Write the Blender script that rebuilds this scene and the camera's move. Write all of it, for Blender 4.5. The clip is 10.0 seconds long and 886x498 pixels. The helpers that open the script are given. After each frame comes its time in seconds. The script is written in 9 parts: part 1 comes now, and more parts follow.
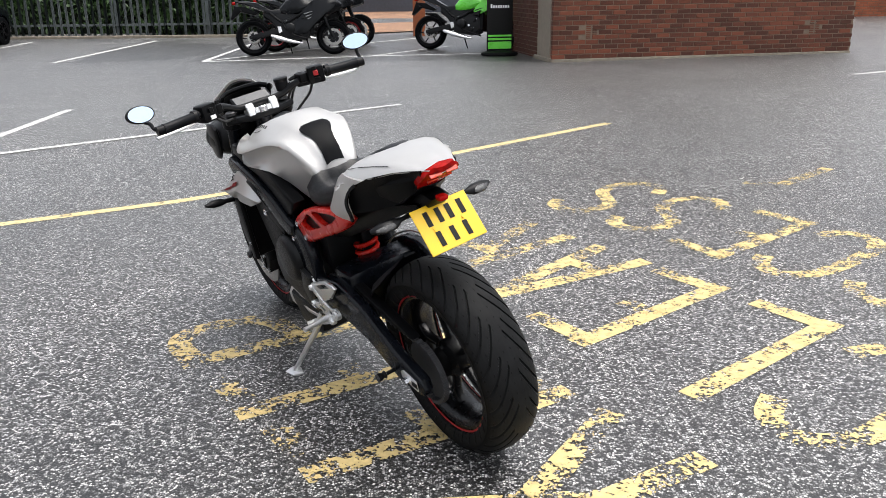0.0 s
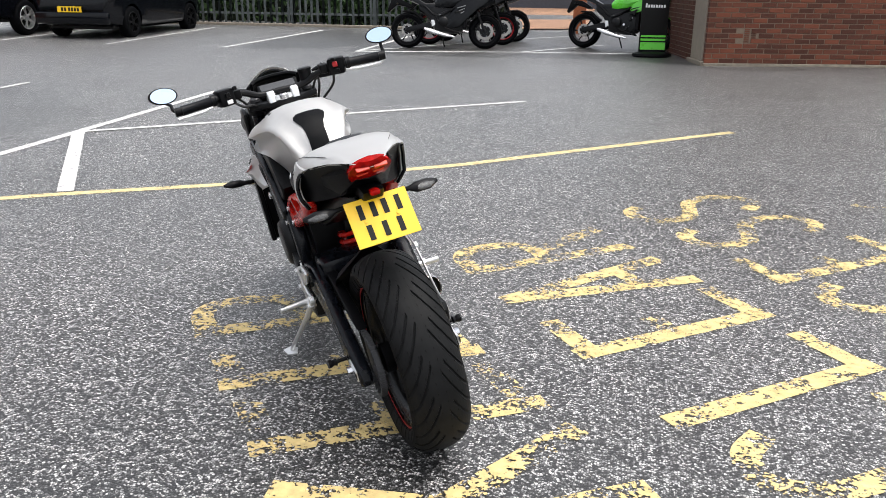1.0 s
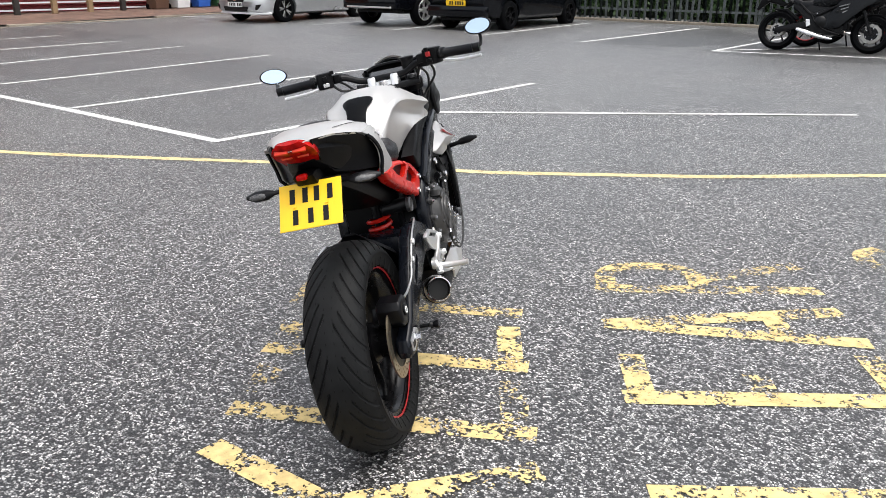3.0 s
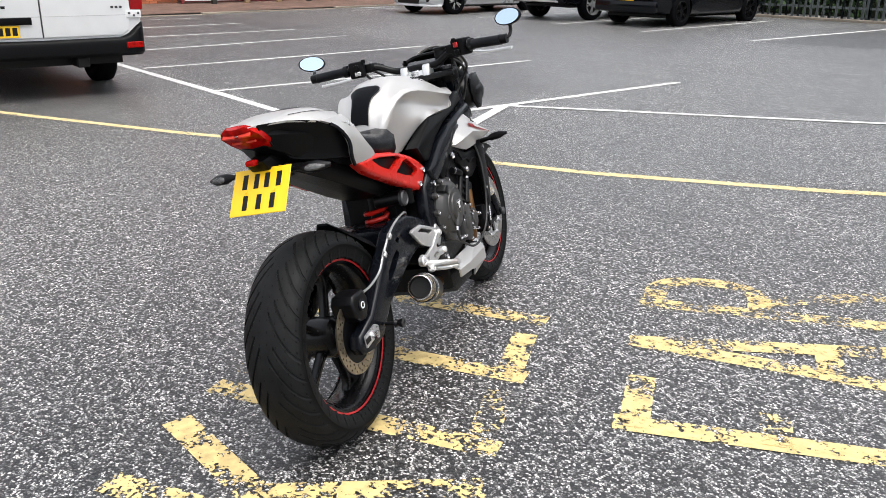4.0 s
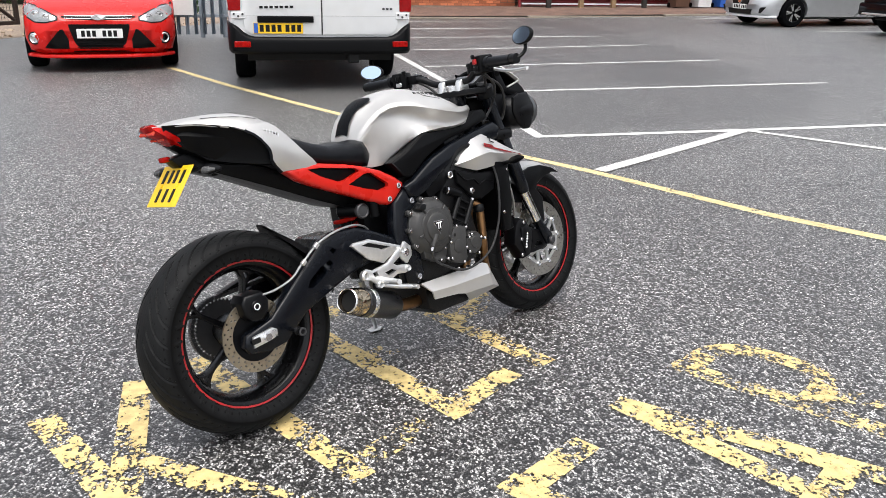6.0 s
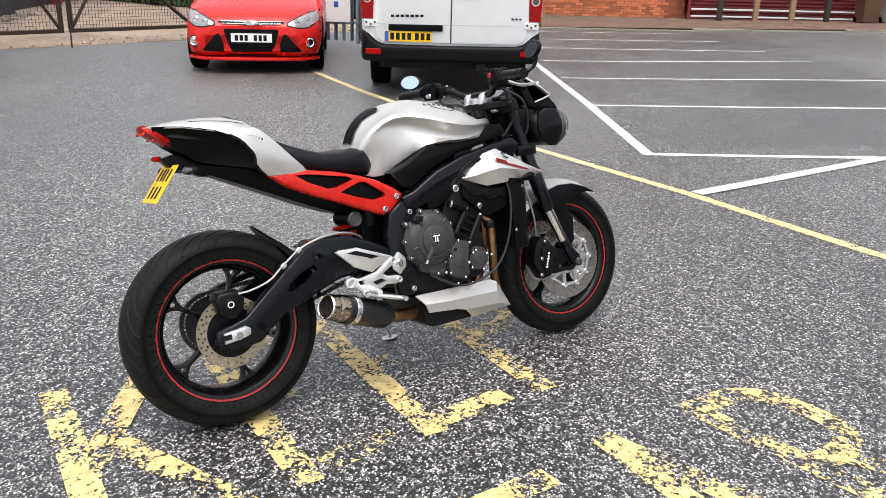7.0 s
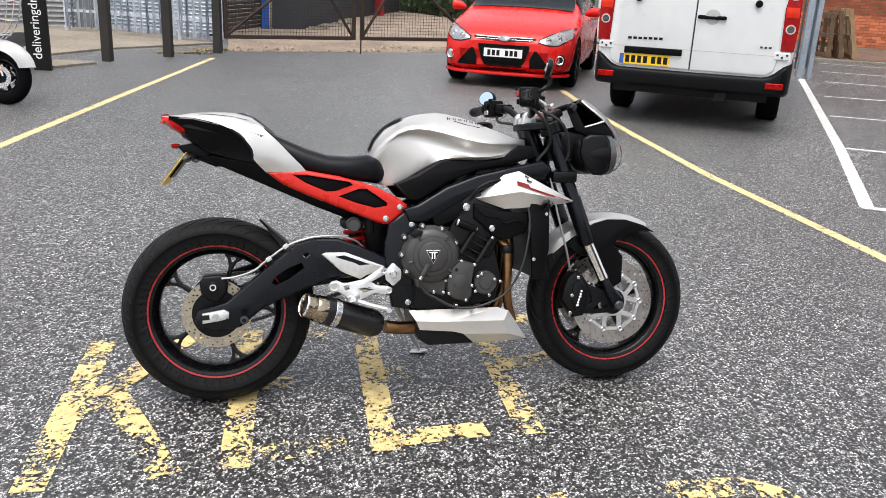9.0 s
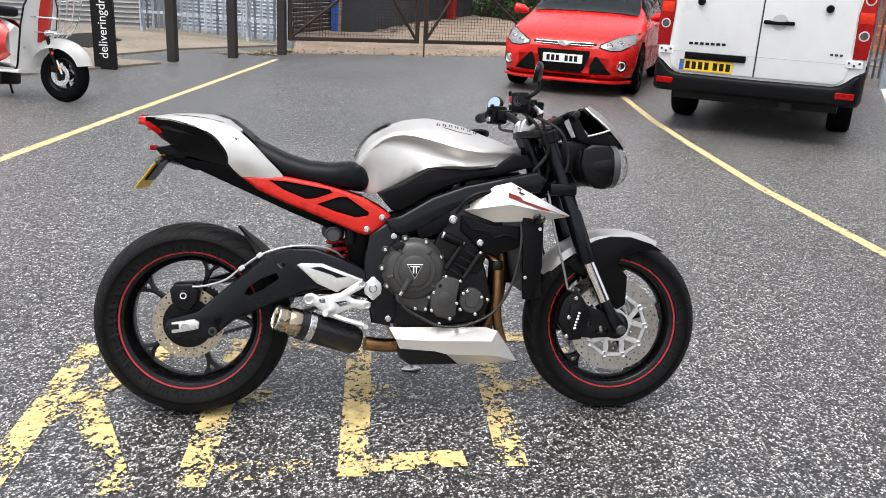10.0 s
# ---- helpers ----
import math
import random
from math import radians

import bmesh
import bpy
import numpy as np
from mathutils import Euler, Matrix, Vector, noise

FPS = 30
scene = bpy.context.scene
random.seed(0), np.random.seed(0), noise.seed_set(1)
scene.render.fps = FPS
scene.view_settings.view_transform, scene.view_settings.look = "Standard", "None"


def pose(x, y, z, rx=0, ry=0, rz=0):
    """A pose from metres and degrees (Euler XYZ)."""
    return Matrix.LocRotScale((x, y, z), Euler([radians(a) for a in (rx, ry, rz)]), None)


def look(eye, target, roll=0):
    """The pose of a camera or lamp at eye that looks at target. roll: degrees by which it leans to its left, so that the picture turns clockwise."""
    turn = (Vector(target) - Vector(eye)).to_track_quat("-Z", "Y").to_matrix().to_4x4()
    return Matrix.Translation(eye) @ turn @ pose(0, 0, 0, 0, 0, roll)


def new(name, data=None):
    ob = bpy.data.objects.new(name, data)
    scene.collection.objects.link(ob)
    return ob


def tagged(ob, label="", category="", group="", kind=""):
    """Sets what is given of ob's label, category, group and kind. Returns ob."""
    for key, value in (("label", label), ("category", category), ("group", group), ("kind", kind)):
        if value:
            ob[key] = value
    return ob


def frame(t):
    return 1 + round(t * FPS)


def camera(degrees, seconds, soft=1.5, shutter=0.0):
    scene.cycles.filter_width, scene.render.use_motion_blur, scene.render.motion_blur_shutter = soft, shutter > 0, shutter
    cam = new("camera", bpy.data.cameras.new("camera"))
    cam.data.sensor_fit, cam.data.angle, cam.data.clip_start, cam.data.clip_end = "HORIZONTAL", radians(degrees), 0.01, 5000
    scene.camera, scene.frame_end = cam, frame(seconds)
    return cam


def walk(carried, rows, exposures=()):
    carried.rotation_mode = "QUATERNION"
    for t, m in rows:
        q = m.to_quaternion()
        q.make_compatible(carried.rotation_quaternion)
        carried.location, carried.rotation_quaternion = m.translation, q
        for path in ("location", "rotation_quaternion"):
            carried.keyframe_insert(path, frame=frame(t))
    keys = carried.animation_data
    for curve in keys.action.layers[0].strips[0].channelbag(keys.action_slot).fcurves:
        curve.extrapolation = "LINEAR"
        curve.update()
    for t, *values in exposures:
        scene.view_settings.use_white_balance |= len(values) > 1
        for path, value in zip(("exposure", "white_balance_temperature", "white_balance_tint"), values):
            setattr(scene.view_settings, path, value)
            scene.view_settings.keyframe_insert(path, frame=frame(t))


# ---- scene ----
cam = camera(56.4, 10.0, 0.5)
PATH = [
    (0, (0.027, -0.112, 1.35), (0.012, 1.79, 0.735), -0.6),
    (0.5, (0.313, -0.069, 1.352), (0.124, 1.824, 0.734), 0.4),
    (1, (0.636, -0.041, 1.352), (0.223, 1.813, 0.728), 0.6),
    (1.5, (0.906, 0.04, 1.349), (0.303, 1.838, 0.715), 0.7),
    (2, (1.143, 0.215, 1.346), (0.307, 1.92, 0.72), 0.2),
    (2.5, (1.401, 0.394, 1.327), (0.407, 2.01, 0.695), 0.7),
    (2.7, (1.508, 0.475, 1.337), (0.404, 2.016, 0.7), 0.7),
    (3.8, (1.922, 1.0, 1.31), (0.46, 2.207, 0.67), 0.1),
    (4, (1.981, 1.104, 1.316), (0.463, 2.231, 0.663), 0.6),
    (4.5, (2.155, 1.351, 1.332), (0.526, 2.304, 0.668), 0.6),
    (5, (2.243, 1.658, 1.339), (0.523, 2.439, 0.681), 0.8),
    (5.5, (2.342, 1.944, 1.354), (0.551, 2.552, 0.706), 0.8),
    (6, (2.403, 2.24, 1.366), (0.557, 2.641, 0.711), 1.2),
    (6.2, (2.391, 2.345, 1.361), (0.527, 2.674, 0.716), 1.4),
    (7.3, (2.434, 2.966, 1.39), (0.545, 2.861, 0.74), 1.1),
    (7.5, (2.414, 3.066, 1.383), (0.53, 2.895, 0.734), 0.9),
    (8, (2.332, 3.31, 1.389), (0.454, 2.996, 0.776), 2.2),
    (8.5, (2.258, 3.562, 1.391), (0.418, 3.065, 0.784), 2.7),
    (9, (2.169, 3.738, 1.391), (0.397, 3.054, 0.766), 2.9),
    (9.5, (2.017, 3.847, 1.384), (0.272, 3.09, 0.767), 3.5),
    (10, (1.895, 3.924, 1.382), (0.194, 3.079, 0.758), 3.1),
]
walk(cam, [(t, look(eye, target, roll)) for t, eye, target, roll in PATH], [(0, 1.1)])

# ---- light ----
world = bpy.data.worlds.new("sky")
scene.world = world
world.use_nodes = True
wn = world.node_tree.nodes
sky = wn.new("ShaderNodeTexSky")
sky.sky_type, sky.sun_disc = "NISHITA", False
sky.sun_elevation, sky.sun_rotation = radians(74), radians(98)
sky.air_density, sky.dust_density, sky.ozone_density = 1.0, 4.2, 0.8
cloud = wn.new("ShaderNodeHueSaturation")
cloud.inputs["Saturation"].default_value = 0.30
world.node_tree.links.new(sky.outputs[0], cloud.inputs["Color"])
world.node_tree.links.new(cloud.outputs[0], wn["Background"].inputs[0])
wn["Background"].inputs[1].default_value = 0.142
sun_data = bpy.data.lights.new("sun", "SUN")
sun_data.energy, sun_data.angle, sun_data.color = 0.85, radians(60), (1.0, 0.97, 0.93)
sun = new("sun", sun_data)
sun.matrix_world = look((0, 0, 30), (-8.5, -1.2, 0))


# ---- materials ----
def material(name, colour, rough=0.6, metal=0.0, spread=0.12, scale=30.0, bump=0.0, bump_scale=0.0, big=2.0, coat=0.0, per_object=0.0, spec=0.5):
    """A surface with fine grain and broad stains."""
    m = bpy.data.materials.new(name)
    m.use_nodes = True
    nt = m.node_tree
    b = nt.nodes["Principled BSDF"]
    b.inputs["Roughness"].default_value, b.inputs["Metallic"].default_value = rough, metal
    b.inputs["Coat Weight"].default_value = coat
    b.inputs["Coat Roughness"].default_value = 0.06
    b.inputs["Specular IOR Level"].default_value = spec
    tc = nt.nodes.new("ShaderNodeTexCoord")
    fine, broad = nt.nodes.new("ShaderNodeTexNoise"), nt.nodes.new("ShaderNodeTexNoise")
    fine.inputs["Scale"].default_value, broad.inputs["Scale"].default_value = scale, big
    fine.inputs["Detail"].default_value = broad.inputs["Detail"].default_value = 4
    for n in (fine, broad):
        nt.links.new(tc.outputs["Object"], n.inputs["Vector"])
    add = nt.nodes.new("ShaderNodeMath")
    add.operation = "ADD"
    nt.links.new(fine.outputs["Fac"], add.inputs[0])
    nt.links.new(broad.outputs["Fac"], add.inputs[1])
    src = add.outputs[0]
    if per_object:
        oi, mu, ad = nt.nodes.new("ShaderNodeObjectInfo"), nt.nodes.new("ShaderNodeMath"), nt.nodes.new("ShaderNodeMath")
        mu.operation, ad.operation = "MULTIPLY_ADD", "ADD"
        mu.inputs[1].default_value, mu.inputs[2].default_value = per_object, -per_object / 2
        nt.links.new(oi.outputs["Random"], mu.inputs[0])
        nt.links.new(mu.outputs[0], ad.inputs[0])
        nt.links.new(src, ad.inputs[1])
        src = ad.outputs[0]
    ramp = nt.nodes.new("ShaderNodeMapRange")
    ramp.inputs[1].default_value, ramp.inputs[2].default_value = 0.6, 1.4
    ramp.inputs[3].default_value, ramp.inputs[4].default_value = 1 - spread, 1 + spread
    nt.links.new(src, ramp.inputs[0])
    mix = nt.nodes.new("ShaderNodeVectorMath")
    mix.operation = "SCALE"
    mix.inputs[0].default_value = colour[:3]
    nt.links.new(ramp.outputs[0], mix.inputs["Scale"])
    nt.links.new(mix.outputs[0], b.inputs["Base Color"])
    rr = nt.nodes.new("ShaderNodeMapRange")
    rr.inputs[1].default_value, rr.inputs[2].default_value = 0.6, 1.4
    rr.inputs[3].default_value, rr.inputs[4].default_value = max(rough - 0.08, 0.02), min(rough + 0.08, 1)
    nt.links.new(add.outputs[0], rr.inputs[0])
    nt.links.new(rr.outputs[0], b.inputs["Roughness"])
    if bump:
        bn, tx = nt.nodes.new("ShaderNodeBump"), nt.nodes.new("ShaderNodeTexNoise")
        tx.inputs["Scale"].default_value = bump_scale or scale * 3
        tx.inputs["Detail"].default_value = 5
        bn.inputs["Strength"].default_value, bn.inputs["Distance"].default_value = bump, 0.004
        nt.links.new(tc.outputs["Object"], tx.inputs["Vector"])
        nt.links.new(tx.outputs["Fac"], bn.inputs["Height"])
        nt.links.new(bn.outputs[0], b.inputs["Normal"])
    return m


def node_group_of(m):
    nt = m.node_tree
    return nt, nt.nodes, nt.links, nt.nodes["Principled BSDF"]


def asphalt_material(name="asphalt", tone=1.0):
    m = bpy.data.materials.new(name)
    m.use_nodes = True
    nt, N, Lk, b = node_group_of(m)
    tc = N.new("ShaderNodeTexCoord")
    vor = N.new("ShaderNodeTexVoronoi")
    edge = N.new("ShaderNodeTexVoronoi")
    edge.feature = "DISTANCE_TO_EDGE"
    warp, wmix = N.new("ShaderNodeTexNoise"), N.new("ShaderNodeVectorMath")
    warp.inputs["Scale"].default_value = 60
    wmix.operation = "MULTIPLY_ADD"
    wmix.inputs[1].default_value = (0.004, 0.004, 0.004)
    Lk.new(tc.outputs["Object"], warp.inputs["Vector"])
    Lk.new(warp.outputs["Color"], wmix.inputs[0])
    Lk.new(tc.outputs["Object"], wmix.inputs[2])
    for v, s in ((vor, 122), (edge, 122)):
        v.inputs["Scale"].default_value = s
        Lk.new(wmix.outputs[0], v.inputs["Vector"])
    grey = N.new("ShaderNodeSeparateColor")
    Lk.new(vor.outputs["Color"], grey.inputs[0])
    chip = N.new("ShaderNodeValToRGB")
    e = chip.color_ramp.elements
    e[0].position, e[0].color = 0.0, (0.012, 0.012, 0.013, 1)
    e[1].position, e[1].color = 1.0, (0.54, 0.528, 0.508, 1)
    for p, c in ((0.38, (0.026, 0.0255, 0.025, 1)), (0.56, (0.115, 0.113, 0.111, 1)), (0.76, (0.30, 0.298, 0.293, 1)), (0.90, (0.45, 0.440, 0.424, 1))):
        k = chip.color_ramp.elements.new(p)
        k.color = c
    Lk.new(grey.outputs[0], chip.inputs[0])
    gap = N.new("ShaderNodeMapRange")
    gap.inputs[1].default_value, gap.inputs[2].default_value = 0.04, 0.24
    gap.inputs[3].default_value, gap.inputs[4].default_value = 0.10, 1.2
    Lk.new(edge.outputs["Distance"], gap.inputs[0])
    broad = N.new("ShaderNodeTexNoise")
    broad.inputs["Scale"].default_value, broad.inputs["Detail"].default_value = 0.35, 6
    Lk.new(tc.outputs["Object"], broad.inputs["Vector"])
    stain = N.new("ShaderNodeMapRange")
    stain.inputs[1].default_value, stain.inputs[2].default_value = 0.3, 0.7
    stain.inputs[3].default_value, stain.inputs[4].default_value = 0.84 * tone, 1.24 * tone
    Lk.new(broad.outputs["Fac"], stain.inputs[0])
    mid = N.new("ShaderNodeTexNoise")
    mid.inputs["Scale"].default_value, mid.inputs["Detail"].default_value, mid.inputs["Roughness"].default_value = 5, 4, 0.6
    Lk.new(tc.outputs["Object"], mid.inputs["Vector"])
    mott = N.new("ShaderNodeMapRange")
    mott.inputs[1].default_value, mott.inputs[2].default_value = 0.32, 0.68
    mott.inputs[3].default_value, mott.inputs[4].default_value = 0.84, 1.16
    Lk.new(mid.outputs["Fac"], mott.inputs[0])
    clump = N.new("ShaderNodeTexNoise")
    clump.inputs["Scale"].default_value, clump.inputs["Detail"].default_value, clump.inputs["Roughness"].default_value = 30, 3, 0.7
    Lk.new(tc.outputs["Object"], clump.inputs["Vector"])
    clot = N.new("ShaderNodeMapRange")
    clot.inputs[1].default_value, clot.inputs[2].default_value = 0.34, 0.66
    clot.inputs[3].default_value, clot.inputs[4].default_value = 0.46, 1.60
    Lk.new(clump.outputs["Fac"], clot.inputs[0])
    grouped = N.new("ShaderNodeMath")
    grouped.operation = "MULTIPLY"
    Lk.new(mott.outputs[0], grouped.inputs[0])
    Lk.new(clot.outputs[0], grouped.inputs[1])
    both = N.new("ShaderNodeMath")
    both.operation = "MULTIPLY"
    Lk.new(stain.outputs[0], both.inputs[0])
    Lk.new(grouped.outputs[0], both.inputs[1])
    mul = N.new("ShaderNodeMath")
    mul.operation = "MULTIPLY"
    Lk.new(gap.outputs[0], mul.inputs[0])
    Lk.new(both.outputs[0], mul.inputs[1])
    sc = N.new("ShaderNodeVectorMath")
    sc.operation = "SCALE"
    Lk.new(chip.outputs[0], sc.inputs[0])
    Lk.new(mul.outputs[0], sc.inputs["Scale"])
    Lk.new(sc.outputs[0], b.inputs["Base Color"])
    ro = N.new("ShaderNodeMapRange")
    ro.inputs[1].default_value, ro.inputs[2].default_value = 0.35, 0.65
    ro.inputs[3].default_value, ro.inputs[4].default_value = 0.38, 0.52
    Lk.new(broad.outputs["Fac"], ro.inputs[0])
    Lk.new(ro.outputs[0], b.inputs["Roughness"])
    lift, shine = N.new("ShaderNodeMath"), N.new("ShaderNodeMapRange")
    lift.operation = "MULTIPLY"
    Lk.new(gap.outputs[0], lift.inputs[0])
    face = N.new("ShaderNodeMath")
    face.operation = "MULTIPLY"
    Lk.new(grey.outputs[0], face.inputs[0])
    Lk.new(clot.outputs[0], face.inputs[1])
    Lk.new(face.outputs[0], lift.inputs[1])
    shine.inputs[1].default_value, shine.inputs[2].default_value = 0.15, 0.95
    shine.inputs[3].default_value, shine.inputs[4].default_value = 0.28, 1.0
    Lk.new(lift.outputs[0], shine.inputs[0])
    Lk.new(shine.outputs[0], b.inputs["Specular IOR Level"])
    bm_ = N.new("ShaderNodeBump")
    bm_.inputs["Strength"].default_value, bm_.inputs["Distance"].default_value = 0.30, 0.004
    hs = N.new("ShaderNodeMath")
    hs.operation = "ADD"
    Lk.new(gap.outputs[0], hs.inputs[0])
    Lk.new(grey.outputs[1], hs.inputs[1])
    Lk.new(hs.outputs[0], bm_.inputs["Height"])
    Lk.new(bm_.outputs[0], b.inputs["Normal"])
    b.inputs["Coat Weight"].default_value, b.inputs["Coat Roughness"].default_value = 0.65, 0.50
    return m


def worn_paint(name, colour, keep, rough=0.6, grain=75.0):
    """Road paint that has flaked off in places: keep is the share that is left."""
    m = bpy.data.materials.new(name)
    m.use_nodes = True
    nt, N, Lk, b = node_group_of(m)
    tc = N.new("ShaderNodeTexCoord")
    n1, n2, n3 = (N.new("ShaderNodeTexNoise") for _ in range(3))
    n1.inputs["Scale"].default_value, n1.inputs["Detail"].default_value = 7, 6
    n2.inputs["Scale"].default_value, n2.inputs["Detail"].default_value = grain, 3
    n3.inputs["Scale"].default_value, n3.inputs["Detail"].default_value = 26, 4
    for n in (n1, n2, n3):
        Lk.new(tc.outputs["Object"], n.inputs["Vector"])
    a1, a2 = N.new("ShaderNodeMath"), N.new("ShaderNodeMath")
    a1.operation = a2.operation = "MULTIPLY_ADD"
    a1.inputs[1].default_value, a2.inputs[1].default_value = 0.95, 0.55
    Lk.new(n2.outputs["Fac"], a1.inputs[0])
    Lk.new(n1.outputs["Fac"], a1.inputs[2])
    Lk.new(n3.outputs["Fac"], a2.inputs[0])
    Lk.new(a1.outputs[0], a2.inputs[2])
    cut = N.new("ShaderNodeMapRange")
    mid = 1.25 - (keep - 0.5) * 0.70
    cut.inputs[1].default_value, cut.inputs[2].default_value = mid - 0.02, mid + 0.02
    Lk.new(a2.outputs[0], cut.inputs[0])
    tone = N.new("ShaderNodeMapRange")
    tone.inputs[1].default_value, tone.inputs[2].default_value = 0.3, 0.7
    tone.inputs[3].default_value, tone.inputs[4].default_value = 0.72, 1.12
    Lk.new(n3.outputs["Fac"], tone.inputs[0])
    sc = N.new("ShaderNodeVectorMath")
    sc.operation = "SCALE"
    sc.inputs[0].default_value = colour
    Lk.new(tone.outputs[0], sc.inputs["Scale"])
    Lk.new(sc.outputs[0], b.inputs["Base Color"])
    b.inputs["Roughness"].default_value = rough
    bu = N.new("ShaderNodeBump")
    bu.inputs["Strength"].default_value, bu.inputs["Distance"].default_value = 0.5, 0.003
    Lk.new(n2.outputs["Fac"], bu.inputs["Height"])
    Lk.new(bu.outputs[0], b.inputs["Normal"])
    tr, mx = N.new("ShaderNodeBsdfTransparent"), N.new("ShaderNodeMixShader")
    Lk.new(cut.outputs[0], mx.inputs[0])
    Lk.new(tr.outputs[0], mx.inputs[1])
    Lk.new(b.outputs[0], mx.inputs[2])
    Lk.new(mx.outputs[0], N["Material Output"].inputs[0])
    return m


def brick_material(name, c1, c2, mortar, scale_w=0.225, scale_h=0.075, rough=0.85, flat=False):
    """Far brickwork or block paving: courses at true size."""
    m = bpy.data.materials.new(name)
    m.use_nodes = True
    nt, N, Lk, b = node_group_of(m)
    tc, sep, com = N.new("ShaderNodeTexCoord"), N.new("ShaderNodeSeparateXYZ"), N.new("ShaderNodeCombineXYZ")
    Lk.new(tc.outputs["Object"], sep.inputs[0])
    Lk.new(sep.outputs[0], com.inputs[0])
    Lk.new(sep.outputs[1 if flat else 2], com.inputs[1])
    br = N.new("ShaderNodeTexBrick")
    br.inputs["Scale"].default_value = 1.0
    br.inputs["Brick Width"].default_value, br.inputs["Row Height"].default_value = scale_w, scale_h
    br.inputs["Mortar Size"].default_value = 0.008
    br.inputs["Bias"].default_value = 0.0
    br.inputs["Color1"].default_value, br.inputs["Color2"].default_value = (*c1, 1), (*c2, 1)
    br.inputs["Mortar"].default_value = (*mortar, 1)
    Lk.new(com.outputs[0], br.inputs["Vector"])
    no = N.new("ShaderNodeTexNoise")
    no.inputs["Scale"].default_value, no.inputs["Detail"].default_value = 2.5, 6
    Lk.new(tc.outputs["Object"], no.inputs["Vector"])
    mr, sc = N.new("ShaderNodeMapRange"), N.new("ShaderNodeVectorMath")
    mr.inputs[1].default_value, mr.inputs[2].default_value, mr.inputs[3].default_value, mr.inputs[4].default_value = 0.3, 0.7, 0.7, 1.25
    Lk.new(no.outputs["Fac"], mr.inputs[0])
    sc.operation = "SCALE"
    Lk.new(br.outputs["Color"], sc.inputs[0])
    Lk.new(mr.outputs[0], sc.inputs["Scale"])
    Lk.new(sc.outputs[0], b.inputs["Base Color"])
    b.inputs["Roughness"].default_value = rough
    bu = N.new("ShaderNodeBump")
    bu.invert = True
    bu.inputs["Strength"].default_value, bu.inputs["Distance"].default_value = 0.8, 0.006
    Lk.new(br.outputs["Fac"], bu.inputs["Height"])
    Lk.new(bu.outputs[0], b.inputs["Normal"])
    return m


def glass_material(name, tint=(0.8, 0.85, 0.85), rough=0.02, dark=False):
    m = bpy.data.materials.new(name)
    m.use_nodes = True
    b = m.node_tree.nodes["Principled BSDF"]
    b.inputs["Base Color"].default_value = (*tint, 1)
    b.inputs["Roughness"].default_value = rough
    b.inputs["Transmission Weight"].default_value = 0.0 if dark else 1.0
    b.inputs["IOR"].default_value = 1.45
    return m


ASPHALT = asphalt_material()
OLD_ASPHALT = asphalt_material("older dark asphalt", 0.74)
DARK_ASPHALT = asphalt_material("dark bay asphalt", 0.42)
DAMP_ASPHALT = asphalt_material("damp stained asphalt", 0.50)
YELLOW = (0.62, 0.475, 0.205)
PAINT_YELLOW = worn_paint("yellow road paint", YELLOW, 0.68)
PAINT_WORN = worn_paint("worn yellow road paint", YELLOW, 0.49)
PAINT_MID = worn_paint("chipped yellow road paint", YELLOW, 0.57)
PAINT_FADED = worn_paint("faded yellow road paint", YELLOW, 0.36)
PAINT_LINE = worn_paint("pale yellow line paint", (0.63, 0.51, 0.255), 0.83)
PAINT_WHITE = worn_paint("white road paint", (0.60, 0.60, 0.585), 0.9)
BLACK = material("satin black paint", (0.0032, 0.0033, 0.0040), 0.34, 0, 0.2, 60, spec=0.18)
PLASTIC = material("black textured plastic", (0.0036, 0.0037, 0.0042), 0.36, 0, 0.2, 200, 0.06, 700, spec=0.09)
RUBBER = material("tyre rubber", (0.0035, 0.0037, 0.0043), 0.58, 0, 0.25, 40, 0.1, 300, spec=0.03)
DARK_GREY = material("dark grey metal", (0.055, 0.055, 0.058), 0.42, 0.5, 0.2, 60, 0.1, 500)
STEEL = material("bright steel", (0.62, 0.62, 0.63), 0.25, 1.0, 0.12, 80)
ALLOY = material("satin aluminium", (0.74, 0.74, 0.735), 0.32, 0.85, 0.1, 90, 0.08, 600)
CHROME = material("chrome", (0.78, 0.78, 0.78), 0.08, 1.0, 0.05, 40)
GALV = material("galvanised steel", (0.30, 0.345, 0.39), 0.5, 0.4, 0.25, 30, 0.1, 100, 3)
PALE_GALV = material("pale galvanised steel", (0.56, 0.60, 0.66), 0.45, 0.25, 0.2, 30, 0.1, 100, 3)
GALV_DARK = material("weathered grey green fence steel", (0.105, 0.12, 0.12), 0.65, 0.3, 0.3, 25, 0.15, 90, 2)
RUST = material("rusty brown steel", (0.036, 0.023, 0.016), 0.8, 0.2, 0.45, 30, 0.3, 120, 3)
CONCRETE = material("concrete", (0.215, 0.185, 0.145), 0.9, 0, 0.45, 18, 0.25, 120, 0.7)
GRAVEL = material("stony yard dirt", (0.225, 0.172, 0.130), 0.95, 0, 0.55, 22, 0.9, 40, 0.8)
WHITE_PAINT = material("white vehicle paint", (0.72, 0.725, 0.725), 0.32, 0, 0.05, 6, 0, 0, 0.8, 0.3)
RED_PAINT = material("red car paint", (0.60, 0.013, 0.010), 0.26, 0.0, 0.05, 8, 0, 0, 1, 0.22, spec=0.25)
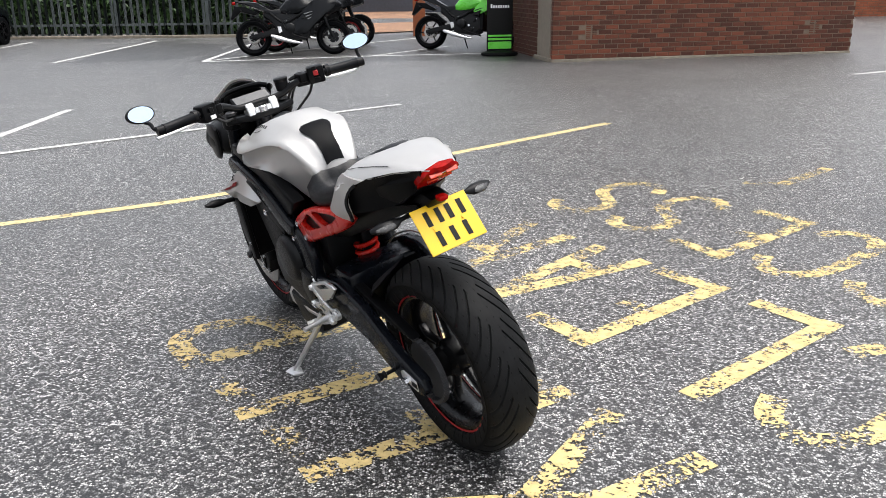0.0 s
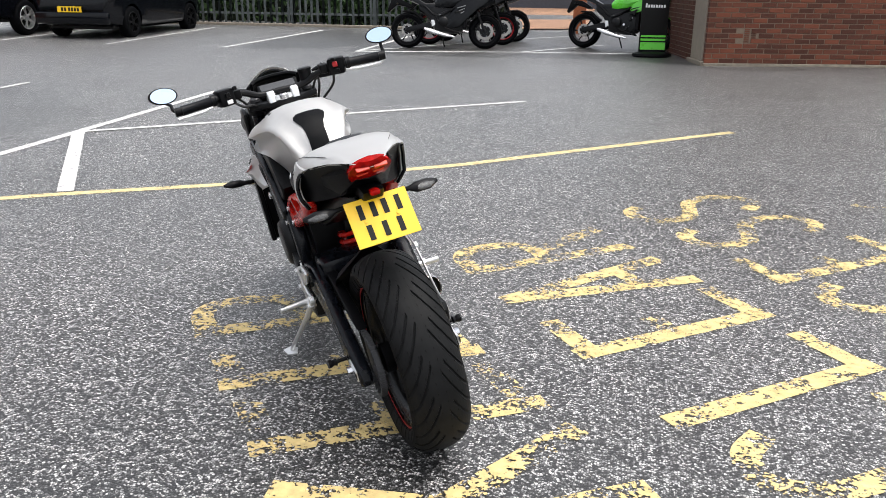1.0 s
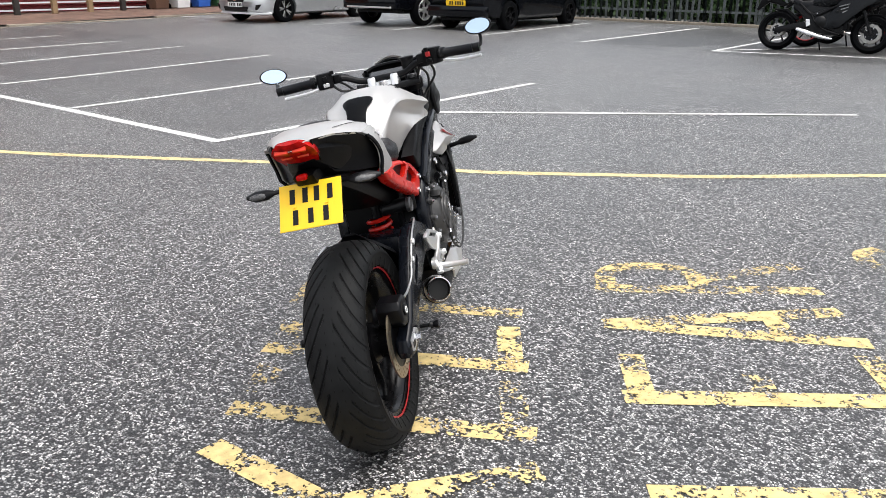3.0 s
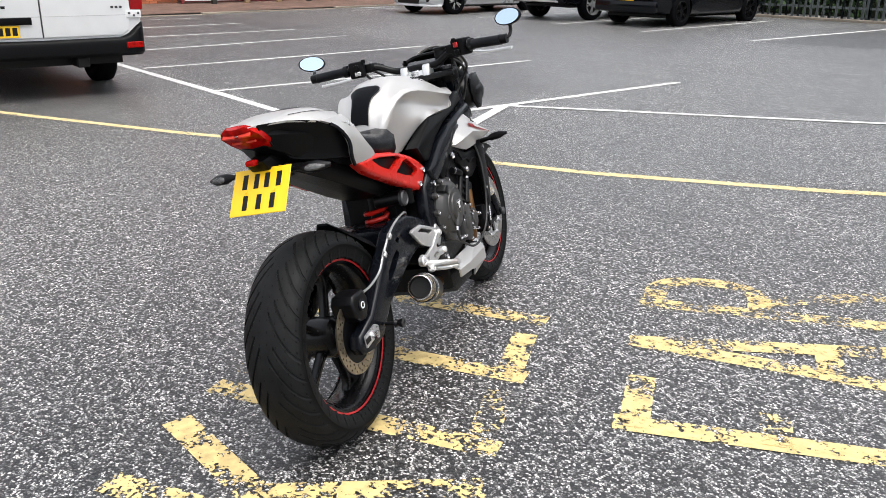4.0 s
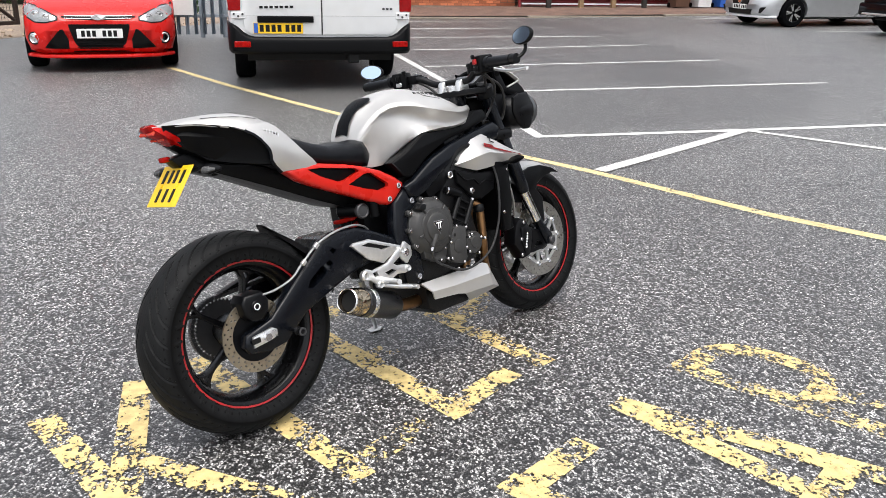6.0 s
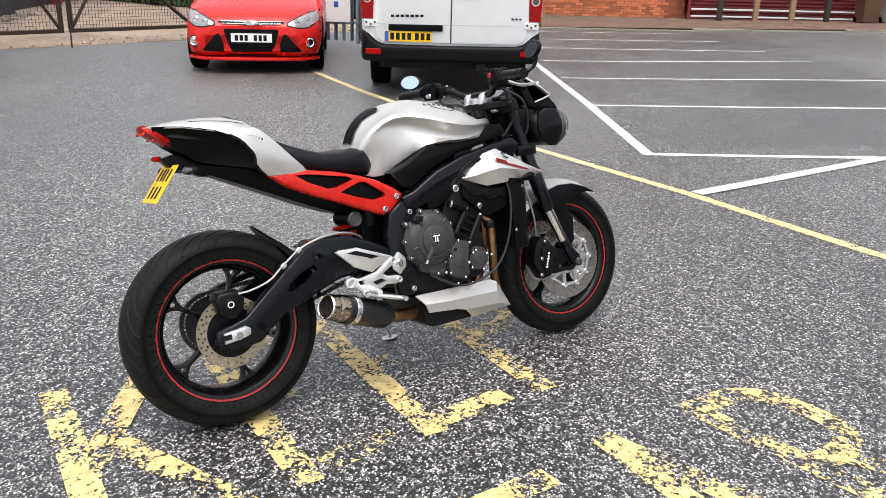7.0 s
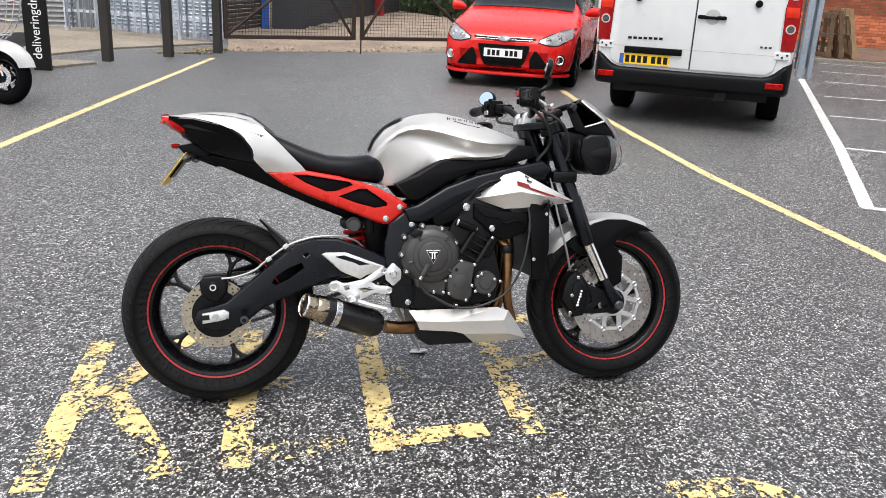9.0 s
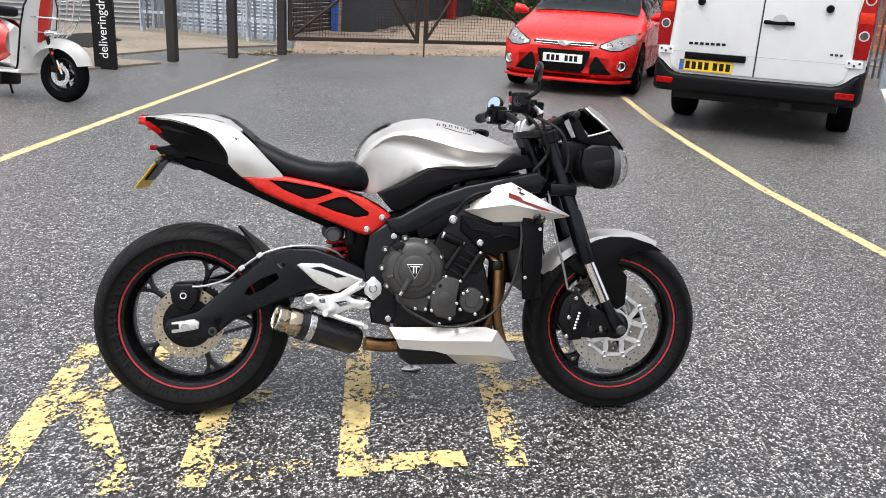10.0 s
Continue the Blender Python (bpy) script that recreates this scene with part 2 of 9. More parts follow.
SILVER_PAINT = material("grey silver car paint", (0.56, 0.57, 0.585), 0.32, 0.6, 0.05, 8, 0, 0, 1, 0.8)
BLACK_PAINT = material("black car paint", (0.003, 0.0035, 0.0050), 0.12, 0.0, 0.1, 8, 0, 0, 1, 0.05, spec=0.22)
GREEN_PAINT = material("lime green paint", (0.11, 0.62, 0.03), 0.3, 0, 0.06, 20, 0, 0, 2, 0.6)
RED_LENS = material("red lens", (0.30, 0.004, 0.003), 0.10, 0, 0.6, 70, 0.15, 120, 30, 0.0, spec=0.10)
VAN_LENS = material("plain red van lens", (0.30, 0.005, 0.006), 0.12, 0, 0.25, 40, 0.10, 160, 9, 0.0, spec=0.25)
BAND_LENS = material("orange red lens", (0.62, 0.030, 0.010), 0.15, 0, 0.2, 40, 0.15, 160, 9, spec=0.25)
HANDLE_GREY = material("pale grey plastic", (0.46, 0.46, 0.455), 0.5, 0, 0.08, 40)
ROUND_LENS = material("pale round lamp lens", (0.62, 0.50, 0.48), 0.2, 0.1, 0.12, 40, 0.2, 160, 6, 0.2)
CLEAR_LENS = material("clear lamp lens", (0.55, 0.57, 0.58), 0.1, 0.35, 0.3, 40, 0.4, 90, 4, 0.7)
AMBER = material("amber lens", (0.75, 0.25, 0.02), 0.15, 0, 0.1, 30)
PLATE_YELLOW = material("yellow number plate", (0.86, 0.53, 0.012), 0.4, 0, 0.04, 20)
PLATE_WHITE = material("white number plate", (0.80, 0.80, 0.78), 0.35, 0, 0.04, 20)
CHARACTER = material("black plate characters", (0.008, 0.008, 0.008), 0.5, 0, 0.1, 30, spec=0.2)
BLUE = material("blue plastic", (0.02, 0.10, 0.42), 0.45, 0, 0.12, 20)
CAR_GLASS = glass_material("dark car glass", (0.020, 0.026, 0.028), 0.04, True)
BRICK = material("dark red brick", (0.110, 0.030, 0.014), 0.88, 0, 0.45, 30, 0.5, 130, 5, 0, 1.25)
MORTAR = material("grey mortar", (0.17, 0.125, 0.09), 0.95, 0, 0.2, 60, 0.4, 200)
FAR_BRICK = brick_material("orange red brickwork", (0.30, 0.085, 0.034), (0.215, 0.056, 0.024), (0.125, 0.070, 0.042))
PAVING = brick_material("red block paving", (0.17, 0.095, 0.068), (0.125, 0.072, 0.052), (0.075, 0.055, 0.042), 0.2, 0.1, 0.9, True)
HERRING = brick_material("orange block paving", (0.36, 0.20, 0.115), (0.27, 0.15, 0.09), (0.10, 0.065, 0.045), 0.22, 0.11, 0.9, True)
SHUTTER_GREY = material("grey painted shutter", (0.22, 0.225, 0.23), 0.5, 0.3, 0.15, 10, 0.05, 60)
SHUTTER_BLUE = material("pale blue grey shutter", (0.54, 0.60, 0.67), 0.5, 0.3, 0.15, 10)
SHUTTER_RED = material("dark red shutter", (0.22, 0.022, 0.028), 0.5, 0.1, 0.15, 10)
TIMBER = material("weathered timber", (0.26, 0.17, 0.09), 0.8, 0, 0.3, 40, 0.3, 90, 6)
DARK_WALL = material("dark painted wall", (0.05, 0.055, 0.07), 0.7, 0, 0.3, 12, 0.2, 80, 1)
LEAF = material("hedge leaves", (0.035, 0.075, 0.018), 0.55, 0, 0.5, 9, 0, 0, 2)
WHITE_TEXT = material("white lettering", (0.80, 0.80, 0.80), 0.5, 0, 0.03, 20)


# ---- mesh helpers ----
def part(name, bm, mat, parent=None, label="", smooth=None):
    """Links a bmesh as one mesh object, under a thing or part if one is given."""
    me = bpy.data.meshes.new(name)
    bmesh.ops.recalc_face_normals(bm, faces=bm.faces)
    bm.to_mesh(me)
    bm.free()
    me.materials.append(mat)
    if smooth is not None:
        me.polygons.foreach_set("use_smooth", [True] * len(me.polygons))
        me.set_sharp_from_angle(angle=radians(smooth))
    ob = new(name, me)
    ob.parent = parent
    if label:
        ob["label"] = label
    return ob


def again(name, ob, parent, m, label=""):
    """Another object on the same mesh."""
    o = new(name, ob.data)
    o.parent = parent
    o.matrix_basis = m
    if label:
        o["label"] = label
    return o


def thing(name, label, category, m=None, group="", kind=""):
    ob = tagged(new(name), label, category, group, kind)
    ob.empty_display_size = 0.1
    if m is not None:
        ob.matrix_basis = m
    return ob


def box(bm, x0, x1, y0, y1, z0, z1, m=None, bevel=0.0, seg=1):
    vs = [bm.verts.new(p) for p in ((x0, y0, z0), (x1, y0, z0), (x1, y1, z0), (x0, y1, z0), (x0, y0, z1), (x1, y0, z1), (x1, y1, z1), (x0, y1, z1))]
    fs = [bm.faces.new([vs[i] for i in q]) for q in ((0, 3, 2, 1), (4, 5, 6, 7), (0, 1, 5, 4), (1, 2, 6, 5), (2, 3, 7, 6), (3, 0, 4, 7))]
    geo = vs
    if bevel:
        edges = list({e for f in fs for e in f.edges})
        r = bmesh.ops.bevel(bm, geom=edges, offset=bevel, segments=seg, affect="EDGES", profile=0.5)
        geo = list({v for f in r["faces"] for v in f.verts} | {v for v in vs if v.is_valid})
    if m is not None:
        bmesh.ops.transform(bm, matrix=m, verts=[v for v in geo if v.is_valid])
    return bm


def prism(bm, pts, lo, hi, axis="y", m=None, bevel=0.0, seg=2, taper=None):
    """A flat outline given thickness along an axis: pts are (x, z) for y, (y, z) for x, (x, y) for z. taper: scale of the hi face about its middle."""
    def at(p, h):
        return {"y": (p[0], h, p[1]), "x": (h, p[0], p[1]), "z": (p[0], p[1], h)}[axis]
    c = (sum(p[0] for p in pts) / len(pts), sum(p[1] for p in pts) / len(pts))
    k = taper or 1.0
    a = [bm.verts.new(at(p, lo)) for p in pts]
    b = [bm.verts.new(at((c[0] + (p[0] - c[0]) * k, c[1] + (p[1] - c[1]) * k), hi)) for p in pts]
    n = len(pts)
    fs = [bm.faces.new(a), bm.faces.new(b[::-1])] + [bm.faces.new((a[i], b[i], b[(i + 1) % n], a[(i + 1) % n])) for i in range(n)]
    geo = a + b
    bmesh.ops.recalc_face_normals(bm, faces=fs)
    if bevel:
        edges = list({e for f in fs[:2] for e in f.edges})
        r = bmesh.ops.bevel(bm, geom=edges, offset=bevel, segments=seg, affect="EDGES", profile=0.5)
        geo = list({v for f in r["faces"] for v in f.verts} | {v for v in geo if v.is_valid})
    if m is not None:
        bmesh.ops.transform(bm, matrix=m, verts=[v for v in geo if v.is_valid])
    return bm


def smooth_path(pts, n=6):
    """A rounded run of points through the given ones."""
    ps = [Vector(p) for p in pts]
    out = []
    for i in range(len(ps) - 1):
        p0, p1, p2, p3 = ps[max(i - 1, 0)], ps[i], ps[i + 1], ps[min(i + 2, len(ps) - 1)]
        for k in range(n):
            t = k / n
            out.append(0.5 * ((2 * p1) + (p2 - p0) * t + (2 * p0 - 5 * p1 + 4 * p2 - p3) * t * t + (3 * p1 - p0 - 3 * p2 + p3) * t ** 3))
    return out + [ps[-1]]


def tube(bm, pts, r, seg=10, caps=True, squash=1.0):
    """A round bar along points; r is one radius or one for each point."""
    pts = [Vector(p) for p in pts]
    rs = r if isinstance(r, (list, tuple)) else [r] * len(pts)
    rings, side = [], None
    for i, p in enumerate(pts):
        d = (pts[min(i + 1, len(pts) - 1)] - pts[max(i - 1, 0)]).normalized()
        if side is None:
            side = d.orthogonal().normalized()
        side = (side - d * side.dot(d)).normalized()
        up = d.cross(side)
        rings.append([bm.verts.new(p + rs[i] * (math.cos(a) * side + squash * math.sin(a) * up)) for a in (2 * math.pi * k / seg for k in range(seg))])
    for a, b in zip(rings, rings[1:]):
        for k in range(seg):
            bm.faces.new((a[k], a[(k + 1) % seg], b[(k + 1) % seg], b[k]))
    if caps:
        bm.faces.new(rings[0][::-1])
        bm.faces.new(rings[-1])
    return bm


def lathe(bm, prof, seg=32, m=None, closed=False):
    """Turns (radius, height) points round the y axis."""
    rings = []
    for r, h in prof:
        rings.append([bm.verts.new((r * math.cos(a), h, r * math.sin(a))) for a in (2 * math.pi * k / seg for k in range(seg))])
    pairs = list(zip(rings, rings[1:])) + ([(rings[-1], rings[0])] if closed else [])
    for a, b in pairs:
        for k in range(seg):
            bm.faces.new((a[k], a[(k + 1) % seg], b[(k + 1) % seg], b[k]))
    if not closed:
        bm.faces.new(rings[0])
        bm.faces.new(rings[-1][::-1])
    if m is not None:
        bmesh.ops.transform(bm, matrix=m, verts=[v for ring in rings for v in ring])
    return bm


def loft(bm, rows, close_row=False, caps=True):
    """A skin over rows of points."""
    rings = [[bm.verts.new(p) for p in row] for row in rows]
    n = len(rings[0])
    for a, b in zip(rings, rings[1:]):
        for k in range(n if close_row else n - 1):
            bm.faces.new((a[k], a[(k + 1) % n], b[(k + 1) % n], b[k]))
    if caps and close_row:
        bm.faces.new(rings[0][::-1])
        bm.faces.new(rings[-1])
    return bm


def carve(bm, cutters):
    """The mesh of bm with the closed meshes of cutters taken out of it."""
    tmp = []
    for b in (bm, *cutters):
        bmesh.ops.recalc_face_normals(b, faces=b.faces)
        me = bpy.data.meshes.new("carving")
        b.to_mesh(me)
        b.free()
        tmp.append(bpy.data.objects.new("carving", me))
        scene.collection.objects.link(tmp[-1])
    for c in tmp[1:]:
        mod = tmp[0].modifiers.new("cut", "BOOLEAN")
        mod.operation, mod.object, mod.solver = "DIFFERENCE", c, "EXACT"
    dg = bpy.context.evaluated_depsgraph_get()
    out = bmesh.new()
    out.from_mesh(tmp[0].evaluated_get(dg).to_mesh())
    for o in tmp:
        me = o.data
        bpy.data.objects.remove(o)
        bpy.data.meshes.remove(me)
    return out


B = bmesh.new


def slope(x, y):
    """The car park's gentle rise."""
    u = min(y, 26.0) - 5.0
    return 0.0118 * 0.5 * (u + math.sqrt(u * u + 1.5))


# ---- ground and road paint ----
def spread(lo, hi, step, far):
    v = list(np.arange(lo, hi + step / 2, step))
    return [-far, -far / 4, lo - 25] + v + [hi + 25, far / 4, far]


bm = B()
gx, gy = spread(-32, 16, 1.0, 900), spread(-16, 30, 1.0, 900)
grid = [[bm.verts.new((x, y, slope(x, y))) for x in gx] for y in gy]
for j in range(len(gy) - 1):
    for i in range(len(gx) - 1):
        bm.faces.new((grid[j][i], grid[j][i + 1], grid[j + 1][i + 1], grid[j + 1][i]))
ground = tagged(part("ground", bm, ASPHALT, None, "grey coarse chipped asphalt of a car park", 60), "", "ground", "", "structure")


def strip(bm, a, b, w, lift=0.003):
    """A painted stroke from a to b, w wide, that follows the ground."""
    a, b = Vector(a), Vector(b)
    d = (b - a).normalized()
    s = Vector((-d.y, d.x)) * w / 2
    n = max(1, int((b - a).length / 0.5))
    row = []
    for i in range(n + 1):
        p = a.lerp(b, i / n)
        row.append([bm.verts.new((q.x, q.y, slope(q.x, q.y) + lift)) for q in (p + s, p - s)])
    for r0, r1 in zip(row, row[1:]):
        bm.faces.new((r0[0], r0[1], r1[1], r1[0]))


def painted_line(pts, w, mat, label, lift=0.003, group="bay lines"):
    bm = B()
    for a, b in zip(pts, pts[1:]):
        strip(bm, a, b, w, lift)
    return tagged(part("painted_line", bm, mat), label, "road marking", group, "structure")


YL = [(-9.03, 1.03), (-7.28, 1.86), (-6.05, 2.52), (-4.58, 3.34), (-2.86, 4.46), (-1.73, 5.09), (-0.54, 5.96), (0.11, 6.56), (1.57, 7.85)]
painted_line(YL, 0.085, PAINT_LINE, "long pale yellow painted line across the car park", 0.003, "yellow lines")
painted_line([(-0.4, -0.80), (-1.78, -1.42), (-4.03, -2.43), (-8.45, -4.38)], 0.085, PAINT_LINE, "pale yellow painted line beside the posts", 0.003, "yellow lines")
painted_line([(-8.49, -4.40), (-8.85, -4.56)], 0.085, PAINT_LINE, "short broken end of a pale yellow line", 0.003, "yellow lines")
white = "white painted parking bay line on asphalt"
painted_line([(-4.11, 4.46), (-6.6, 4.40), (-8.6, 4.32), (-13.7, 4.12)], 0.10, PAINT_WHITE, white)
painted_line([(-4.11, 4.42), (-4.12, 6.35), (-4.14, 9.0)], 0.09, PAINT_WHITE, white, 0.0045)
painted_line([(-4.10, 6.36), (-0.50, 9.16)], 0.075, PAINT_WHITE, white, 0.006)
painted_line([(-4.08, 6.31), (-2.89, 4.50)], 0.105, PAINT_WHITE, "broad white painted stroke on asphalt", 0.0075)
for x0, x1, y1 in ((-6.60, -6.73, 9.05), (-8.96, -9.22, 9.0), (-11.15, -11.6, 8.93), (-13.5, -13.4, 8.8), (-15.6, -15.55, 8.6), (-17.8, -17.7, 8.45)):
    painted_line([(x0, 4.40 if x0 > -13 else 4.5), (x1, y1)], 0.08, PAINT_WHITE, white, 0.006)
for x0, x1, y0 in ((-6.65, -6.45, 14.1), (-9.0, -9.2, 14.0), (-11.38, -11.6, 13.93), (-13.97, -13.8, 13.92), (-16.3, -16.2, 13.7), (-18.3, -18.1, 13.5)):
    painted_line([(x0, y0), (x1, 18.7)], 0.09, PAINT_WHITE, white)
painted_line([(-20.4, 13.2), (-18.4, 14.3)], 0.09, PAINT_WHITE, white, 0.006)
painted_line([(-4.12, 14.08), (-1.3, 14.80), (0.85, 15.10)], 0.09, PAINT_WHITE, white)
painted_line([(-4.10, 14.12), (-4.06, 18.0)], 0.09, PAINT_WHITE, white, 0.0045)
painted_line([(-1.29, 14.80), (-0.43, 15.97), (0.1, 16.7)], 0.08, PAINT_WHITE, white, 0.006)
painted_line([(-4.08, 14.15), (-1.5, 17.75), (-0.62, 18.75)], 0.08, PAINT_WHITE, white, 0.0075)
painted_line([(5.62, 11.5), (7.6, 12.5)], 0.09, PAINT_WHITE, white)

# lettering: strokes in letter units, left to right and foot to head
LETTERS = {
    "K": [((0, 0), (0, 1)), ((0.02, 0.42), (0.36, 1.0)), ((0.12, 0.58), (0.40, 0.0))],
    "E": [((0, 0), (0, 1)), ((0, 0.045), (0.36, 0.045)), ((0, 0.955), (0.34, 0.955)), ((0, 0.52), (0.17, 0.52))],
    "L": [((0, 0), (0, 1)), ((0, 0.045), (0.36, 0.045))],
    "A": [((0, 0), (0.17, 1)), ((0.34, 0), (0.17, 1)), ((0.07, 0.30), (0.28, 0.30))],
    "P": [((0, 0), (0, 1)), ((0, 0.955), (0.20, 0.955)), ((0.20, 0.955), (0.32, 0.86)), ((0.32, 0.86), (0.33, 0.64)), ((0.33, 0.64), (0.22, 0.53)), ((0.22, 0.53), (0, 0.53))],
    "R": [((0, 0), (0, 1)), ((0, 0.955), (0.20, 0.955)), ((0.20, 0.955), (0.32, 0.86)), ((0.32, 0.86), (0.33, 0.64)), ((0.33, 0.64), (0.22, 0.53)), ((0.22, 0.53), (0, 0.53)), ((0.14, 0.52), (0.36, 0.0))],
    "C": [((0.36, 0.80), (0.30, 0.92)), ((0.30, 0.92), (0.17, 0.97)), ((0.17, 0.97), (0.05, 0.88)), ((0.05, 0.88), (0, 0.70)), ((0, 0.70), (0, 0.30)), ((0, 0.30), (0.05, 0.12)), ((0.05, 0.12), (0.17, 0.03)), ((0.17, 0.03), (0.30, 0.08)), ((0.30, 0.08), (0.36, 0.20))],
    "S": [((0.35, 0.84), (0.28, 0.94)), ((0.28, 0.94), (0.12, 0.96)), ((0.12, 0.96), (0.02, 0.84)), ((0.02, 0.84), (0.03, 0.66)), ((0.03, 0.66), (0.16, 0.55)), ((0.16, 0.55), (0.30, 0.45)), ((0.30, 0.45), (0.36, 0.30)), ((0.36, 0.30), (0.33, 0.12)), ((0.33, 0.12), (0.20, 0.03)), ((0.20, 0.03), (0.08, 0.06)), ((0.08, 0.06), (0.0, 0.18))],
}
TEXT_ROWS = [
    (Vector((0.14, 2.80)), Vector((-0.62, 0.785)), Vector((-0.852, -0.523)), 0.94),
    (Vector((1.29, 3.425)), Vector((-0.592, 0.806)), Vector((-0.7746, -0.632)), 0.95),
    (Vector((2.275, 4.291)), Vector((-0.592, 0.806)), Vector((-0.7746, -0.632)), 0.96),
]


def ribbon(bm, pts, w, lift):
    """A painted stroke of even width along a run of points."""
    row = []
    for i, p in enumerate(pts):
        d = (pts[min(i + 1, len(pts) - 1)] - pts[max(i - 1, 0)]).normalized()
        side = Vector((-d.y, d.x)) * w / 2
        row.append([bm.verts.new((q.x, q.y, slope(q.x, q.y) + lift)) for q in (p + side, p - side)])
    for a, b in zip(row, row[1:]):
        bm.faces.new((a[0], a[1], b[1], b[0]))


def painted_letter(ch, u, row, mats, label):
    """One road letter, its left foot u along the row; mats: paint for the first run of strokes and for the others, or one for each run."""
    o, du, dv, tall = TEXT_ROWS[row]
    runs = []
    for a, b in LETTERS[ch]:
        if runs and runs[-1][-1] == a and ch in "CSPR":
            runs[-1].append(b)
        else:
            runs.append([a, b])
    made = None
    for i, run in enumerate(runs):
        bm = B()
        pts = [o + du * (u + 0.045 + p[0] * 0.88) + dv * (p[1] * tall) for p in run]
        if len(pts) > 2:
            pts = [p.to_2d() for p in smooth_path([p.to_3d() for p in pts], 5)]
        ends = (pts[0] - pts[1]).normalized() * 0.02, (pts[-1] - pts[-2]).normalized() * 0.02
        pts[0], pts[-1] = pts[0] + ends[0], pts[-1] + ends[1]
        ribbon(bm, pts, 0.092, 0.003 + 0.0007 * i)
        mat = mats[min(i, len(mats) - 1)]
        if made is None:
            made = tagged(part("painted_letter", bm, mat), label, "road marking", "road lettering", "structure")
        else:
            part("letter_stroke", bm, mat, made)
    return made


G_, M_, W_, F_ = PAINT_YELLOW, PAINT_MID, PAINT_WORN, PAINT_FADED
worn = "badly worn yellow road letter under the motorcycle"
painted_letter("K", -1.05, 0, [W_, M_, W_], worn)
painted_letter("E", -0.50, 0, [M_, F_, F_, F_], worn)
painted_letter("E", -0.045, 0, [M_, W_, F_, F_], worn)
painted_letter("P", 0.435, 0, [W_, W_], worn)
worn = "worn yellow road letter on the asphalt"
painted_letter("C", -1.06, 1, [W_], worn)
painted_letter("L", -0.55, 1, [G_], worn)
painted_letter("E", -0.01, 1, [G_, M_, M_, W_], worn)
painted_letter("A", 0.44, 1, [M_, M_, W_], worn)
painted_letter("R", 0.98, 1, [W_, W_, F_], worn)
for ch, u in (("C", -0.75), ("C", -0.27), ("E", 0.21), ("S", 0.70), ("S", 1.20)):
    painted_letter(ch, u, 2, [W_], worn)
stray = B()
strip(stray, (2.30, 5.40), (2.82, 5.87), 0.09)
stray = tagged(part("painted_stroke", stray, W_), "worn yellow painted stroke on the asphalt", "road marking", "road lettering", "structure")
bm = B()
strip(bm, (2.05, 5.46), (2.32, 5.40), 0.07)
tagged(part("painted_stroke", bm, F_), "worn yellow painted stroke on the asphalt", "road marking", "road lettering", "structure")

# ---- the motorcycle: x ahead, y to its left, z up, from the ground under its rear axle ----
def brushed_silver():
    m = material("brushed silver paint", (0.545, 0.532, 0.515), 0.36, 0.62, 0.06, 14, 0.03, 900, 3, 0.1)
    return m


def tread_material(reach=0.072):
    """Tyre rubber with small sipes between the moulded grooves; sky sheen on the crown is painted as greyer colour."""
    m = bpy.data.materials.new("grooved tyre rubber")
    m.use_nodes = True
    nt, N, Lk, b = node_group_of(m)
    tc, sep = N.new("ShaderNodeTexCoord"), N.new("ShaderNodeSeparateXYZ")
    Lk.new(tc.outputs["Object"], sep.inputs[0])

    def calc(op, a, c=0.0, d=0.0):
        n = N.new("ShaderNodeMath")
        n.operation = op
        for i, v in enumerate((a, c, d)):
            if isinstance(v, (int, float)):
                n.inputs[i].default_value = v
            else:
                Lk.new(v, n.inputs[i])
        return n.outputs[0]

    x, y, z = sep.outputs
    ang = calc("ARCTAN2", z, calc("MULTIPLY", x, -1.0))
    ay = calc("ABSOLUTE", y)
    inside = calc("MULTIPLY", calc("LESS_THAN", ay, reach), calc("GREATER_THAN", ay, 0.006))
    run = calc("MULTIPLY_ADD", ang, 62 / 6.2832, calc("MULTIPLY", ay, 14.0))
    sq = calc("LESS_THAN", calc("ABSOLUTE", calc("SUBTRACT", calc("FRACT", run), 0.5)), 0.11)
    sip = calc("MULTIPLY", calc("MULTIPLY", sq, calc("LESS_THAN", calc("ABSOLUTE", calc("SUBTRACT", calc("FRACT", calc("MULTIPLY", ay, 44.0)), 0.5)), 0.055)), inside)
    no = N.new("ShaderNodeTexNoise")
    no.inputs["Scale"].default_value, no.inputs["Detail"].default_value = 25, 5
    Lk.new(tc.outputs["Object"], no.inputs["Vector"])
    # painted sheen: crown tone lighter than the sidewall
    crown = N.new("ShaderNodeMapRange")
    for i, v in enumerate((reach - 0.004, reach + 0.002, 0.0105, 0.0030)):
        crown.inputs[i + 1].default_value = v
    Lk.new(ay, crown.inputs[0])
    tone = calc("MULTIPLY", crown.outputs[0], calc("MULTIPLY_ADD", no.outputs["Fac"], 0.9, 0.5))
    col = calc("MULTIPLY", tone, calc("MULTIPLY_ADD", sip, -0.8, 1.0))
    rgb = N.new("ShaderNodeCombineColor")
    for i, k in enumerate((0.97, 1.0, 1.03)):
        Lk.new(calc("MULTIPLY", col, k), rgb.inputs[i])
    Lk.new(rgb.outputs[0], b.inputs["Base Color"])
    b.inputs["Roughness"].default_value = 0.52
    b.inputs["Specular IOR Level"].default_value = 0.09
    bu = N.new("ShaderNodeBump")
    bu.inputs["Strength"].default_value, bu.inputs["Distance"].default_value = 0.8, 0.003
    bu.invert = True
    Lk.new(sip, bu.inputs["Height"])
    Lk.new(bu.outputs[0], b.inputs["Normal"])
    return m


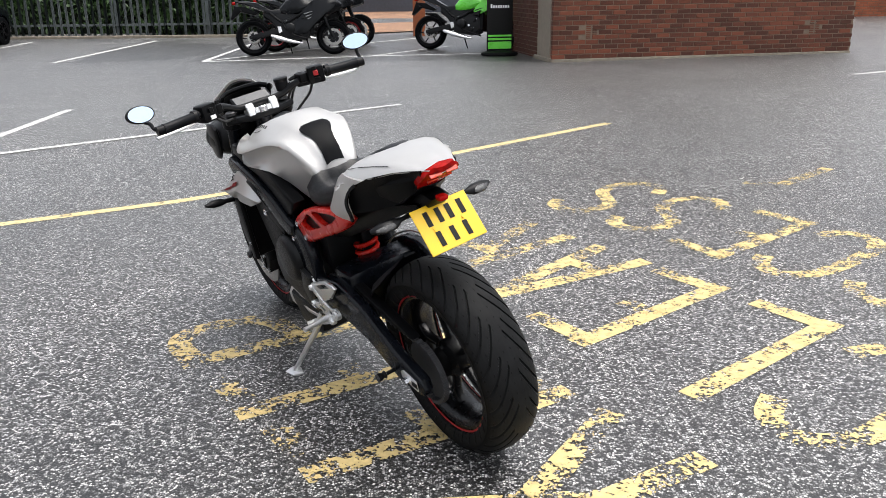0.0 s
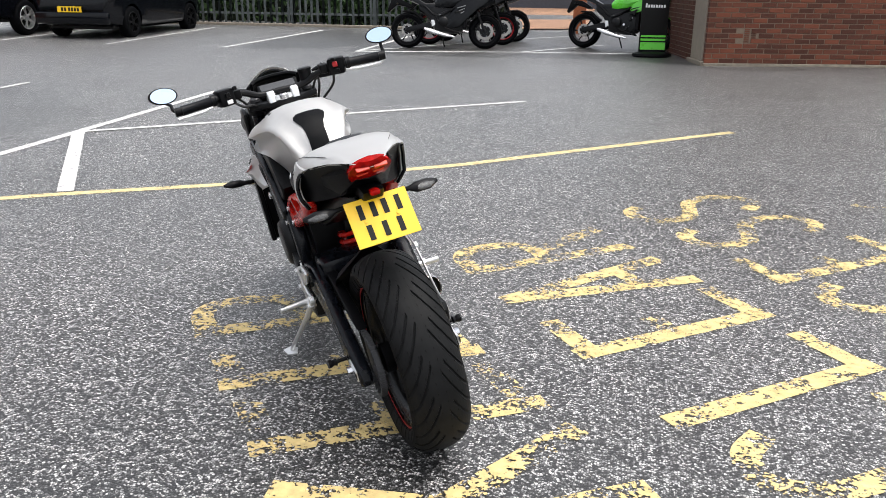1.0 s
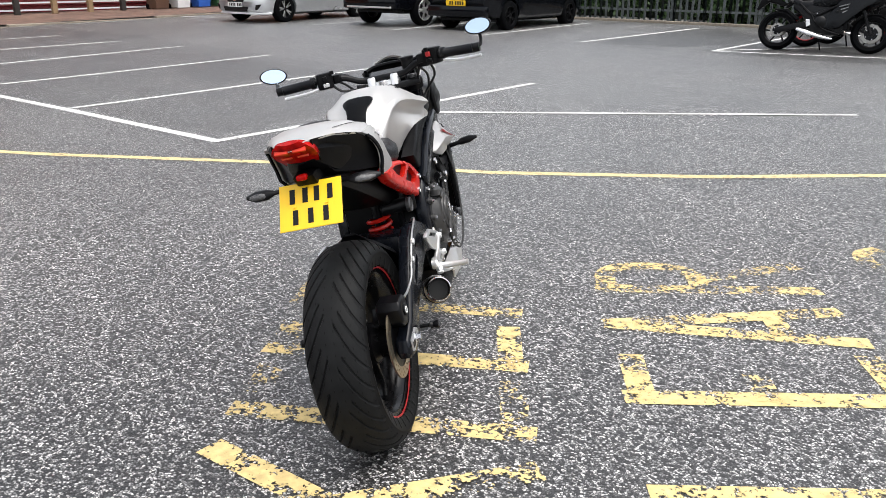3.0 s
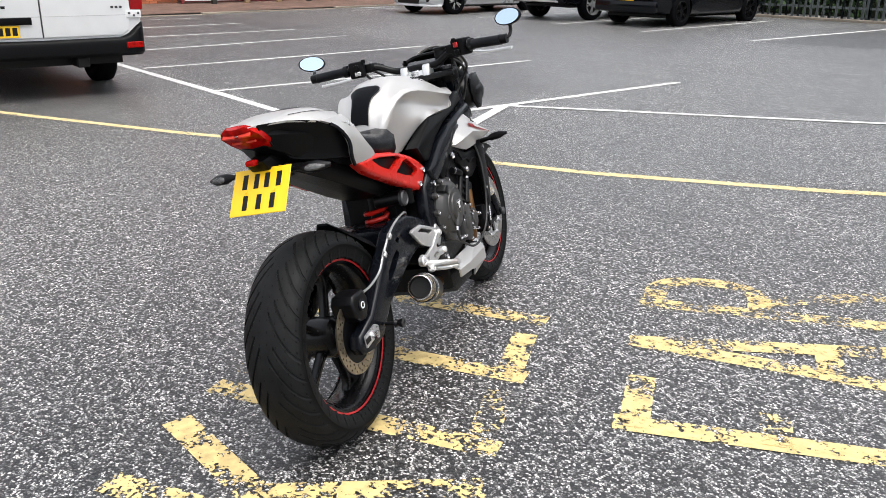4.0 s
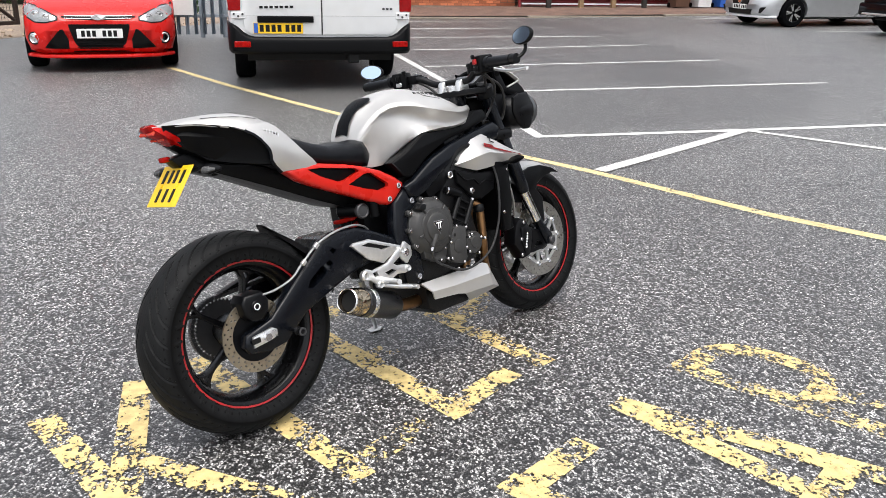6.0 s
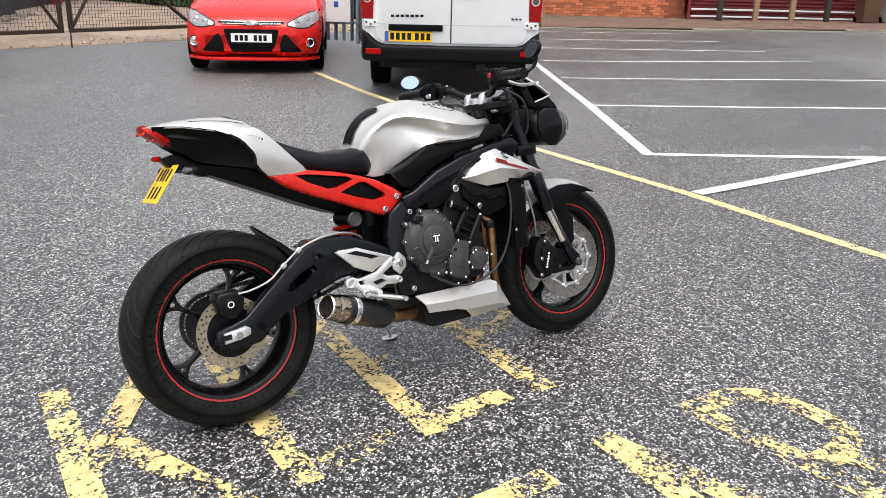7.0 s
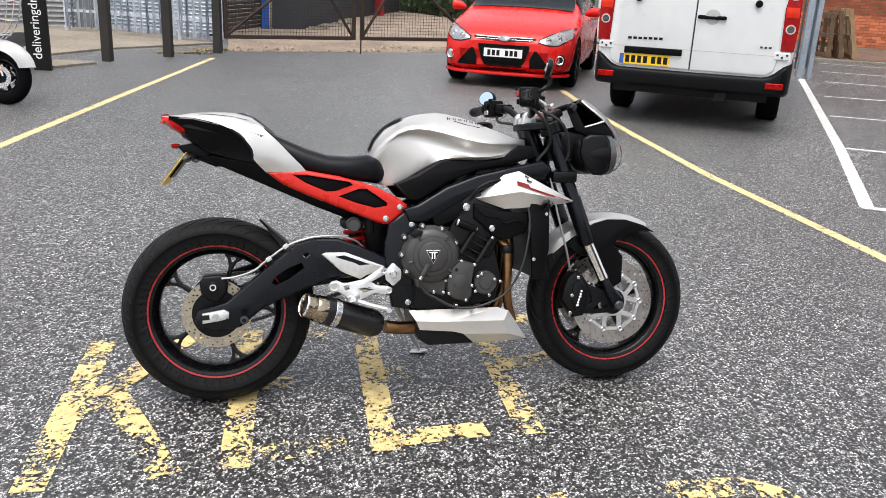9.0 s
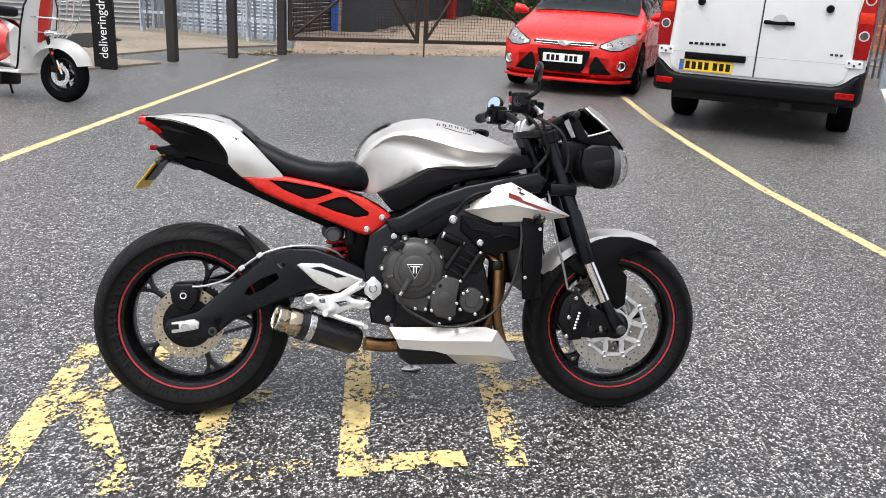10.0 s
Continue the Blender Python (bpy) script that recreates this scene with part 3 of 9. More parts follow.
def carbon_material():
    m = material("carbon weave", (0.008, 0.008, 0.009), 0.3, 0.0, 0.3, 50, 0, 0, 4, 0.15, spec=0.3)
    nt, N, Lk, b = node_group_of(m)
    ch, tc = N.new("ShaderNodeTexChecker"), N.new("ShaderNodeTexCoord")
    ch.inputs["Scale"].default_value = 240
    ch.inputs["Color1"].default_value, ch.inputs["Color2"].default_value = (0.004, 0.004, 0.005, 1), (0.018, 0.018, 0.019, 1)
    Lk.new(tc.outputs["Object"], ch.inputs["Vector"])
    Lk.new(ch.outputs[0], b.inputs["Base Color"])
    return m


SILVER = brushed_silver()
WHEEL_BLACK = material("gloss black wheel paint", (0.003, 0.003, 0.0035), 0.24, 0, 0.2, 40, spec=0.3)
TREAD = tread_material(0.085)
FRONT_TREAD = tread_material(0.056)
CARBON = carbon_material()
RED_FRAME = material("red frame paint", (0.50, 0.014, 0.008), 0.28, 0.0, 0.06, 20, 0, 0, 3, 0.10, spec=0.3)
RED_TRIM = material("red trim", (0.34, 0.012, 0.014), 0.4, 0, 0.05, 20)
SEAT_VINYL = material("black seat vinyl", (0.0045, 0.0050, 0.0066), 0.38, 0, 0.15, 30, 0.12, 900, spec=0.16)
FRAME_BLACK = material("satin black frame", (0.0036, 0.0045, 0.0068), 0.25, 0.0, 0.2, 30, 0.04, 400, spec=0.24)
ENGINE_BLACK = material("black engine casting", (0.0050, 0.0052, 0.0058), 0.36, 0.0, 0.25, 40, 0.25, 250, spec=0.22)
COVER_GREY = material("dark grey engine cover", (0.050, 0.049, 0.048), 0.42, 0.4, 0.15, 40, 0.12, 500)
TIP_STEEL = material("bronze tinted polished steel", (0.36, 0.30, 0.22), 0.12, 1.0, 0.25, 30)
INSTRUMENT = material("glossy instrument glass", (0.03, 0.031, 0.032), 0.10, 0, 0.1, 20, spec=1.0)
SMOKE_LENS = material("smoked ribbed lens", (0.09, 0.09, 0.09), 0.2, 0.3, 0.6, 160, 0.6, 300, 20)
HEADER = material("heat stained exhaust steel", (0.24, 0.13, 0.06), 0.36, 1.0, 0.4, 18, 0.05, 100, 9)
DISC = material("brake disc steel", (0.50, 0.48, 0.45), 0.3, 1.0, 0.15, 30)
DISC_GOLD = material("worn rear disc steel", (0.42, 0.36, 0.27), 0.35, 1.0, 0.2, 30)
LAMP_RED = material("bright red lamp element", (0.62, 0.030, 0.012), 0.2, 0, 0.2, 60)
RIM_GREY = material("dark grey lamp rim", (0.085, 0.088, 0.092), 0.35, 0.5, 0.1, 40)
LAMP_GLASS = glass_material("clear lamp glass", (0.95, 0.96, 0.96), 0.01)
MIRROR = material("mirror glass", (0.62, 0.76, 0.92), 0.015, 1.0, 0.01, 10)
CABLE = material("black cable", (0.012, 0.012, 0.012), 0.5)
HOSE = material("braided hose", (0.42, 0.42, 0.42), 0.35, 0.8, 0.2, 200)


def cyl(bm, p, r, half, seg=16, turn=(0, 0, 0), bevel=0.0):
    """A disc or drum about a sideways axle at p."""
    pr = [(r - bevel, -half), (r, -half + bevel), (r, half - bevel), (r - bevel, half)] if bevel else [(r, -half), (r, half)]
    return lathe(bm, pr, seg, pose(*p, *turn))


def perforated(r0, r1, half, rows, seg=48):
    bm = lathe(B(), [(r0, -half), (r1, -half), (r1, half), (r0, half)], seg, None, True)
    cut = B()
    for r, n, off, hole in rows:
        for k in range(n):
            a = 2 * math.pi * (k + off) / n
            cyl(cut, (r * math.cos(a), 0, r * math.sin(a)), hole, half * 3, 8)
    return carve(bm, [cut])


def grooved_tyre(prof, inner, r, reach, pitch, seg):
    """A tyre with slanting grooves sunk in its crown: prof runs from bead to bead over the crown."""
    dense = []
    for (r0, h0), (r1, h1) in zip(prof, prof[1:]):
        n = 6 if min(abs(h0), abs(h1)) < reach else 1
        dense += [(r0 + (r1 - r0) * k / n, h0 + (h1 - h0) * k / n) for k in range(n)]
    ring = np.array(dense + [prof[-1]] + inner)
    ang = np.linspace(0, 2 * math.pi, seg, False)
    h = np.tile(ring[:, 1], (seg, 1))
    rad = np.tile(ring[:, 0], (seg, 1))
    ay = np.abs(h)
    fall = 1.9 * reach * (1 - (1 - np.clip(ay / reach, 0, 1)) ** 1.2)
    count = round(2 * math.pi * r / pitch)
    f = (-ang[:, None] * r - fall) / (2 * math.pi * r / count) + np.where(h > 0, 0.5, 0.0)
    near = np.abs(f - np.floor(f) - 0.5) * pitch
    long_one = np.floor(f).astype(int) % 2 == 0
    start = np.where(long_one, 0.010, 0.022)
    sunk = (near < 0.0056) & (ay > start * reach / 0.072) & (ay < reach * 0.97) & (rad > r * 0.7)
    rad = rad - 0.0045 * sunk
    co = np.stack([-rad * np.cos(ang)[:, None], h, rad * np.sin(ang)[:, None]], 2).reshape(-1, 3)
    n = len(ring)
    i, k = np.meshgrid(np.arange(seg), np.arange(n), indexing="ij")
    i2, k2 = (i + 1) % seg, (k + 1) % n
    faces = np.stack([i * n + k, i * n + k2, i2 * n + k2, i2 * n + k], 2).reshape(-1, 4)
    me = bpy.data.meshes.new("tyre")
    me.from_pydata(co.tolist(), [], faces.tolist())
    me.polygons.foreach_set("use_smooth", [True] * len(me.polygons))
    me.set_sharp_from_angle(angle=radians(40))
    return me


def wheel(parent, centre, r, width, rear):
    w = tagged(new("wheel"), "black alloy wheel with a thin red rim stripe")
    w.parent = parent
    w.location = centre
    h = width / 2
    sec = r - 0.222
    prof = []
    for k in range(25):
        a = -1.0 + 2.0 * k / 24
        c = math.cos(a * math.pi / 2)
        prof.append((r - sec * (1 - abs(c) ** 0.62) * 0.98, h * math.copysign(abs(math.sin(a * math.pi / 2)) ** 0.95, a) * (1.0 if abs(a) < 0.85 else 1.0 - 1.1 * (abs(a) - 0.85))))
    inner = [(r - sec, h * 0.70), (r - sec - 0.004, 0), (r - sec, -h * 0.70)]
    me = grooved_tyre(prof, inner, r, 0.087 if rear else 0.058, 0.060 if rear else 0.066, 1100 if rear else 900)
    me.materials.append(TREAD if rear else FRONT_TREAD)
    tyre = new("tyre", me)
    tyre.parent = w
    tyre["label"] = "black sport tyre with slanting grooves"
    part("rim", lathe(B(), [(0.224, -h * 0.72), (0.229, -h * 0.74), (0.229, -h * 0.66), (0.214, -h * 0.55), (0.200, -h * 0.30), (0.200, h * 0.30), (0.214, h * 0.55), (0.229, h * 0.66), (0.229, h * 0.74), (0.224, h * 0.72), (0.205, h * 0.62), (0.188, h * 0.32), (0.186, 0), (0.188, -h * 0.32), (0.205, -h * 0.62)], 72, None, True), WHEEL_BLACK, w, "", 40)
    for s in (-1, 1):
        part("rim_stripe", lathe(B(), [(0.2150, s * h * 0.740), (0.2205, s * h * 0.756), (0.2205, s * h * 0.764), (0.2150, s * h * 0.748)], 72, None, True), RED_TRIM, w, "thin red rim stripe")
        part("rim_lip", lathe(B(), [(0.205, s * h * 0.66), (0.226, s * h * 0.75), (0.231, s * h * 0.74), (0.228, s * h * 0.60), (0.21, s * h * 0.5)], 72, None, True), WHEEL_BLACK, w, "", 40)
    hub = lathe(B(), [(0.03, -0.085), (0.045, -0.08), (0.045, -0.05), (0.06, -0.035), (0.06, 0.035), (0.045, 0.05), (0.045, 0.08), (0.03, 0.085)], 28)
    part("hub", hub, WHEEL_BLACK, w, "", 40)
    # slim spokes that flare into the rim round a small three-cornered hole
    side = [(0.040, 0.014), (0.070, 0.0095), (0.110, 0.0075), (0.140, 0.0075), (0.155, 0.0105), (0.170, 0.0185), (0.182, 0.031), (0.190, 0.046), (0.194, 0.058)]
    spoke = prism(B(), side + [(x, -z) for x, z in side[::-1]], -0.014, 0.014, "y", None, 0.004, 2)
    hole = prism(B(), [(0.160, 0.0), (0.178, 0.010), (0.183, 0.0), (0.178, -0.010)], -0.05, 0.05, "y")
    first = None
    for k in range(5):
        turn = pose(0, 0, 0, 0, -(72 * k + (1.0 if rear else 12.0)), 0)
        if first is None:
            first = part("spoke", carve(spoke, [hole]), WHEEL_BLACK, w, "", 40)
            first.matrix_basis = turn
        else:
            again("spoke", first, w, turn)
    tube_v = B()
    tube(tube_v, [(0.19 * math.cos(-1.2), 0.01, 0.19 * math.sin(-1.2)), (0.165 * math.cos(-1.2), 0.02, 0.165 * math.sin(-1.2))], 0.004, 8)
    part("valve", tube_v, STEEL, w)
    return w


def motorcycle():
    bike = thing("motorcycle", "silver black and red naked motorcycle leaning on its side stand", "motorcycle", pose(0.076, 2.131, -0.004, 0, 0, 123.2) @ pose(0, 0, 0, -10.5, 0, 0) @ pose(0, 0, 0.8, -2.2, 0, 0) @ pose(0, 0, -0.8))

    def P(name, bm, mat, label="", smooth=35, parent=None):
        return part(name, bm, mat, parent or bike, label, smooth)

    # wheels, discs, brakes
    rw = wheel(bike, (0.010, -0.010, 0.302), 0.307, 0.181, True)
    fw = wheel(bike, (1.388, 0, 0.297), 0.297, 0.122, False)
    part("brake_disc", perforated(0.078, 0.110, 0.0025, [(0.103, 22, 0, 0.0036), (0.094, 22, 0.5, 0.0036), (0.085, 22, 0.2, 0.0036)]), DISC_GOLD, rw, "drilled rear brake disc").location = (0, -0.098, 0)
    part("disc_carrier", lathe(B(), [(0.03, -0.004), (0.080, -0.004), (0.080, 0.003), (0.03, 0.004)], 30), BLACK, rw).location = (0, -0.094, 0)
    spr = B()
    tooth = []
    for k in range(90):
        a = 2 * math.pi * k / 90
        tooth.append(((0.094 if k % 2 else 0.086) * math.cos(a), (0.094 if k % 2 else 0.086) * math.sin(a)))
    prism(spr, tooth, 0.098, 0.104, "y")
    part("sprocket", spr, DARK_GREY, rw)
    for s in (-1, 1):
        d = part("brake_disc", perforated(0.108, 0.152, 0.0025, [(0.143, 26, 0, 0.0035), (0.131, 26, 0.5, 0.0035), (0.119, 26, 0.2, 0.0035)]), DISC, fw, "drilled steel front brake disc")
        d.location = (0, s * 0.070, 0)
        # open carrier cut from one plate: five lugs, each with two arms
        def polar(r_, deg):
            return (r_ * math.cos(radians(deg)), r_ * math.sin(radians(deg)))
        plate_ = prism(B(), [polar(0.110, 36 * k) for k in range(10)], -0.0035, 0.0035, "y")
        cuts = [cyl(B(), (0, 0, 0), 0.036, 0.02, 30)]
        for k in range(5):
            c0 = 72 * k + 18
            cuts.append(prism(B(), [polar(0.060, c0), polar(0.0965, c0 - 13.5), polar(0.0965, c0 + 13.5)], -0.02, 0.02, "y"))
            c0 += 36
            cuts.append(prism(B(), [polar(0.056, c0 - 20), polar(0.0945, c0 - 12.5), polar(0.0945, c0 + 12.5), polar(0.056, c0 + 20)], -0.02, 0.02, "y"))
        part("disc_carrier", carve(plate_, cuts), ALLOY, fw, "bright alloy disc carrier", 40).location = (0, s * 0.071, 0)
        for k in range(10):
            a = 2 * math.pi * k / 10
            b_ = lathe(B(), [(0.0095, -0.004), (0.0095, 0.003), (0.0075, 0.005), (0.004, 0.003)], 12, pose(0.105 * math.cos(a), s * 0.075, 0.105 * math.sin(a), 0 if s > 0 else 180))
            part("disc_bobbin", b_, STEEL, fw, "", 40)
    chain = B()
    link = [(0.01 + 0.098 * math.cos(a), 0.302 + 0.098 * math.sin(a)) for a in np.linspace(math.radians(98), math.radians(262), 40)]
    low = [(0.01 + t * 0.55 - 0.01, 0.203 + t * 0.16) for t in np.linspace(0.02, 1, 46)]
    high = [(0.0 + t * 0.56, 0.399 + t * 0.045) for t in np.linspace(1, 0.02, 46)]
    for i, p in enumerate(low + high + link):
        cyl(chain, (p[0], 0.101, p[1]), 0.0075, 0.009 if i % 2 else 0.006, 6)
    P("drive_chain", chain, DARK_GREY, "dark roller chain")
    # swingarm
    up = [(-0.055, 0.285), (-0.045, 0.318), (0.044, 0.346), (0.169, 0.453), (0.262, 0.530), (0.32, 0.548), (0.40, 0.545), (0.47, 0.520), (0.60, 0.46)]
    lo = [(0.60, 0.38), (0.50, 0.405), (0.444, 0.422), (0.363, 0.405), (0.306, 0.384), (0.169, 0.330), (0.085, 0.262), (0.02, 0.252), (-0.04, 0.262)]

    gap = prism(B(), [(0.185, 0.402), (0.198, 0.424), (0.236, 0.450), (0.280, 0.468), (0.292, 0.452), (0.245, 0.418), (0.200, 0.396)], -0.2, -0.05, "y")
    slot = prism(B(), [(0.281, 0.496), (0.300, 0.502), (0.310, 0.492), (0.297, 0.480)], -0.2, -0.05, "y")
    P("swingarm", carve(prism(B(), up + lo, -0.155, -0.112, "y", None, 0.011, 3), [gap, slot]), FRAME_BLACK, "black cast swingarm", 45)
    upl = [(-0.055, 0.285), (-0.045, 0.318), (0.08, 0.36), (0.25, 0.45), (0.40, 0.49), (0.60, 0.46)]
    lol = [(0.60, 0.36), (0.40, 0.36), (0.25, 0.335), (0.08, 0.262), (-0.04, 0.262)]
    P("swingarm", prism(B(), upl + lol, 0.118, 0.158, "y", None, 0.011, 3), FRAME_BLACK, "black cast swingarm", 45)
    P("swingarm_bridge", box(B(), 0.34, 0.46, -0.13, 0.13, 0.41, 0.52, None, 0.02, 2), FRAME_BLACK, "", 40)
    P("chain_guard", prism(B(), [(0.02, 0.41), (0.12, 0.44), (0.30, 0.475), (0.42, 0.50), (0.42, 0.48), (0.28, 0.45), (0.10, 0.415)], 0.085, 0.118, "y", None, 0.004), PLASTIC)
    for s in (-1, 1):
        P("axle_block", prism(B(), [(-0.031, 0.279), (-0.031, 0.312), (0.036, 0.323), (0.052, 0.314), (0.050, 0.294), (0.020, 0.286)], s * 0.150, s * 0.163, "y", None, 0.003), ALLOY, "bright alloy chain adjuster", 40)
        P("adjuster_slot", box(B(), -0.016, 0.012, s * 0.1632 - 0.001, s * 0.1632 + 0.001, 0.292, 0.308, pose(0, 0, 0, 0, -4, 0), 0.0004), CHARACTER, "dark axle slot")
        P("axle_nut", cyl(B(), (0.011, s * 0.170, 0.302), 0.012, 0.008, 6), STEEL)
        P("bobbin_cap", lathe(B(), [(0.0125, 0.0), (0.0125, 0.003), (0.0085, 0.004), (0.007, 0.001), (0.004, 0.001)], 18, pose(0.100, s * 0.2165, 0.297, 0 if s > 0 else 180)), DARK_GREY, "", 40)
        P("paddock_bobbin", lathe(B(), [(0.006, -0.03), (0.006, 0.0), (0.013, 0.004), (0.009, 0.012), (0.013, 0.022), (0.013, 0.028), (0.006, 0.03)], 16, pose(0.100, s * 0.188, 0.297, 0 if s > 0 else 180)), BLACK, "black swingarm bobbin")
    cal = B()
    prism(cal, [(-0.034, 0.372), (-0.040, 0.410), (-0.026, 0.430), (0.033, 0.432), (0.050, 0.405), (0.045, 0.372), (0.020, 0.346), (-0.013, 0.350)], -0.150, -0.075, "y", None, 0.010, 3)
    c = P("rear_caliper", cal, BLACK, "black rear brake caliper", 40)
    P("caliper_boss", cyl(B(), (0.003, -0.151, 0.394), 0.017, 0.004, 24, (0, 0, 0), 0.002), BLACK, "", 40, c)
    P("caliper_badge", lathe(B(), [(0.0075, -0.001), (0.010, -0.001), (0.010, 0.001), (0.0075, 0.001)], 24, pose(0.003, -0.156, 0.394), True), WHITE_TEXT, "white ring badge", 40, c)
    P("brake_hose", tube(B(), smooth_path([(0.03, -0.15, 0.422), (0.071, -0.155, 0.426), (0.13, -0.160, 0.446), (0.172, -0.160, 0.479), (0.232, -0.160, 0.522), (0.282, -0.158, 0.542), (0.334, -0.155, 0.552), (0.402, -0.145, 0.552), (0.465, -0.12, 0.53), (0.50, -0.10, 0.49)]), 0.0036, 8), HOSE, "braided rear brake hose")
    for q in ((0.178, -0.162, 0.483), (0.232, -0.162, 0.523)):
        P("hose_clip", box(B(), -0.009, 0.009, -0.008, 0.004, -0.007, 0.007, pose(*q, 0, -38, 0), 0.002), ALLOY, "bright hose clip")
    # hugger and shock
    hug = []
    for k in range(12):
        a = math.radians(65 - 5.0 * k)
        rr = 0.322 + (0.010, 0.004)[k] if k < 2 else 0.322
        w = 0.020 + 0.090 * min(1, k / 5)
        fin = min(1.0, 0.15 + k / 5)
        hug.append([(0.01 + (rr - dz) * math.cos(a), y, 0.302 + (rr - dz) * math.sin(a)) for y, dz in ((-w, 0.028 * fin), (-w * 0.85, 0.006 * fin), (0, 0), (w * 0.85, 0.006 * fin), (w, 0.028 * fin), (w * 0.8, 0.006 + 0.008 * fin), (0, 0.006), (-w * 0.8, 0.006 + 0.008 * fin))])
    P("rear_hugger", loft(B(), hug, True), PLASTIC, "black plastic rear hugger", 40)
    coil = [(0.470 + 0.036 * math.cos(t), 0.036 * math.sin(t) - 0.012, 0.435 + 0.0042 * t) for t in np.linspace(0, 2 * math.pi * 5, 100)]
    P("shock_spring", tube(B(), coil, 0.0078, 7), RED_FRAME, "red shock absorber spring")
    P("inner_guard", prism(B(), [(0.500, 0.47), (0.495, 0.62), (0.520, 0.68), (0.570, 0.66), (0.580, 0.50)], -0.075, 0.110, "y", None, 0.012, 2), PLASTIC, "black inner guard", 40)
    P("shock_body", tube(B(), [(0.470, -0.012, 0.40), (0.460, -0.02, 0.66)], 0.02, 14), BLACK)
    P("shock_reservoir", lathe(B(), [(0.018, -0.045), (0.023, -0.04), (0.023, 0.05), (0.018, 0.055)], 20, pose(0.452, -0.085, 0.590, 0, 0, 20)), BLACK, "black shock reservoir")
    P("reservoir_cap", lathe(B(), [(0.024, 0), (0.025, 0.012), (0.021, 0.016), (0.018, 0.012), (0.012, 0.012)], 24, pose(0.452, -0.122, 0.588, 180)), DARK_GREY, "grooved grey end cap", 40)
    P("brake_reservoir", tube(B(), [(0.506, -0.125, 0.560), (0.504, -0.125, 0.606), (0.504, -0.125, 0.608), (0.503, -0.125, 0.622)], [0.015, 0.017, 0.020, 0.020], 14), PLASTIC, "rear brake fluid bottle", 40)
    # tail
    def row(x, pts):
        return [(x, -y, z) for y, z in pts[::-1]] + [(x, y, z) for y, z in pts[1:]]
    cowl = []
    for x, zt, w, ze in ((-0.150, 0.937, 0.040, 0.935), (-0.10, 0.942, 0.064, 0.934), (-0.05, 0.950, 0.092, 0.930), (0.02, 0.953, 0.126, 0.914), (0.08, 0.950, 0.148, 0.898), (0.13, 0.936, 0.158, 0.886), (0.17, 0.908, 0.156, 0.874)):
        cowl.append(row(x, [(0, zt), (w * 0.35, zt - 0.001), (w * 0.62, zt - 0.006), (w * 0.85, zt - 0.35 * (zt - ze)), (w, ze), (w * 0.97, ze - 0.005), (w * 0.80, ze + 0.2 * (zt - ze) - 0.006), (w * 0.5, zt - 0.020), (0, zt - 0.020)]))
    P("seat_cowl", loft(B(), cowl, True), SILVER, "silver tail cowl", 50)
    for s in (-1, 1):
        rows = []
        for z, xr, xf, y in ((0.908, 0.035, 0.150, 0.142), (0.893, 0.070, 0.172, 0.152), (0.878, 0.094, 0.189, 0.158), (0.861, 0.112, 0.207, 0.162), (0.842, 0.127, 0.226, 0.164), (0.829, 0.134, 0.238, 0.164), (0.814, 0.137, 0.252, 0.163), (0.800, 0.136, 0.266, 0.161), (0.780, 0.152, 0.286, 0.152), (0.759, 0.174, 0.303, 0.143)):
            yf = min(y, 0.146)
            out = [(xr + (xf - xr) * k, y + (yf - y) * k + 0.006 * math.sin(math.pi * k)) for k in (0, 0.33, 0.66, 1)]
            rows.append([(x, s * q, z) for x, q in out] + [(x, s * (q - 0.014), z) for x, q in out[::-1]])
        P("panel_lip", tube(B(), [(r[0][0] - 0.002, r[0][1] - s * 0.005, r[0][2]) for r in rows[1:]], 0.0055, 8), FRAME_BLACK, "black lip of the side panel", 50)
        P("tail_panel", loft(B(), rows, True), SILVER, "silver tail side panel", 40)
        mark = B()
        for i, dx in enumerate((0.0, 0.010, 0.020, 0.030, 0.040)):
            box(mark, -0.0016, 0.0016, -0.0006, 0.0006, -0.005, 0.005, pose(0.128 + dx * 0.9, s * 0.1668, 0.884 - dx * 0.40, s * 10, 22, -s * 4))
        P("tail_marking", mark, ALLOY, "small grey bars of lettering", None)
        line = tube(B(), smooth_path([(-0.03, s * 0.0875, 0.9425), (0.02, s * 0.107, 0.9395), (0.07, s * 0.123, 0.9335), (0.12, s * 0.133, 0.9225)]), 0.0007, 5)
        P("tail_seam", line, CHARACTER, "thin dark seam", None)
        # hollow black flank between the lamp and the silver panel
        rows = []
        for x, y1, z1, y0, z0, dip in ((-0.128, 0.056, 0.936, 0.056, 0.916, 0.0), (-0.10, 0.066, 0.934, 0.054, 0.892, 0.006), (-0.06, 0.086, 0.930, 0.048, 0.862, 0.016), (-0.01, 0.113, 0.921, 0.058, 0.824, 0.018), (0.05, 0.137, 0.905, 0.092, 0.806, 0.012), (0.10, 0.153, 0.892, 0.118, 0.795, 0.010), (0.165, 0.158, 0.873, 0.146, 0.784, 0.003)):
            ring = [(x, s * (y1 + (y0 - y1) * k - dip * math.sin(math.pi * k)), z1 + (z0 - z1) * k) for k in (0, 0.15, 0.4, 0.65, 0.88, 1)]
            rows.append(ring + [(x, s * (y0 - 0.03), z0 - 0.002), (x, s * (y1 - 0.05), z1 - 0.006)])
        P("tail_flank", loft(B(), rows, True), PLASTIC, "black tail side panel", 40)
    under = []
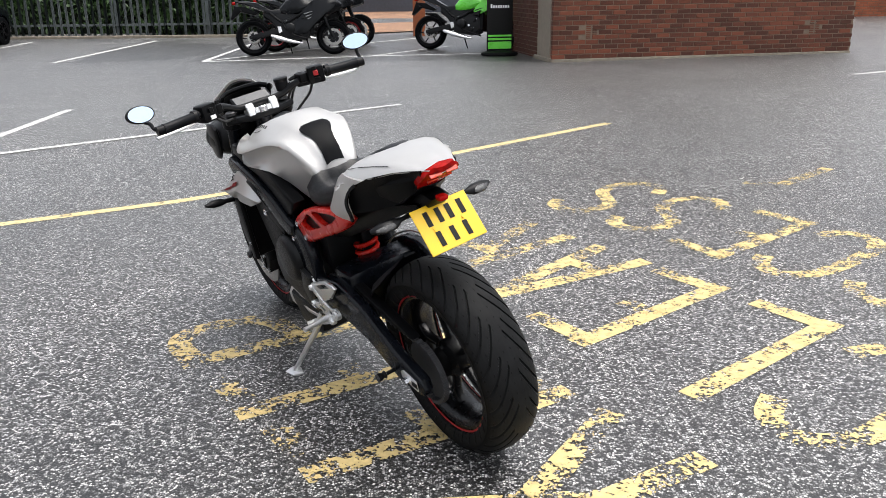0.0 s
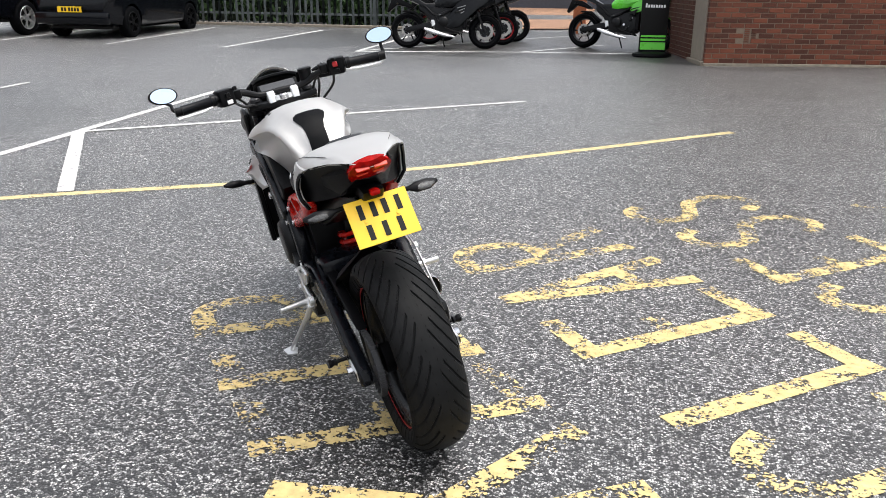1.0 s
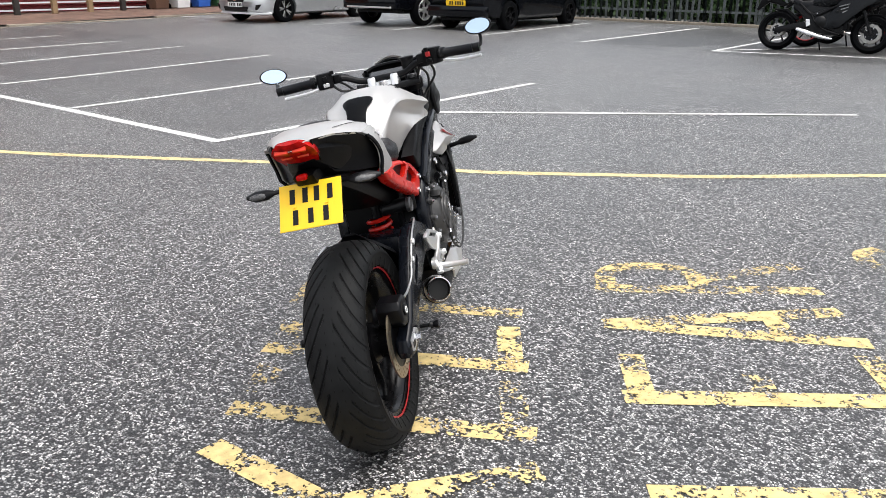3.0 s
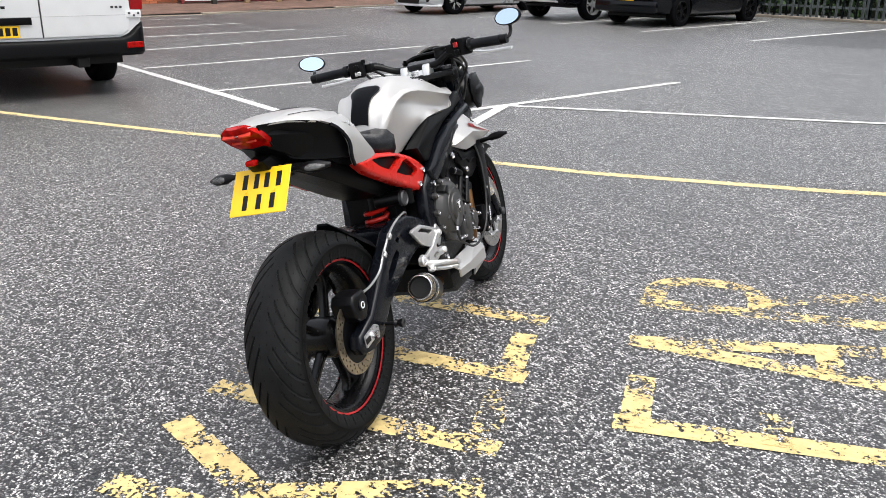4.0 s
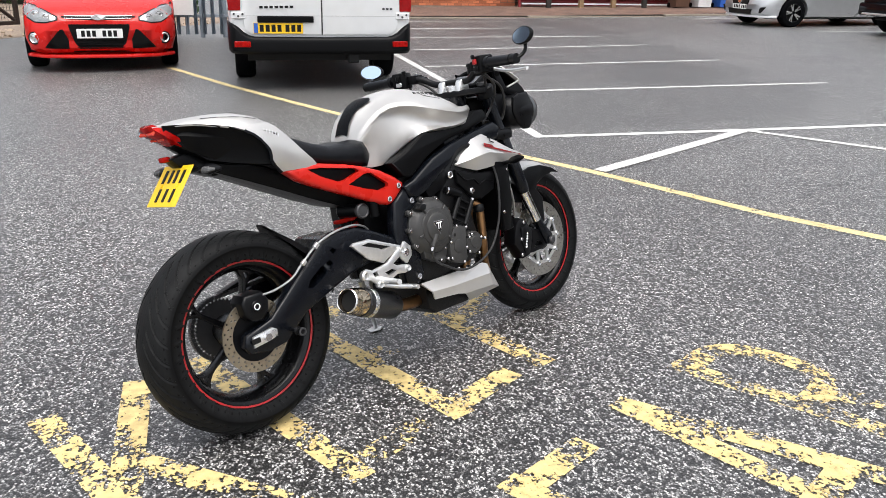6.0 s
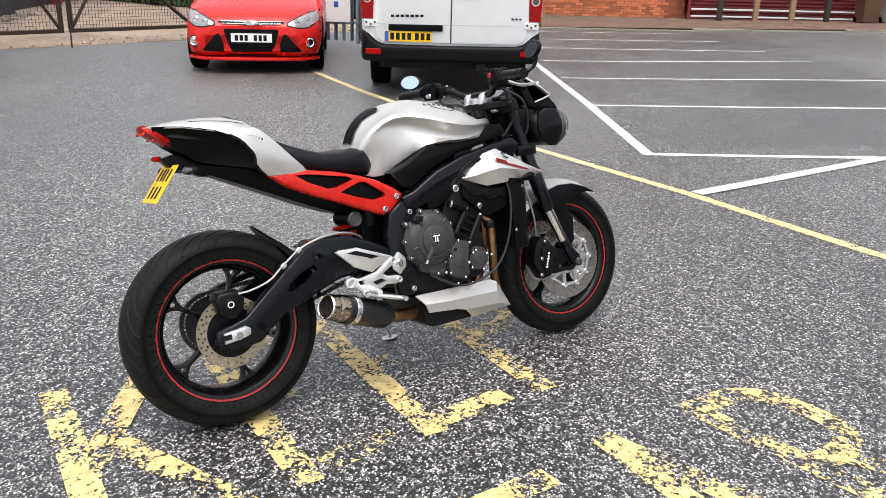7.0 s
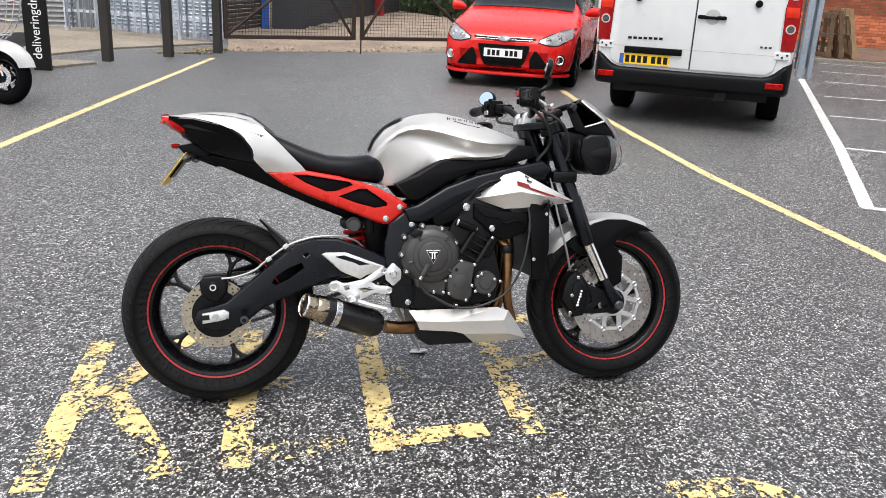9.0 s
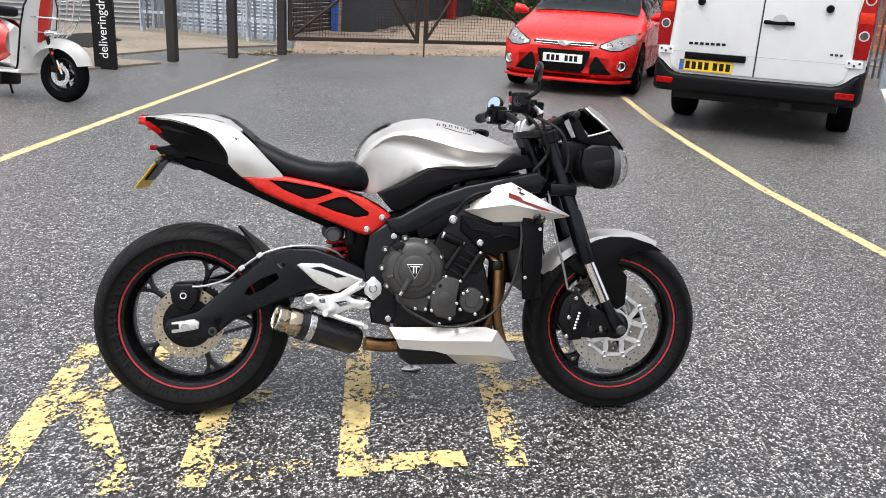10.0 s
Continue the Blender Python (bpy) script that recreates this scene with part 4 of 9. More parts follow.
    for x, w, z1, z0 in ((-0.095, 0.050, 0.925, 0.872), (-0.06, 0.070, 0.918, 0.850), (0.0, 0.095, 0.906, 0.818), (0.07, 0.115, 0.890, 0.792), (0.13, 0.112, 0.865, 0.785), (0.22, 0.100, 0.83, 0.745), (0.34, 0.092, 0.775, 0.685), (0.46, 0.088, 0.73, 0.635), (0.54, 0.085, 0.71, 0.61)):
        under.append(row(x, [(0, z1), (w * 0.9, z1 - 0.006), (w, z1 - 0.02), (w * 0.90, (z0 + z1) / 2), (w * 0.7, z0 + 0.008), (0, z0)]))
    P("undertail", loft(B(), under, True), PLASTIC, "black plastic undertail", 40)
    tray = []
    for x, w, z1, z0 in ((-0.045, 0.040, 0.820, 0.800), (0.0, 0.052, 0.822, 0.790), (0.06, 0.062, 0.810, 0.764), (0.12, 0.070, 0.80, 0.738), (0.23, 0.078, 0.76, 0.690), (0.32, 0.082, 0.73, 0.650), (0.42, 0.082, 0.70, 0.610), (0.50, 0.080, 0.68, 0.59)):
        tray.append(row(x, [(0, z1), (w, z1 - 0.01), (w, z0 + 0.02), (w * 0.85, z0), (0, z0 - 0.002)]))
    P("undertray", loft(B(), tray, True), PLASTIC, "black undertray", 40)
    hump = []
    for x, zt, w, zb in ((0.070, 0.950, 0.055, 0.935), (0.10, 0.953, 0.070, 0.928), (0.14, 0.938, 0.082, 0.905), (0.18, 0.908, 0.092, 0.875), (0.205, 0.886, 0.098, 0.86)):
        hump.append(row(x, [(0, zt), (w * 0.6, zt - 0.003), (w, zt - 0.016), (w, zb), (0, zb)]))
    P("seat_back_pad", loft(B(), hump, True), SEAT_VINYL, "", 45)
    # tail lamp


    lamp = []
    for x, z, w, deep in ((-0.152, 0.940, 0.030, 0.008), (-0.150, 0.929, 0.046, 0.016), (-0.136, 0.914, 0.058, 0.018), (-0.104, 0.892, 0.056, 0.018), (-0.080, 0.874, 0.046, 0.016), (-0.066, 0.864, 0.034, 0.008)):
        lamp.append([(x, -w, z), (x - 0.004, -w * 0.55, z - 0.003), (x - 0.006, 0, z - 0.004), (x - 0.004, w * 0.55, z - 0.003), (x, w, z), (x + deep, w * 0.98, z + 0.4 * deep), (x + deep + 0.01, 0, z + 0.5 * deep), (x + deep, -w * 0.98, z + 0.4 * deep)])
    tl = P("tail_lamp", loft(B(), lamp, True), RED_LENS, "red LED tail lamp", 40)
    for s in (-1, 1):
        P("lamp_element", box(B(), -0.002, 0.004, s * 0.024 - 0.018, s * 0.024 + 0.018, -0.007, 0.007, pose(-0.150, 0, 0.920, 0, 40, 0), 0.001), LAMP_RED, "brighter lamp element", 40, tl)
        P("lamp_element", box(B(), -0.002, 0.004, s * 0.022 - 0.015, s * 0.022 + 0.015, -0.004, 0.004, pose(-0.124, 0, 0.900, 0, 54, 0), 0.001), LAMP_RED, "", 40, tl)
    # plate and its carrier
    carrier = prism(B(), [(-0.110, 0.842), (-0.06, 0.852), (0.05, 0.81), (0.06, 0.775), (0.01, 0.775), (-0.045, 0.798), (-0.085, 0.815)], -0.030, 0.030, "y", None, 0.006)
    P("plate_carrier", carrier, PLASTIC, "black plate carrier", 40)
    P("carrier_plate", box(B(), 0.003, 0.008, -0.06, 0.06, -0.03, 0.06, pose(-0.1145, -0.004, 0.7675, 0, 37, 0), 0.002), PLASTIC)
    pm = pose(-0.1145, -0.004, 0.7675, 0, 37, 0)
    plate = P("number_plate", box(B(), -0.0015, 0.0015, -0.087, 0.087, -0.066, 0.066, pm, 0.001), PLATE_YELLOW, "yellow rear number plate with dark bars", None)
    for cz, ys in ((0.029, (-0.055, -0.018, 0.014, 0.050)), (-0.031, (-0.042, 0.0, 0.042))):
        for y in ys:
            P("plate_character", box(B(), -0.0032, -0.0018, y - 0.0075, y + 0.0075, cz - 0.021, cz + 0.021, pm, 0.0004), CHARACTER, "", None, plate)
    for y in (-0.045, 0.045):
        P("plate_screw", cyl(B(), (0, 0, 0), 0.005, 0.002, 8), PLATE_YELLOW, "", None, plate).matrix_basis = pm @ pose(-0.003, y, 0.0, 0, 0, 90)
    P("plate_lamp", box(B(), -0.128, -0.100, -0.014, 0.014, 0.834, 0.850, None, 0.006, 2), RED_LENS, "small red reflector lamp")
    for s in (-1, 1):
        ind = P("rear_indicator", tube(B(), [(-0.055, s * 0.075, 0.805), (-0.060, s * 0.105, 0.805), (-0.064, s * 0.125, 0.804), (-0.060, s * 0.160, 0.803), (-0.050, s * 0.190, 0.802)], [0.006, 0.007, 0.016, 0.017, 0.006], 12, True, 0.7), BLACK, "black rear indicator with clear lens", 50)
        P("indicator_stem", tube(B(), [(-0.05, 0, 0.80), (-0.055, s * 0.08, 0.805)], 0.008, 8), PLASTIC, "", 40, ind)
        P("indicator_lens", tube(B(), [(-0.070, s * 0.124, 0.804), (-0.073, s * 0.140, 0.8035), (-0.070, s * 0.160, 0.803), (-0.060, s * 0.178, 0.802)], [0.007, 0.0105, 0.010, 0.005], 10, True, 0.7), SMOKE_LENS, "clear ribbed lens", 50, ind)
    # seat
    seat = []
    for x, zt, w, zb in ((0.185, 0.890, 0.085, 0.83), (0.24, 0.864, 0.118, 0.79), (0.30, 0.838, 0.132, 0.764), (0.37, 0.816, 0.140, 0.748), (0.44, 0.811, 0.138, 0.736), (0.50, 0.817, 0.122, 0.726), (0.535, 0.812, 0.100, 0.722), (0.560, 0.790, 0.078, 0.735), (0.570, 0.768, 0.060, 0.748)):
        seat.append(row(x, [(0, zt - 0.004), (w * 0.5, zt), (w * 0.82, zt - 0.008), (w, zt - 0.030), (w * 0.98, zb + 0.016), (w * 0.88, zb), (0, zb)]))
    P("seat", loft(B(), seat, True), SEAT_VINYL, "black vinyl rider seat", 60)
    # red rear frame with dark infills
    ro = [(0.175, 0.758), (0.235, 0.766), (0.300, 0.765), (0.400, 0.748), (0.470, 0.730), (0.540, 0.706), (0.600, 0.674), (0.630, 0.652), (0.624, 0.634), (0.578, 0.594), (0.552, 0.588), (0.525, 0.596), (0.401, 0.646), (0.300, 0.686), (0.225, 0.720)]
    h1 = [(0.256, 0.752), (0.305, 0.750), (0.440, 0.728), (0.450, 0.718), (0.395, 0.699), (0.365, 0.697), (0.300, 0.724)]
    h2 = [(0.402, 0.682), (0.468, 0.706), (0.495, 0.706), (0.562, 0.660), (0.560, 0.650), (0.522, 0.643), (0.460, 0.660)]
    for s in (-1, 1):
        body = prism(B(), ro, s * 0.108, s * 0.150, "y", None, 0.013, 4)
        holes = [prism(B(), h, s * 0.09, s * 0.17, "y") for h in (h1, h2)]
        P("rear_frame", carve(body, holes), RED_FRAME, "red painted rear frame", 45)
        for h in (h1, h2):
            c = (sum(p[0] for p in h) / len(h), sum(p[1] for p in h) / len(h))
            P("frame_infill", prism(B(), [(c[0] + (p[0] - c[0]) * 1.06, c[1] + (p[1] - c[1]) * 1.06) for p in h], s * 0.116, s * 0.134, "y", None, 0.005), PLASTIC, "black infill panel", 45)
        for q in ((0.603, 0.645), (0.556, 0.608)):
            P("frame_bolt", lathe(B(), [(0.0095, -0.003), (0.0095, 0.002), (0.0075, 0.003), (0.0055, -0.001), (0.003, -0.001), (0.003, 0.002), (0.001, 0.002)], 14, pose(q[0], s * 0.152, q[1], 0 if s > 0 else 180)), STEEL)
    # tank

    ST = [(0.515, 0.825, 0.790, 0.066, 0.735, 0.78), (0.535, 0.868, 0.825, 0.084, 0.722, 0.81), (0.565, 0.905, 0.858, 0.100, 0.714, 0.845), (0.60, 0.928, 0.884, 0.114, 0.716, 0.870), (0.635, 0.943, 0.899, 0.126, 0.735, 0.872), (0.67, 0.954, 0.902, 0.136, 0.755, 0.866), (0.70, 0.959, 0.899, 0.147, 0.772, 0.856), (0.74, 0.963, 0.890, 0.162, 0.790, 0.842), (0.78, 0.958, 0.879, 0.174, 0.796, 0.828), (0.82, 0.949, 0.868, 0.183, 0.798, 0.818), (0.86, 0.938, 0.859, 0.188, 0.798, 0.811), (0.90, 0.924, 0.854, 0.186, 0.800, 0.810), (0.94, 0.909, 0.855, 0.175, 0.806, 0.815), (0.98, 0.896, 0.857, 0.155, 0.818, 0.826), (1.01, 0.885, 0.858, 0.130, 0.830, 0.838), (1.045, 0.872, 0.856, 0.095, 0.846, 0.850)]

    def tank_half(x, zt, zs, w, zb, zu):
        """Half a section: the crown, a hard ridge, the hollow under it and the flank."""
        deep = 0.036 * min(1.0, max(0.0, (x - 0.57) / 0.10)) * min(1.0, max(0.15, (1.02 - x) / 0.14))
        lean = 0.012 * min(1.0, max(0.0, (0.80 - x) / 0.15))
        wl = w - 0.010
        return [(0, zt), (w * 0.28, zt - 0.002), (w * 0.52, zt - 0.010), (w * 0.76, zt - 0.026 - 0.18 * (zt - zs)), (w * 0.92, zs + 0.016), (w * 0.985, zs + 0.005), (w, zs), (w - 0.25 * deep, zs - 0.005), (w - 0.75 * deep, zs - 0.35 * (zs - zu)), (w - deep, zs - 0.75 * (zs - zu)), (w - deep * 0.80, zu - 0.006), (wl - deep * 0.25 - lean, zu - 0.40 * (zu - zb)), (wl - lean, zb + 0.012), (wl * 0.84, zb), (0, zb + 0.01)]
    tank = loft(B(), [row(s[0], tank_half(*s)) for s in ST], True)
    P("fuel_tank", tank, SILVER, "brushed silver fuel tank", 64)
    pad = B()
    rows = []
    for x, w in ((0.517, 0.032), (0.535, 0.032), (0.556, 0.033), (0.576, 0.038), (0.594, 0.048), (0.610, 0.054), (0.622, 0.052), (0.630, 0.040)):
        i = max(k for k in range(len(ST) - 1) if ST[k][0] <= x)
        f = (x - ST[i][0]) / (ST[i + 1][0] - ST[i][0])
        hp = tank_half(*[a + (b - a) * f for a, b in zip(ST[i], ST[i + 1])])
        ys, zs = [p[0] for p in hp[:7]], [p[1] for p in hp[:7]]
        rows.append([(x - 0.004, y, float(np.interp(abs(y), ys[:6], zs[:6])) + 0.005) for y in np.linspace(-w, w, 9)])
    loft(pad, rows)
    r = bmesh.ops.solidify(pad, geom=list(pad.faces), thickness=0.006)
    P("tank_pad", pad, SEAT_VINYL, "black rubber tank pad", 50)
    cap = P("fuel_cap", lathe(B(), [(0.040, -0.004), (0.040, 0.002), (0.034, 0.004), (0.030, 0.002), (0.012, 0.003)], 28, pose(0.915, 0, 0.919, 90, 0, 0) @ pose(0, 0, 0, -17, 0, 0)), BLACK, "black fuel filler cap")
    for s in (-1, 1):
        for k in range(7):
            x = 0.775 + 0.0195 * k
            i = max(j for j in range(len(ST) - 1) if ST[j][0] <= x)
            f = (x - ST[i][0]) / (ST[i + 1][0] - ST[i][0])
            hp = tank_half(*[p + (q - p) * f for p, q in zip(ST[i], ST[i + 1])])
            ys, zs = [p[0] for p in hp[:7]], [p[1] for p in hp[:7]]
            y = 0.104 - 0.0010 * k
            z = float(np.interp(y, ys, zs))
            tilt = math.degrees(math.atan2(float(np.interp(y - 0.006, ys, zs)) - float(np.interp(y + 0.006, ys, zs)), 0.012))

            letter = B()
            at = pose(x, s * y, z, -s * tilt, 12, 0)
            for dx in (-0.0036, 0.0036):
                box(letter, dx - 0.0016, dx + 0.0016, -0.0056, 0.0056, -0.0010, 0.0010, at)
            P("tank_lettering", letter, CHARACTER, "" if k else "thin dark bars of lettering", None)
        P("tank_swash", tube(B(), smooth_path([(0.79, s * 0.120, 0.930), (0.84, s * 0.1215, 0.9165), (0.88, s * 0.1175, 0.9095)]), 0.0010, 5), CHARACTER, "", None)
        panel = [(0.585, 0.722), (0.66, 0.752), (0.742, 0.802), (0.86, 0.806), (0.935, 0.805), (1.01, 0.850), (1.055, 0.850), (1.075, 0.815), (0.97, 0.785), (0.86, 0.765), (0.76, 0.725), (0.665, 0.665), (0.632, 0.668)]
        P("side_infill", prism(B(), panel, s * 0.105, s * 0.155, "y", None, 0.008, 2), PLASTIC, "black panel under the tank", 45)
        spar = [(0.612, 0.640), (0.66, 0.655), (0.755, 0.712), (0.86, 0.752), (0.97, 0.776), (1.085, 0.800), (1.12, 0.775), (1.095, 0.735), (0.98, 0.728), (0.87, 0.700), (0.80, 0.660), (0.72, 0.610), (0.66, 0.590), (0.63, 0.600)]
        P("frame_spar", prism(B(), spar, s * 0.128, s * 0.172, "y", None, 0.012, 3), FRAME_BLACK, "black aluminium frame spar", 50)
        pivot = [(0.565, 0.592), (0.63, 0.640), (0.675, 0.600), (0.665, 0.52), (0.652, 0.42), (0.655, 0.33), (0.63, 0.305), (0.575, 0.315), (0.560, 0.40), (0.548, 0.50)]
        P("pivot_plate", prism(B(), pivot, s * 0.118, s * 0.162, "y", None, 0.009, 2), FRAME_BLACK, "", 45)
        P("pivot_cap", prism(B(), [(0.578 + 0.028 * math.cos(a) * (1 if abs(math.sin(a)) < 0.7 else 0.6), 0.425 + 0.038 * math.sin(a)) for a in np.linspace(0, 2 * math.pi, 14, False)], s * 0.160, s * 0.168, "y", None, 0.003), ALLOY, "bright alloy pivot cover", 45)
        P("pivot_bolt", cyl(B(), (0.578, s * 0.170, 0.425), 0.013, 0.005, 16, (0, 0, 0), 0.003), STEEL)
        for q in ((0.640, 0.588), (0.627, 0.33)):
            P("frame_bolt", lathe(B(), [(0.0095, -0.003), (0.0095, 0.003), (0.0075, 0.004), (0.0055, 0.000), (0.003, 0.000), (0.003, 0.003), (0.001, 0.003)], 14, pose(q[0], s * 0.164, q[1], 0 if s > 0 else 180)), STEEL, "", 40)
        P("frame_bolt", lathe(B(), [(0.013, -0.004), (0.013, 0.003), (0.010, 0.005), (0.0075, 0.001), (0.004, 0.001), (0.004, 0.004), (0.001, 0.004)], 14, pose(0.822, s * 0.176, 0.645, 0 if s > 0 else 180)), STEEL, "", 40)
        P("frame_tube", tube(B(), smooth_path([(0.832, s * 0.160, 0.665), (0.862, s * 0.168, 0.705), (0.905, s * 0.170, 0.728), (0.965, s * 0.165, 0.735)]), 0.009, 10), BLACK)
    # engine
    P("crankcase", prism(B(), [(0.585, 0.33), (0.60, 0.50), (0.66, 0.585), (0.80, 0.585), (0.93, 0.50), (0.955, 0.40), (0.93, 0.325), (0.70, 0.285)], -0.155, 0.155, "y", None, 0.02, 2), ENGINE_BLACK, "black engine crankcase", 40)
    P("cylinder_block", box(B(), -0.085, 0.085, -0.168, 0.160, -0.10, 0.09, pose(0.870, 0, 0.595, 0, 24, 0), 0.012, 2), ENGINE_BLACK, "", 40)
    P("cylinder_head", box(B(), -0.085, 0.085, -0.130, 0.130, -0.055, 0.055, pose(0.935, 0, 0.715, 0, 24, 0), 0.014, 2), ENGINE_BLACK, "black cylinder head", 40)

    cov = lathe(B(), [(0.100, 0.0), (0.100, 0.014), (0.094, 0.020), (0.089, 0.032), (0.080, 0.040), (0.066, 0.043), (0.064, 0.047), (0.060, 0.048), (0.050, 0.049), (0.048, 0.054), (0.044, 0.056), (0.001, 0.057)], 56, pose(0.704, -0.155, 0.486, 180, 0, 0))
    cc = P("clutch_cover", cov, COVER_GREY, "dark grey round clutch cover", 30)
    for k, (grow, mat, y) in enumerate(((1.16, STEEL, -0.2125), (1.0, CHARACTER, -0.2135))):
        tri = prism(B(), [(0.704 + dx * grow, 0.489 + dz * grow) for dx, dz in ((-0.021, 0.016), (0.021, 0.016), (0.0, -0.024))], y, -0.2095, "y", None, 0.0006, 1)
        P("cover_emblem", tri, mat, "" if k else "three-cornered emblem with a bright edge", None, cc)
    P("emblem_bar", box(B(), 0.690, 0.718, -0.2145, -0.2130, 0.499, 0.5025), WHITE_TEXT, "", None, cc)
    for x in (0.698, 0.7065):
        P("emblem_bar", box(B(), x, x + 0.0035, -0.2145, -0.2130, 0.480, 0.499), WHITE_TEXT, "", None, cc)
    for q in ((0.674, 0.584), (0.739, 0.574), (0.786, 0.527), (0.795, 0.463), (0.752, 0.402), (0.621, 0.435), (0.614, 0.548), (0.605, 0.490)):
        P("cover_boss", cyl(B(), (q[0], -0.165, q[1]), 0.011, 0.012, 12, (0, 0, 0), 0.002), COVER_GREY)
        P("cover_bolt", cyl(B(), (q[0], -0.179, q[1]), 0.0055, 0.004, 8, (0, 0, 0), 0.001), STEEL)
    P("cover_foot", prism(B(), [(0.640, 0.440), (0.650, 0.385), (0.690, 0.365), (0.745, 0.350), (0.760, 0.400), (0.740, 0.430)], -0.182, -0.150, "y", None, 0.010, 2), COVER_GREY, "", 40)
    for a in (0.9, 2.2, 3.4, 5.6):
        P("cover_rib", box(B(), 0.066, 0.084, -0.004, 0.004, -0.004, 0.004, pose(0.704, -0.198, 0.486, 0, -math.degrees(a), 0), 0.002), COVER_GREY)
    P("cable_lug", tube(B(), [(0.690, -0.207, 0.462), (0.668, -0.205, 0.424)], [0.012, 0.009], 12), COVER_GREY, "", 40)
    P("lug_end", tube(B(), [(0.667, -0.205, 0.422), (0.661, -0.205, 0.411)], 0.006, 10), STEEL)
    P("oil_filler", prism(B(), [(0.630, 0.560), (0.650, 0.576), (0.672, 0.570), (0.665, 0.552), (0.645, 0.548)], -0.203, -0.165, "y", None, 0.005, 2), ENGINE_BLACK, "", 40)
    pump = P("water_pump_cover", prism(B(), [(0.756, 0.412), (0.772, 0.447), (0.800, 0.472), (0.848, 0.458), (0.838, 0.400), (0.838, 0.350), (0.818, 0.332), (0.772, 0.344), (0.754, 0.371)], -0.197, -0.15, "y", None, 0.007, 2), COVER_GREY, "dark grey engine side cover", 40)
    P("cover_dome", lathe(B(), [(0.024, 0.0), (0.024, 0.003), (0.021, 0.004), (0.001, 0.0045)], 24, pose(0.798, -0.196, 0.398, 180)), COVER_GREY, "", 40, pump)
    P("cover_hole", cyl(B(), (0.785, -0.1975, 0.440), 0.006, 0.001, 12), CHARACTER, "", 40, pump)
    P("round_cover", lathe(B(), [(0.040, 0.0), (0.040, 0.030), (0.036, 0.036), (0.022, 0.037), (0.020, 0.040), (0.001, 0.0405)], 32, pose(0.886, -0.155, 0.393, 180, 0, 0)), COVER_GREY, "dark grey engine cover", 30)
    for q in ((0.802, 0.468), (0.847, 0.455), (0.765, 0.418), (0.760, 0.362), (0.818, 0.337), (0.838, 0.385), (0.858, 0.416), (0.871, 0.424), (0.850, 0.366), (0.916, 0.405), (0.897, 0.352), (0.935, 0.398), (0.709, 0.368), (0.741, 0.366), (0.785, 0.320), (0.845, 0.312)):
        P("engine_bolt", cyl(B(), (q[0], -0.186, q[1]), 0.0055, 0.014, 8, (0, 0, 0), 0.002), STEEL)
    # cylinder side: two long bolts with webs between, and the smooth head panel above
    lean = Vector((-0.050, 0, -0.078))
    for x, z in ((0.853, 0.570), (0.909, 0.540)):
        P("block_bar", tube(B(), [(x, -0.180, z), (x + lean.x, -0.180, z + lean.z)], 0.009, 10), ENGINE_BLACK, "", 40)
        P("engine_bolt", tube(B(), [(x, -0.180, z), (x + 0.004, -0.180, z + 0.007)], 0.0065, 8), STEEL)
    for k in range(4):
        c = Vector((0.853, -0.176, 0.566)) + lean * (0.12 + 0.27 * k)
        P("block_fin", box(B(), 0, 0.064, -0.006, 0.006, -0.003, 0.003, Matrix.Translation(c) @ pose(0, 0, 0, 0, 28, 0), 0.0015), ENGINE_BLACK)
    P("head_panel", prism(B(), [(0.845, 0.660), (0.880, 0.650), (0.945, 0.632), (1.045, 0.628), (1.030, 0.560), (0.960, 0.535), (0.915, 0.545), (0.875, 0.585), (0.845, 0.610)], -0.186, -0.165, "y", None, 0.010, 2), PLASTIC, "smooth black engine panel", 40)
    P("panel_ridge", tube(B(), smooth_path([(0.850, -0.187, 0.648), (0.880, -0.188, 0.618), (0.925, -0.188, 0.612), (0.950, -0.188, 0.592), (0.985, -0.188, 0.600), (1.025, -0.187, 0.590)]), 0.003, 6), PLASTIC)
    P("engine_bolt", lathe(B(), [(0.011, 0), (0.011, 0.005), (0.007, 0.009), (0.001, 0.009)], 14, pose(0.907, -0.186, 0.575, 180)), STEEL, "", 40)
    P("throttle_body", box(B(), -0.06, 0.06, -0.168, 0.168, -0.03, 0.03, pose(0.765, 0, 0.625, 0, -20, 0), 0.01, 2), PLASTIC, "", 40)
    P("coolant_stub", tube(B(), [(0.785, -0.178, 0.598), (0.810, -0.184, 0.588), (0.850, -0.180, 0.572)], [0.012, 0.014, 0.013], 12), PLASTIC, "", 40)
    P("hose_band", tube(B(), [(0.790, -0.179, 0.597), (0.795, -0.180, 0.595)], 0.0145, 12), STEEL)
    lc = P("alternator_cover", lathe(B(), [(0.088, 0.0), (0.088, 0.02), (0.076, 0.036), (0.060, 0.040), (0.001, 0.041)], 36, pose(0.72, 0.150, 0.490)), ENGINE_BLACK, "black round alternator cover", 40)
    P("sprocket_cover", prism(B(), [(0.56, 0.36), (0.57, 0.46), (0.64, 0.48), (0.66, 0.40), (0.62, 0.34)], 0.14, 0.178, "y", None, 0.008), ENGINE_BLACK, "", 40)
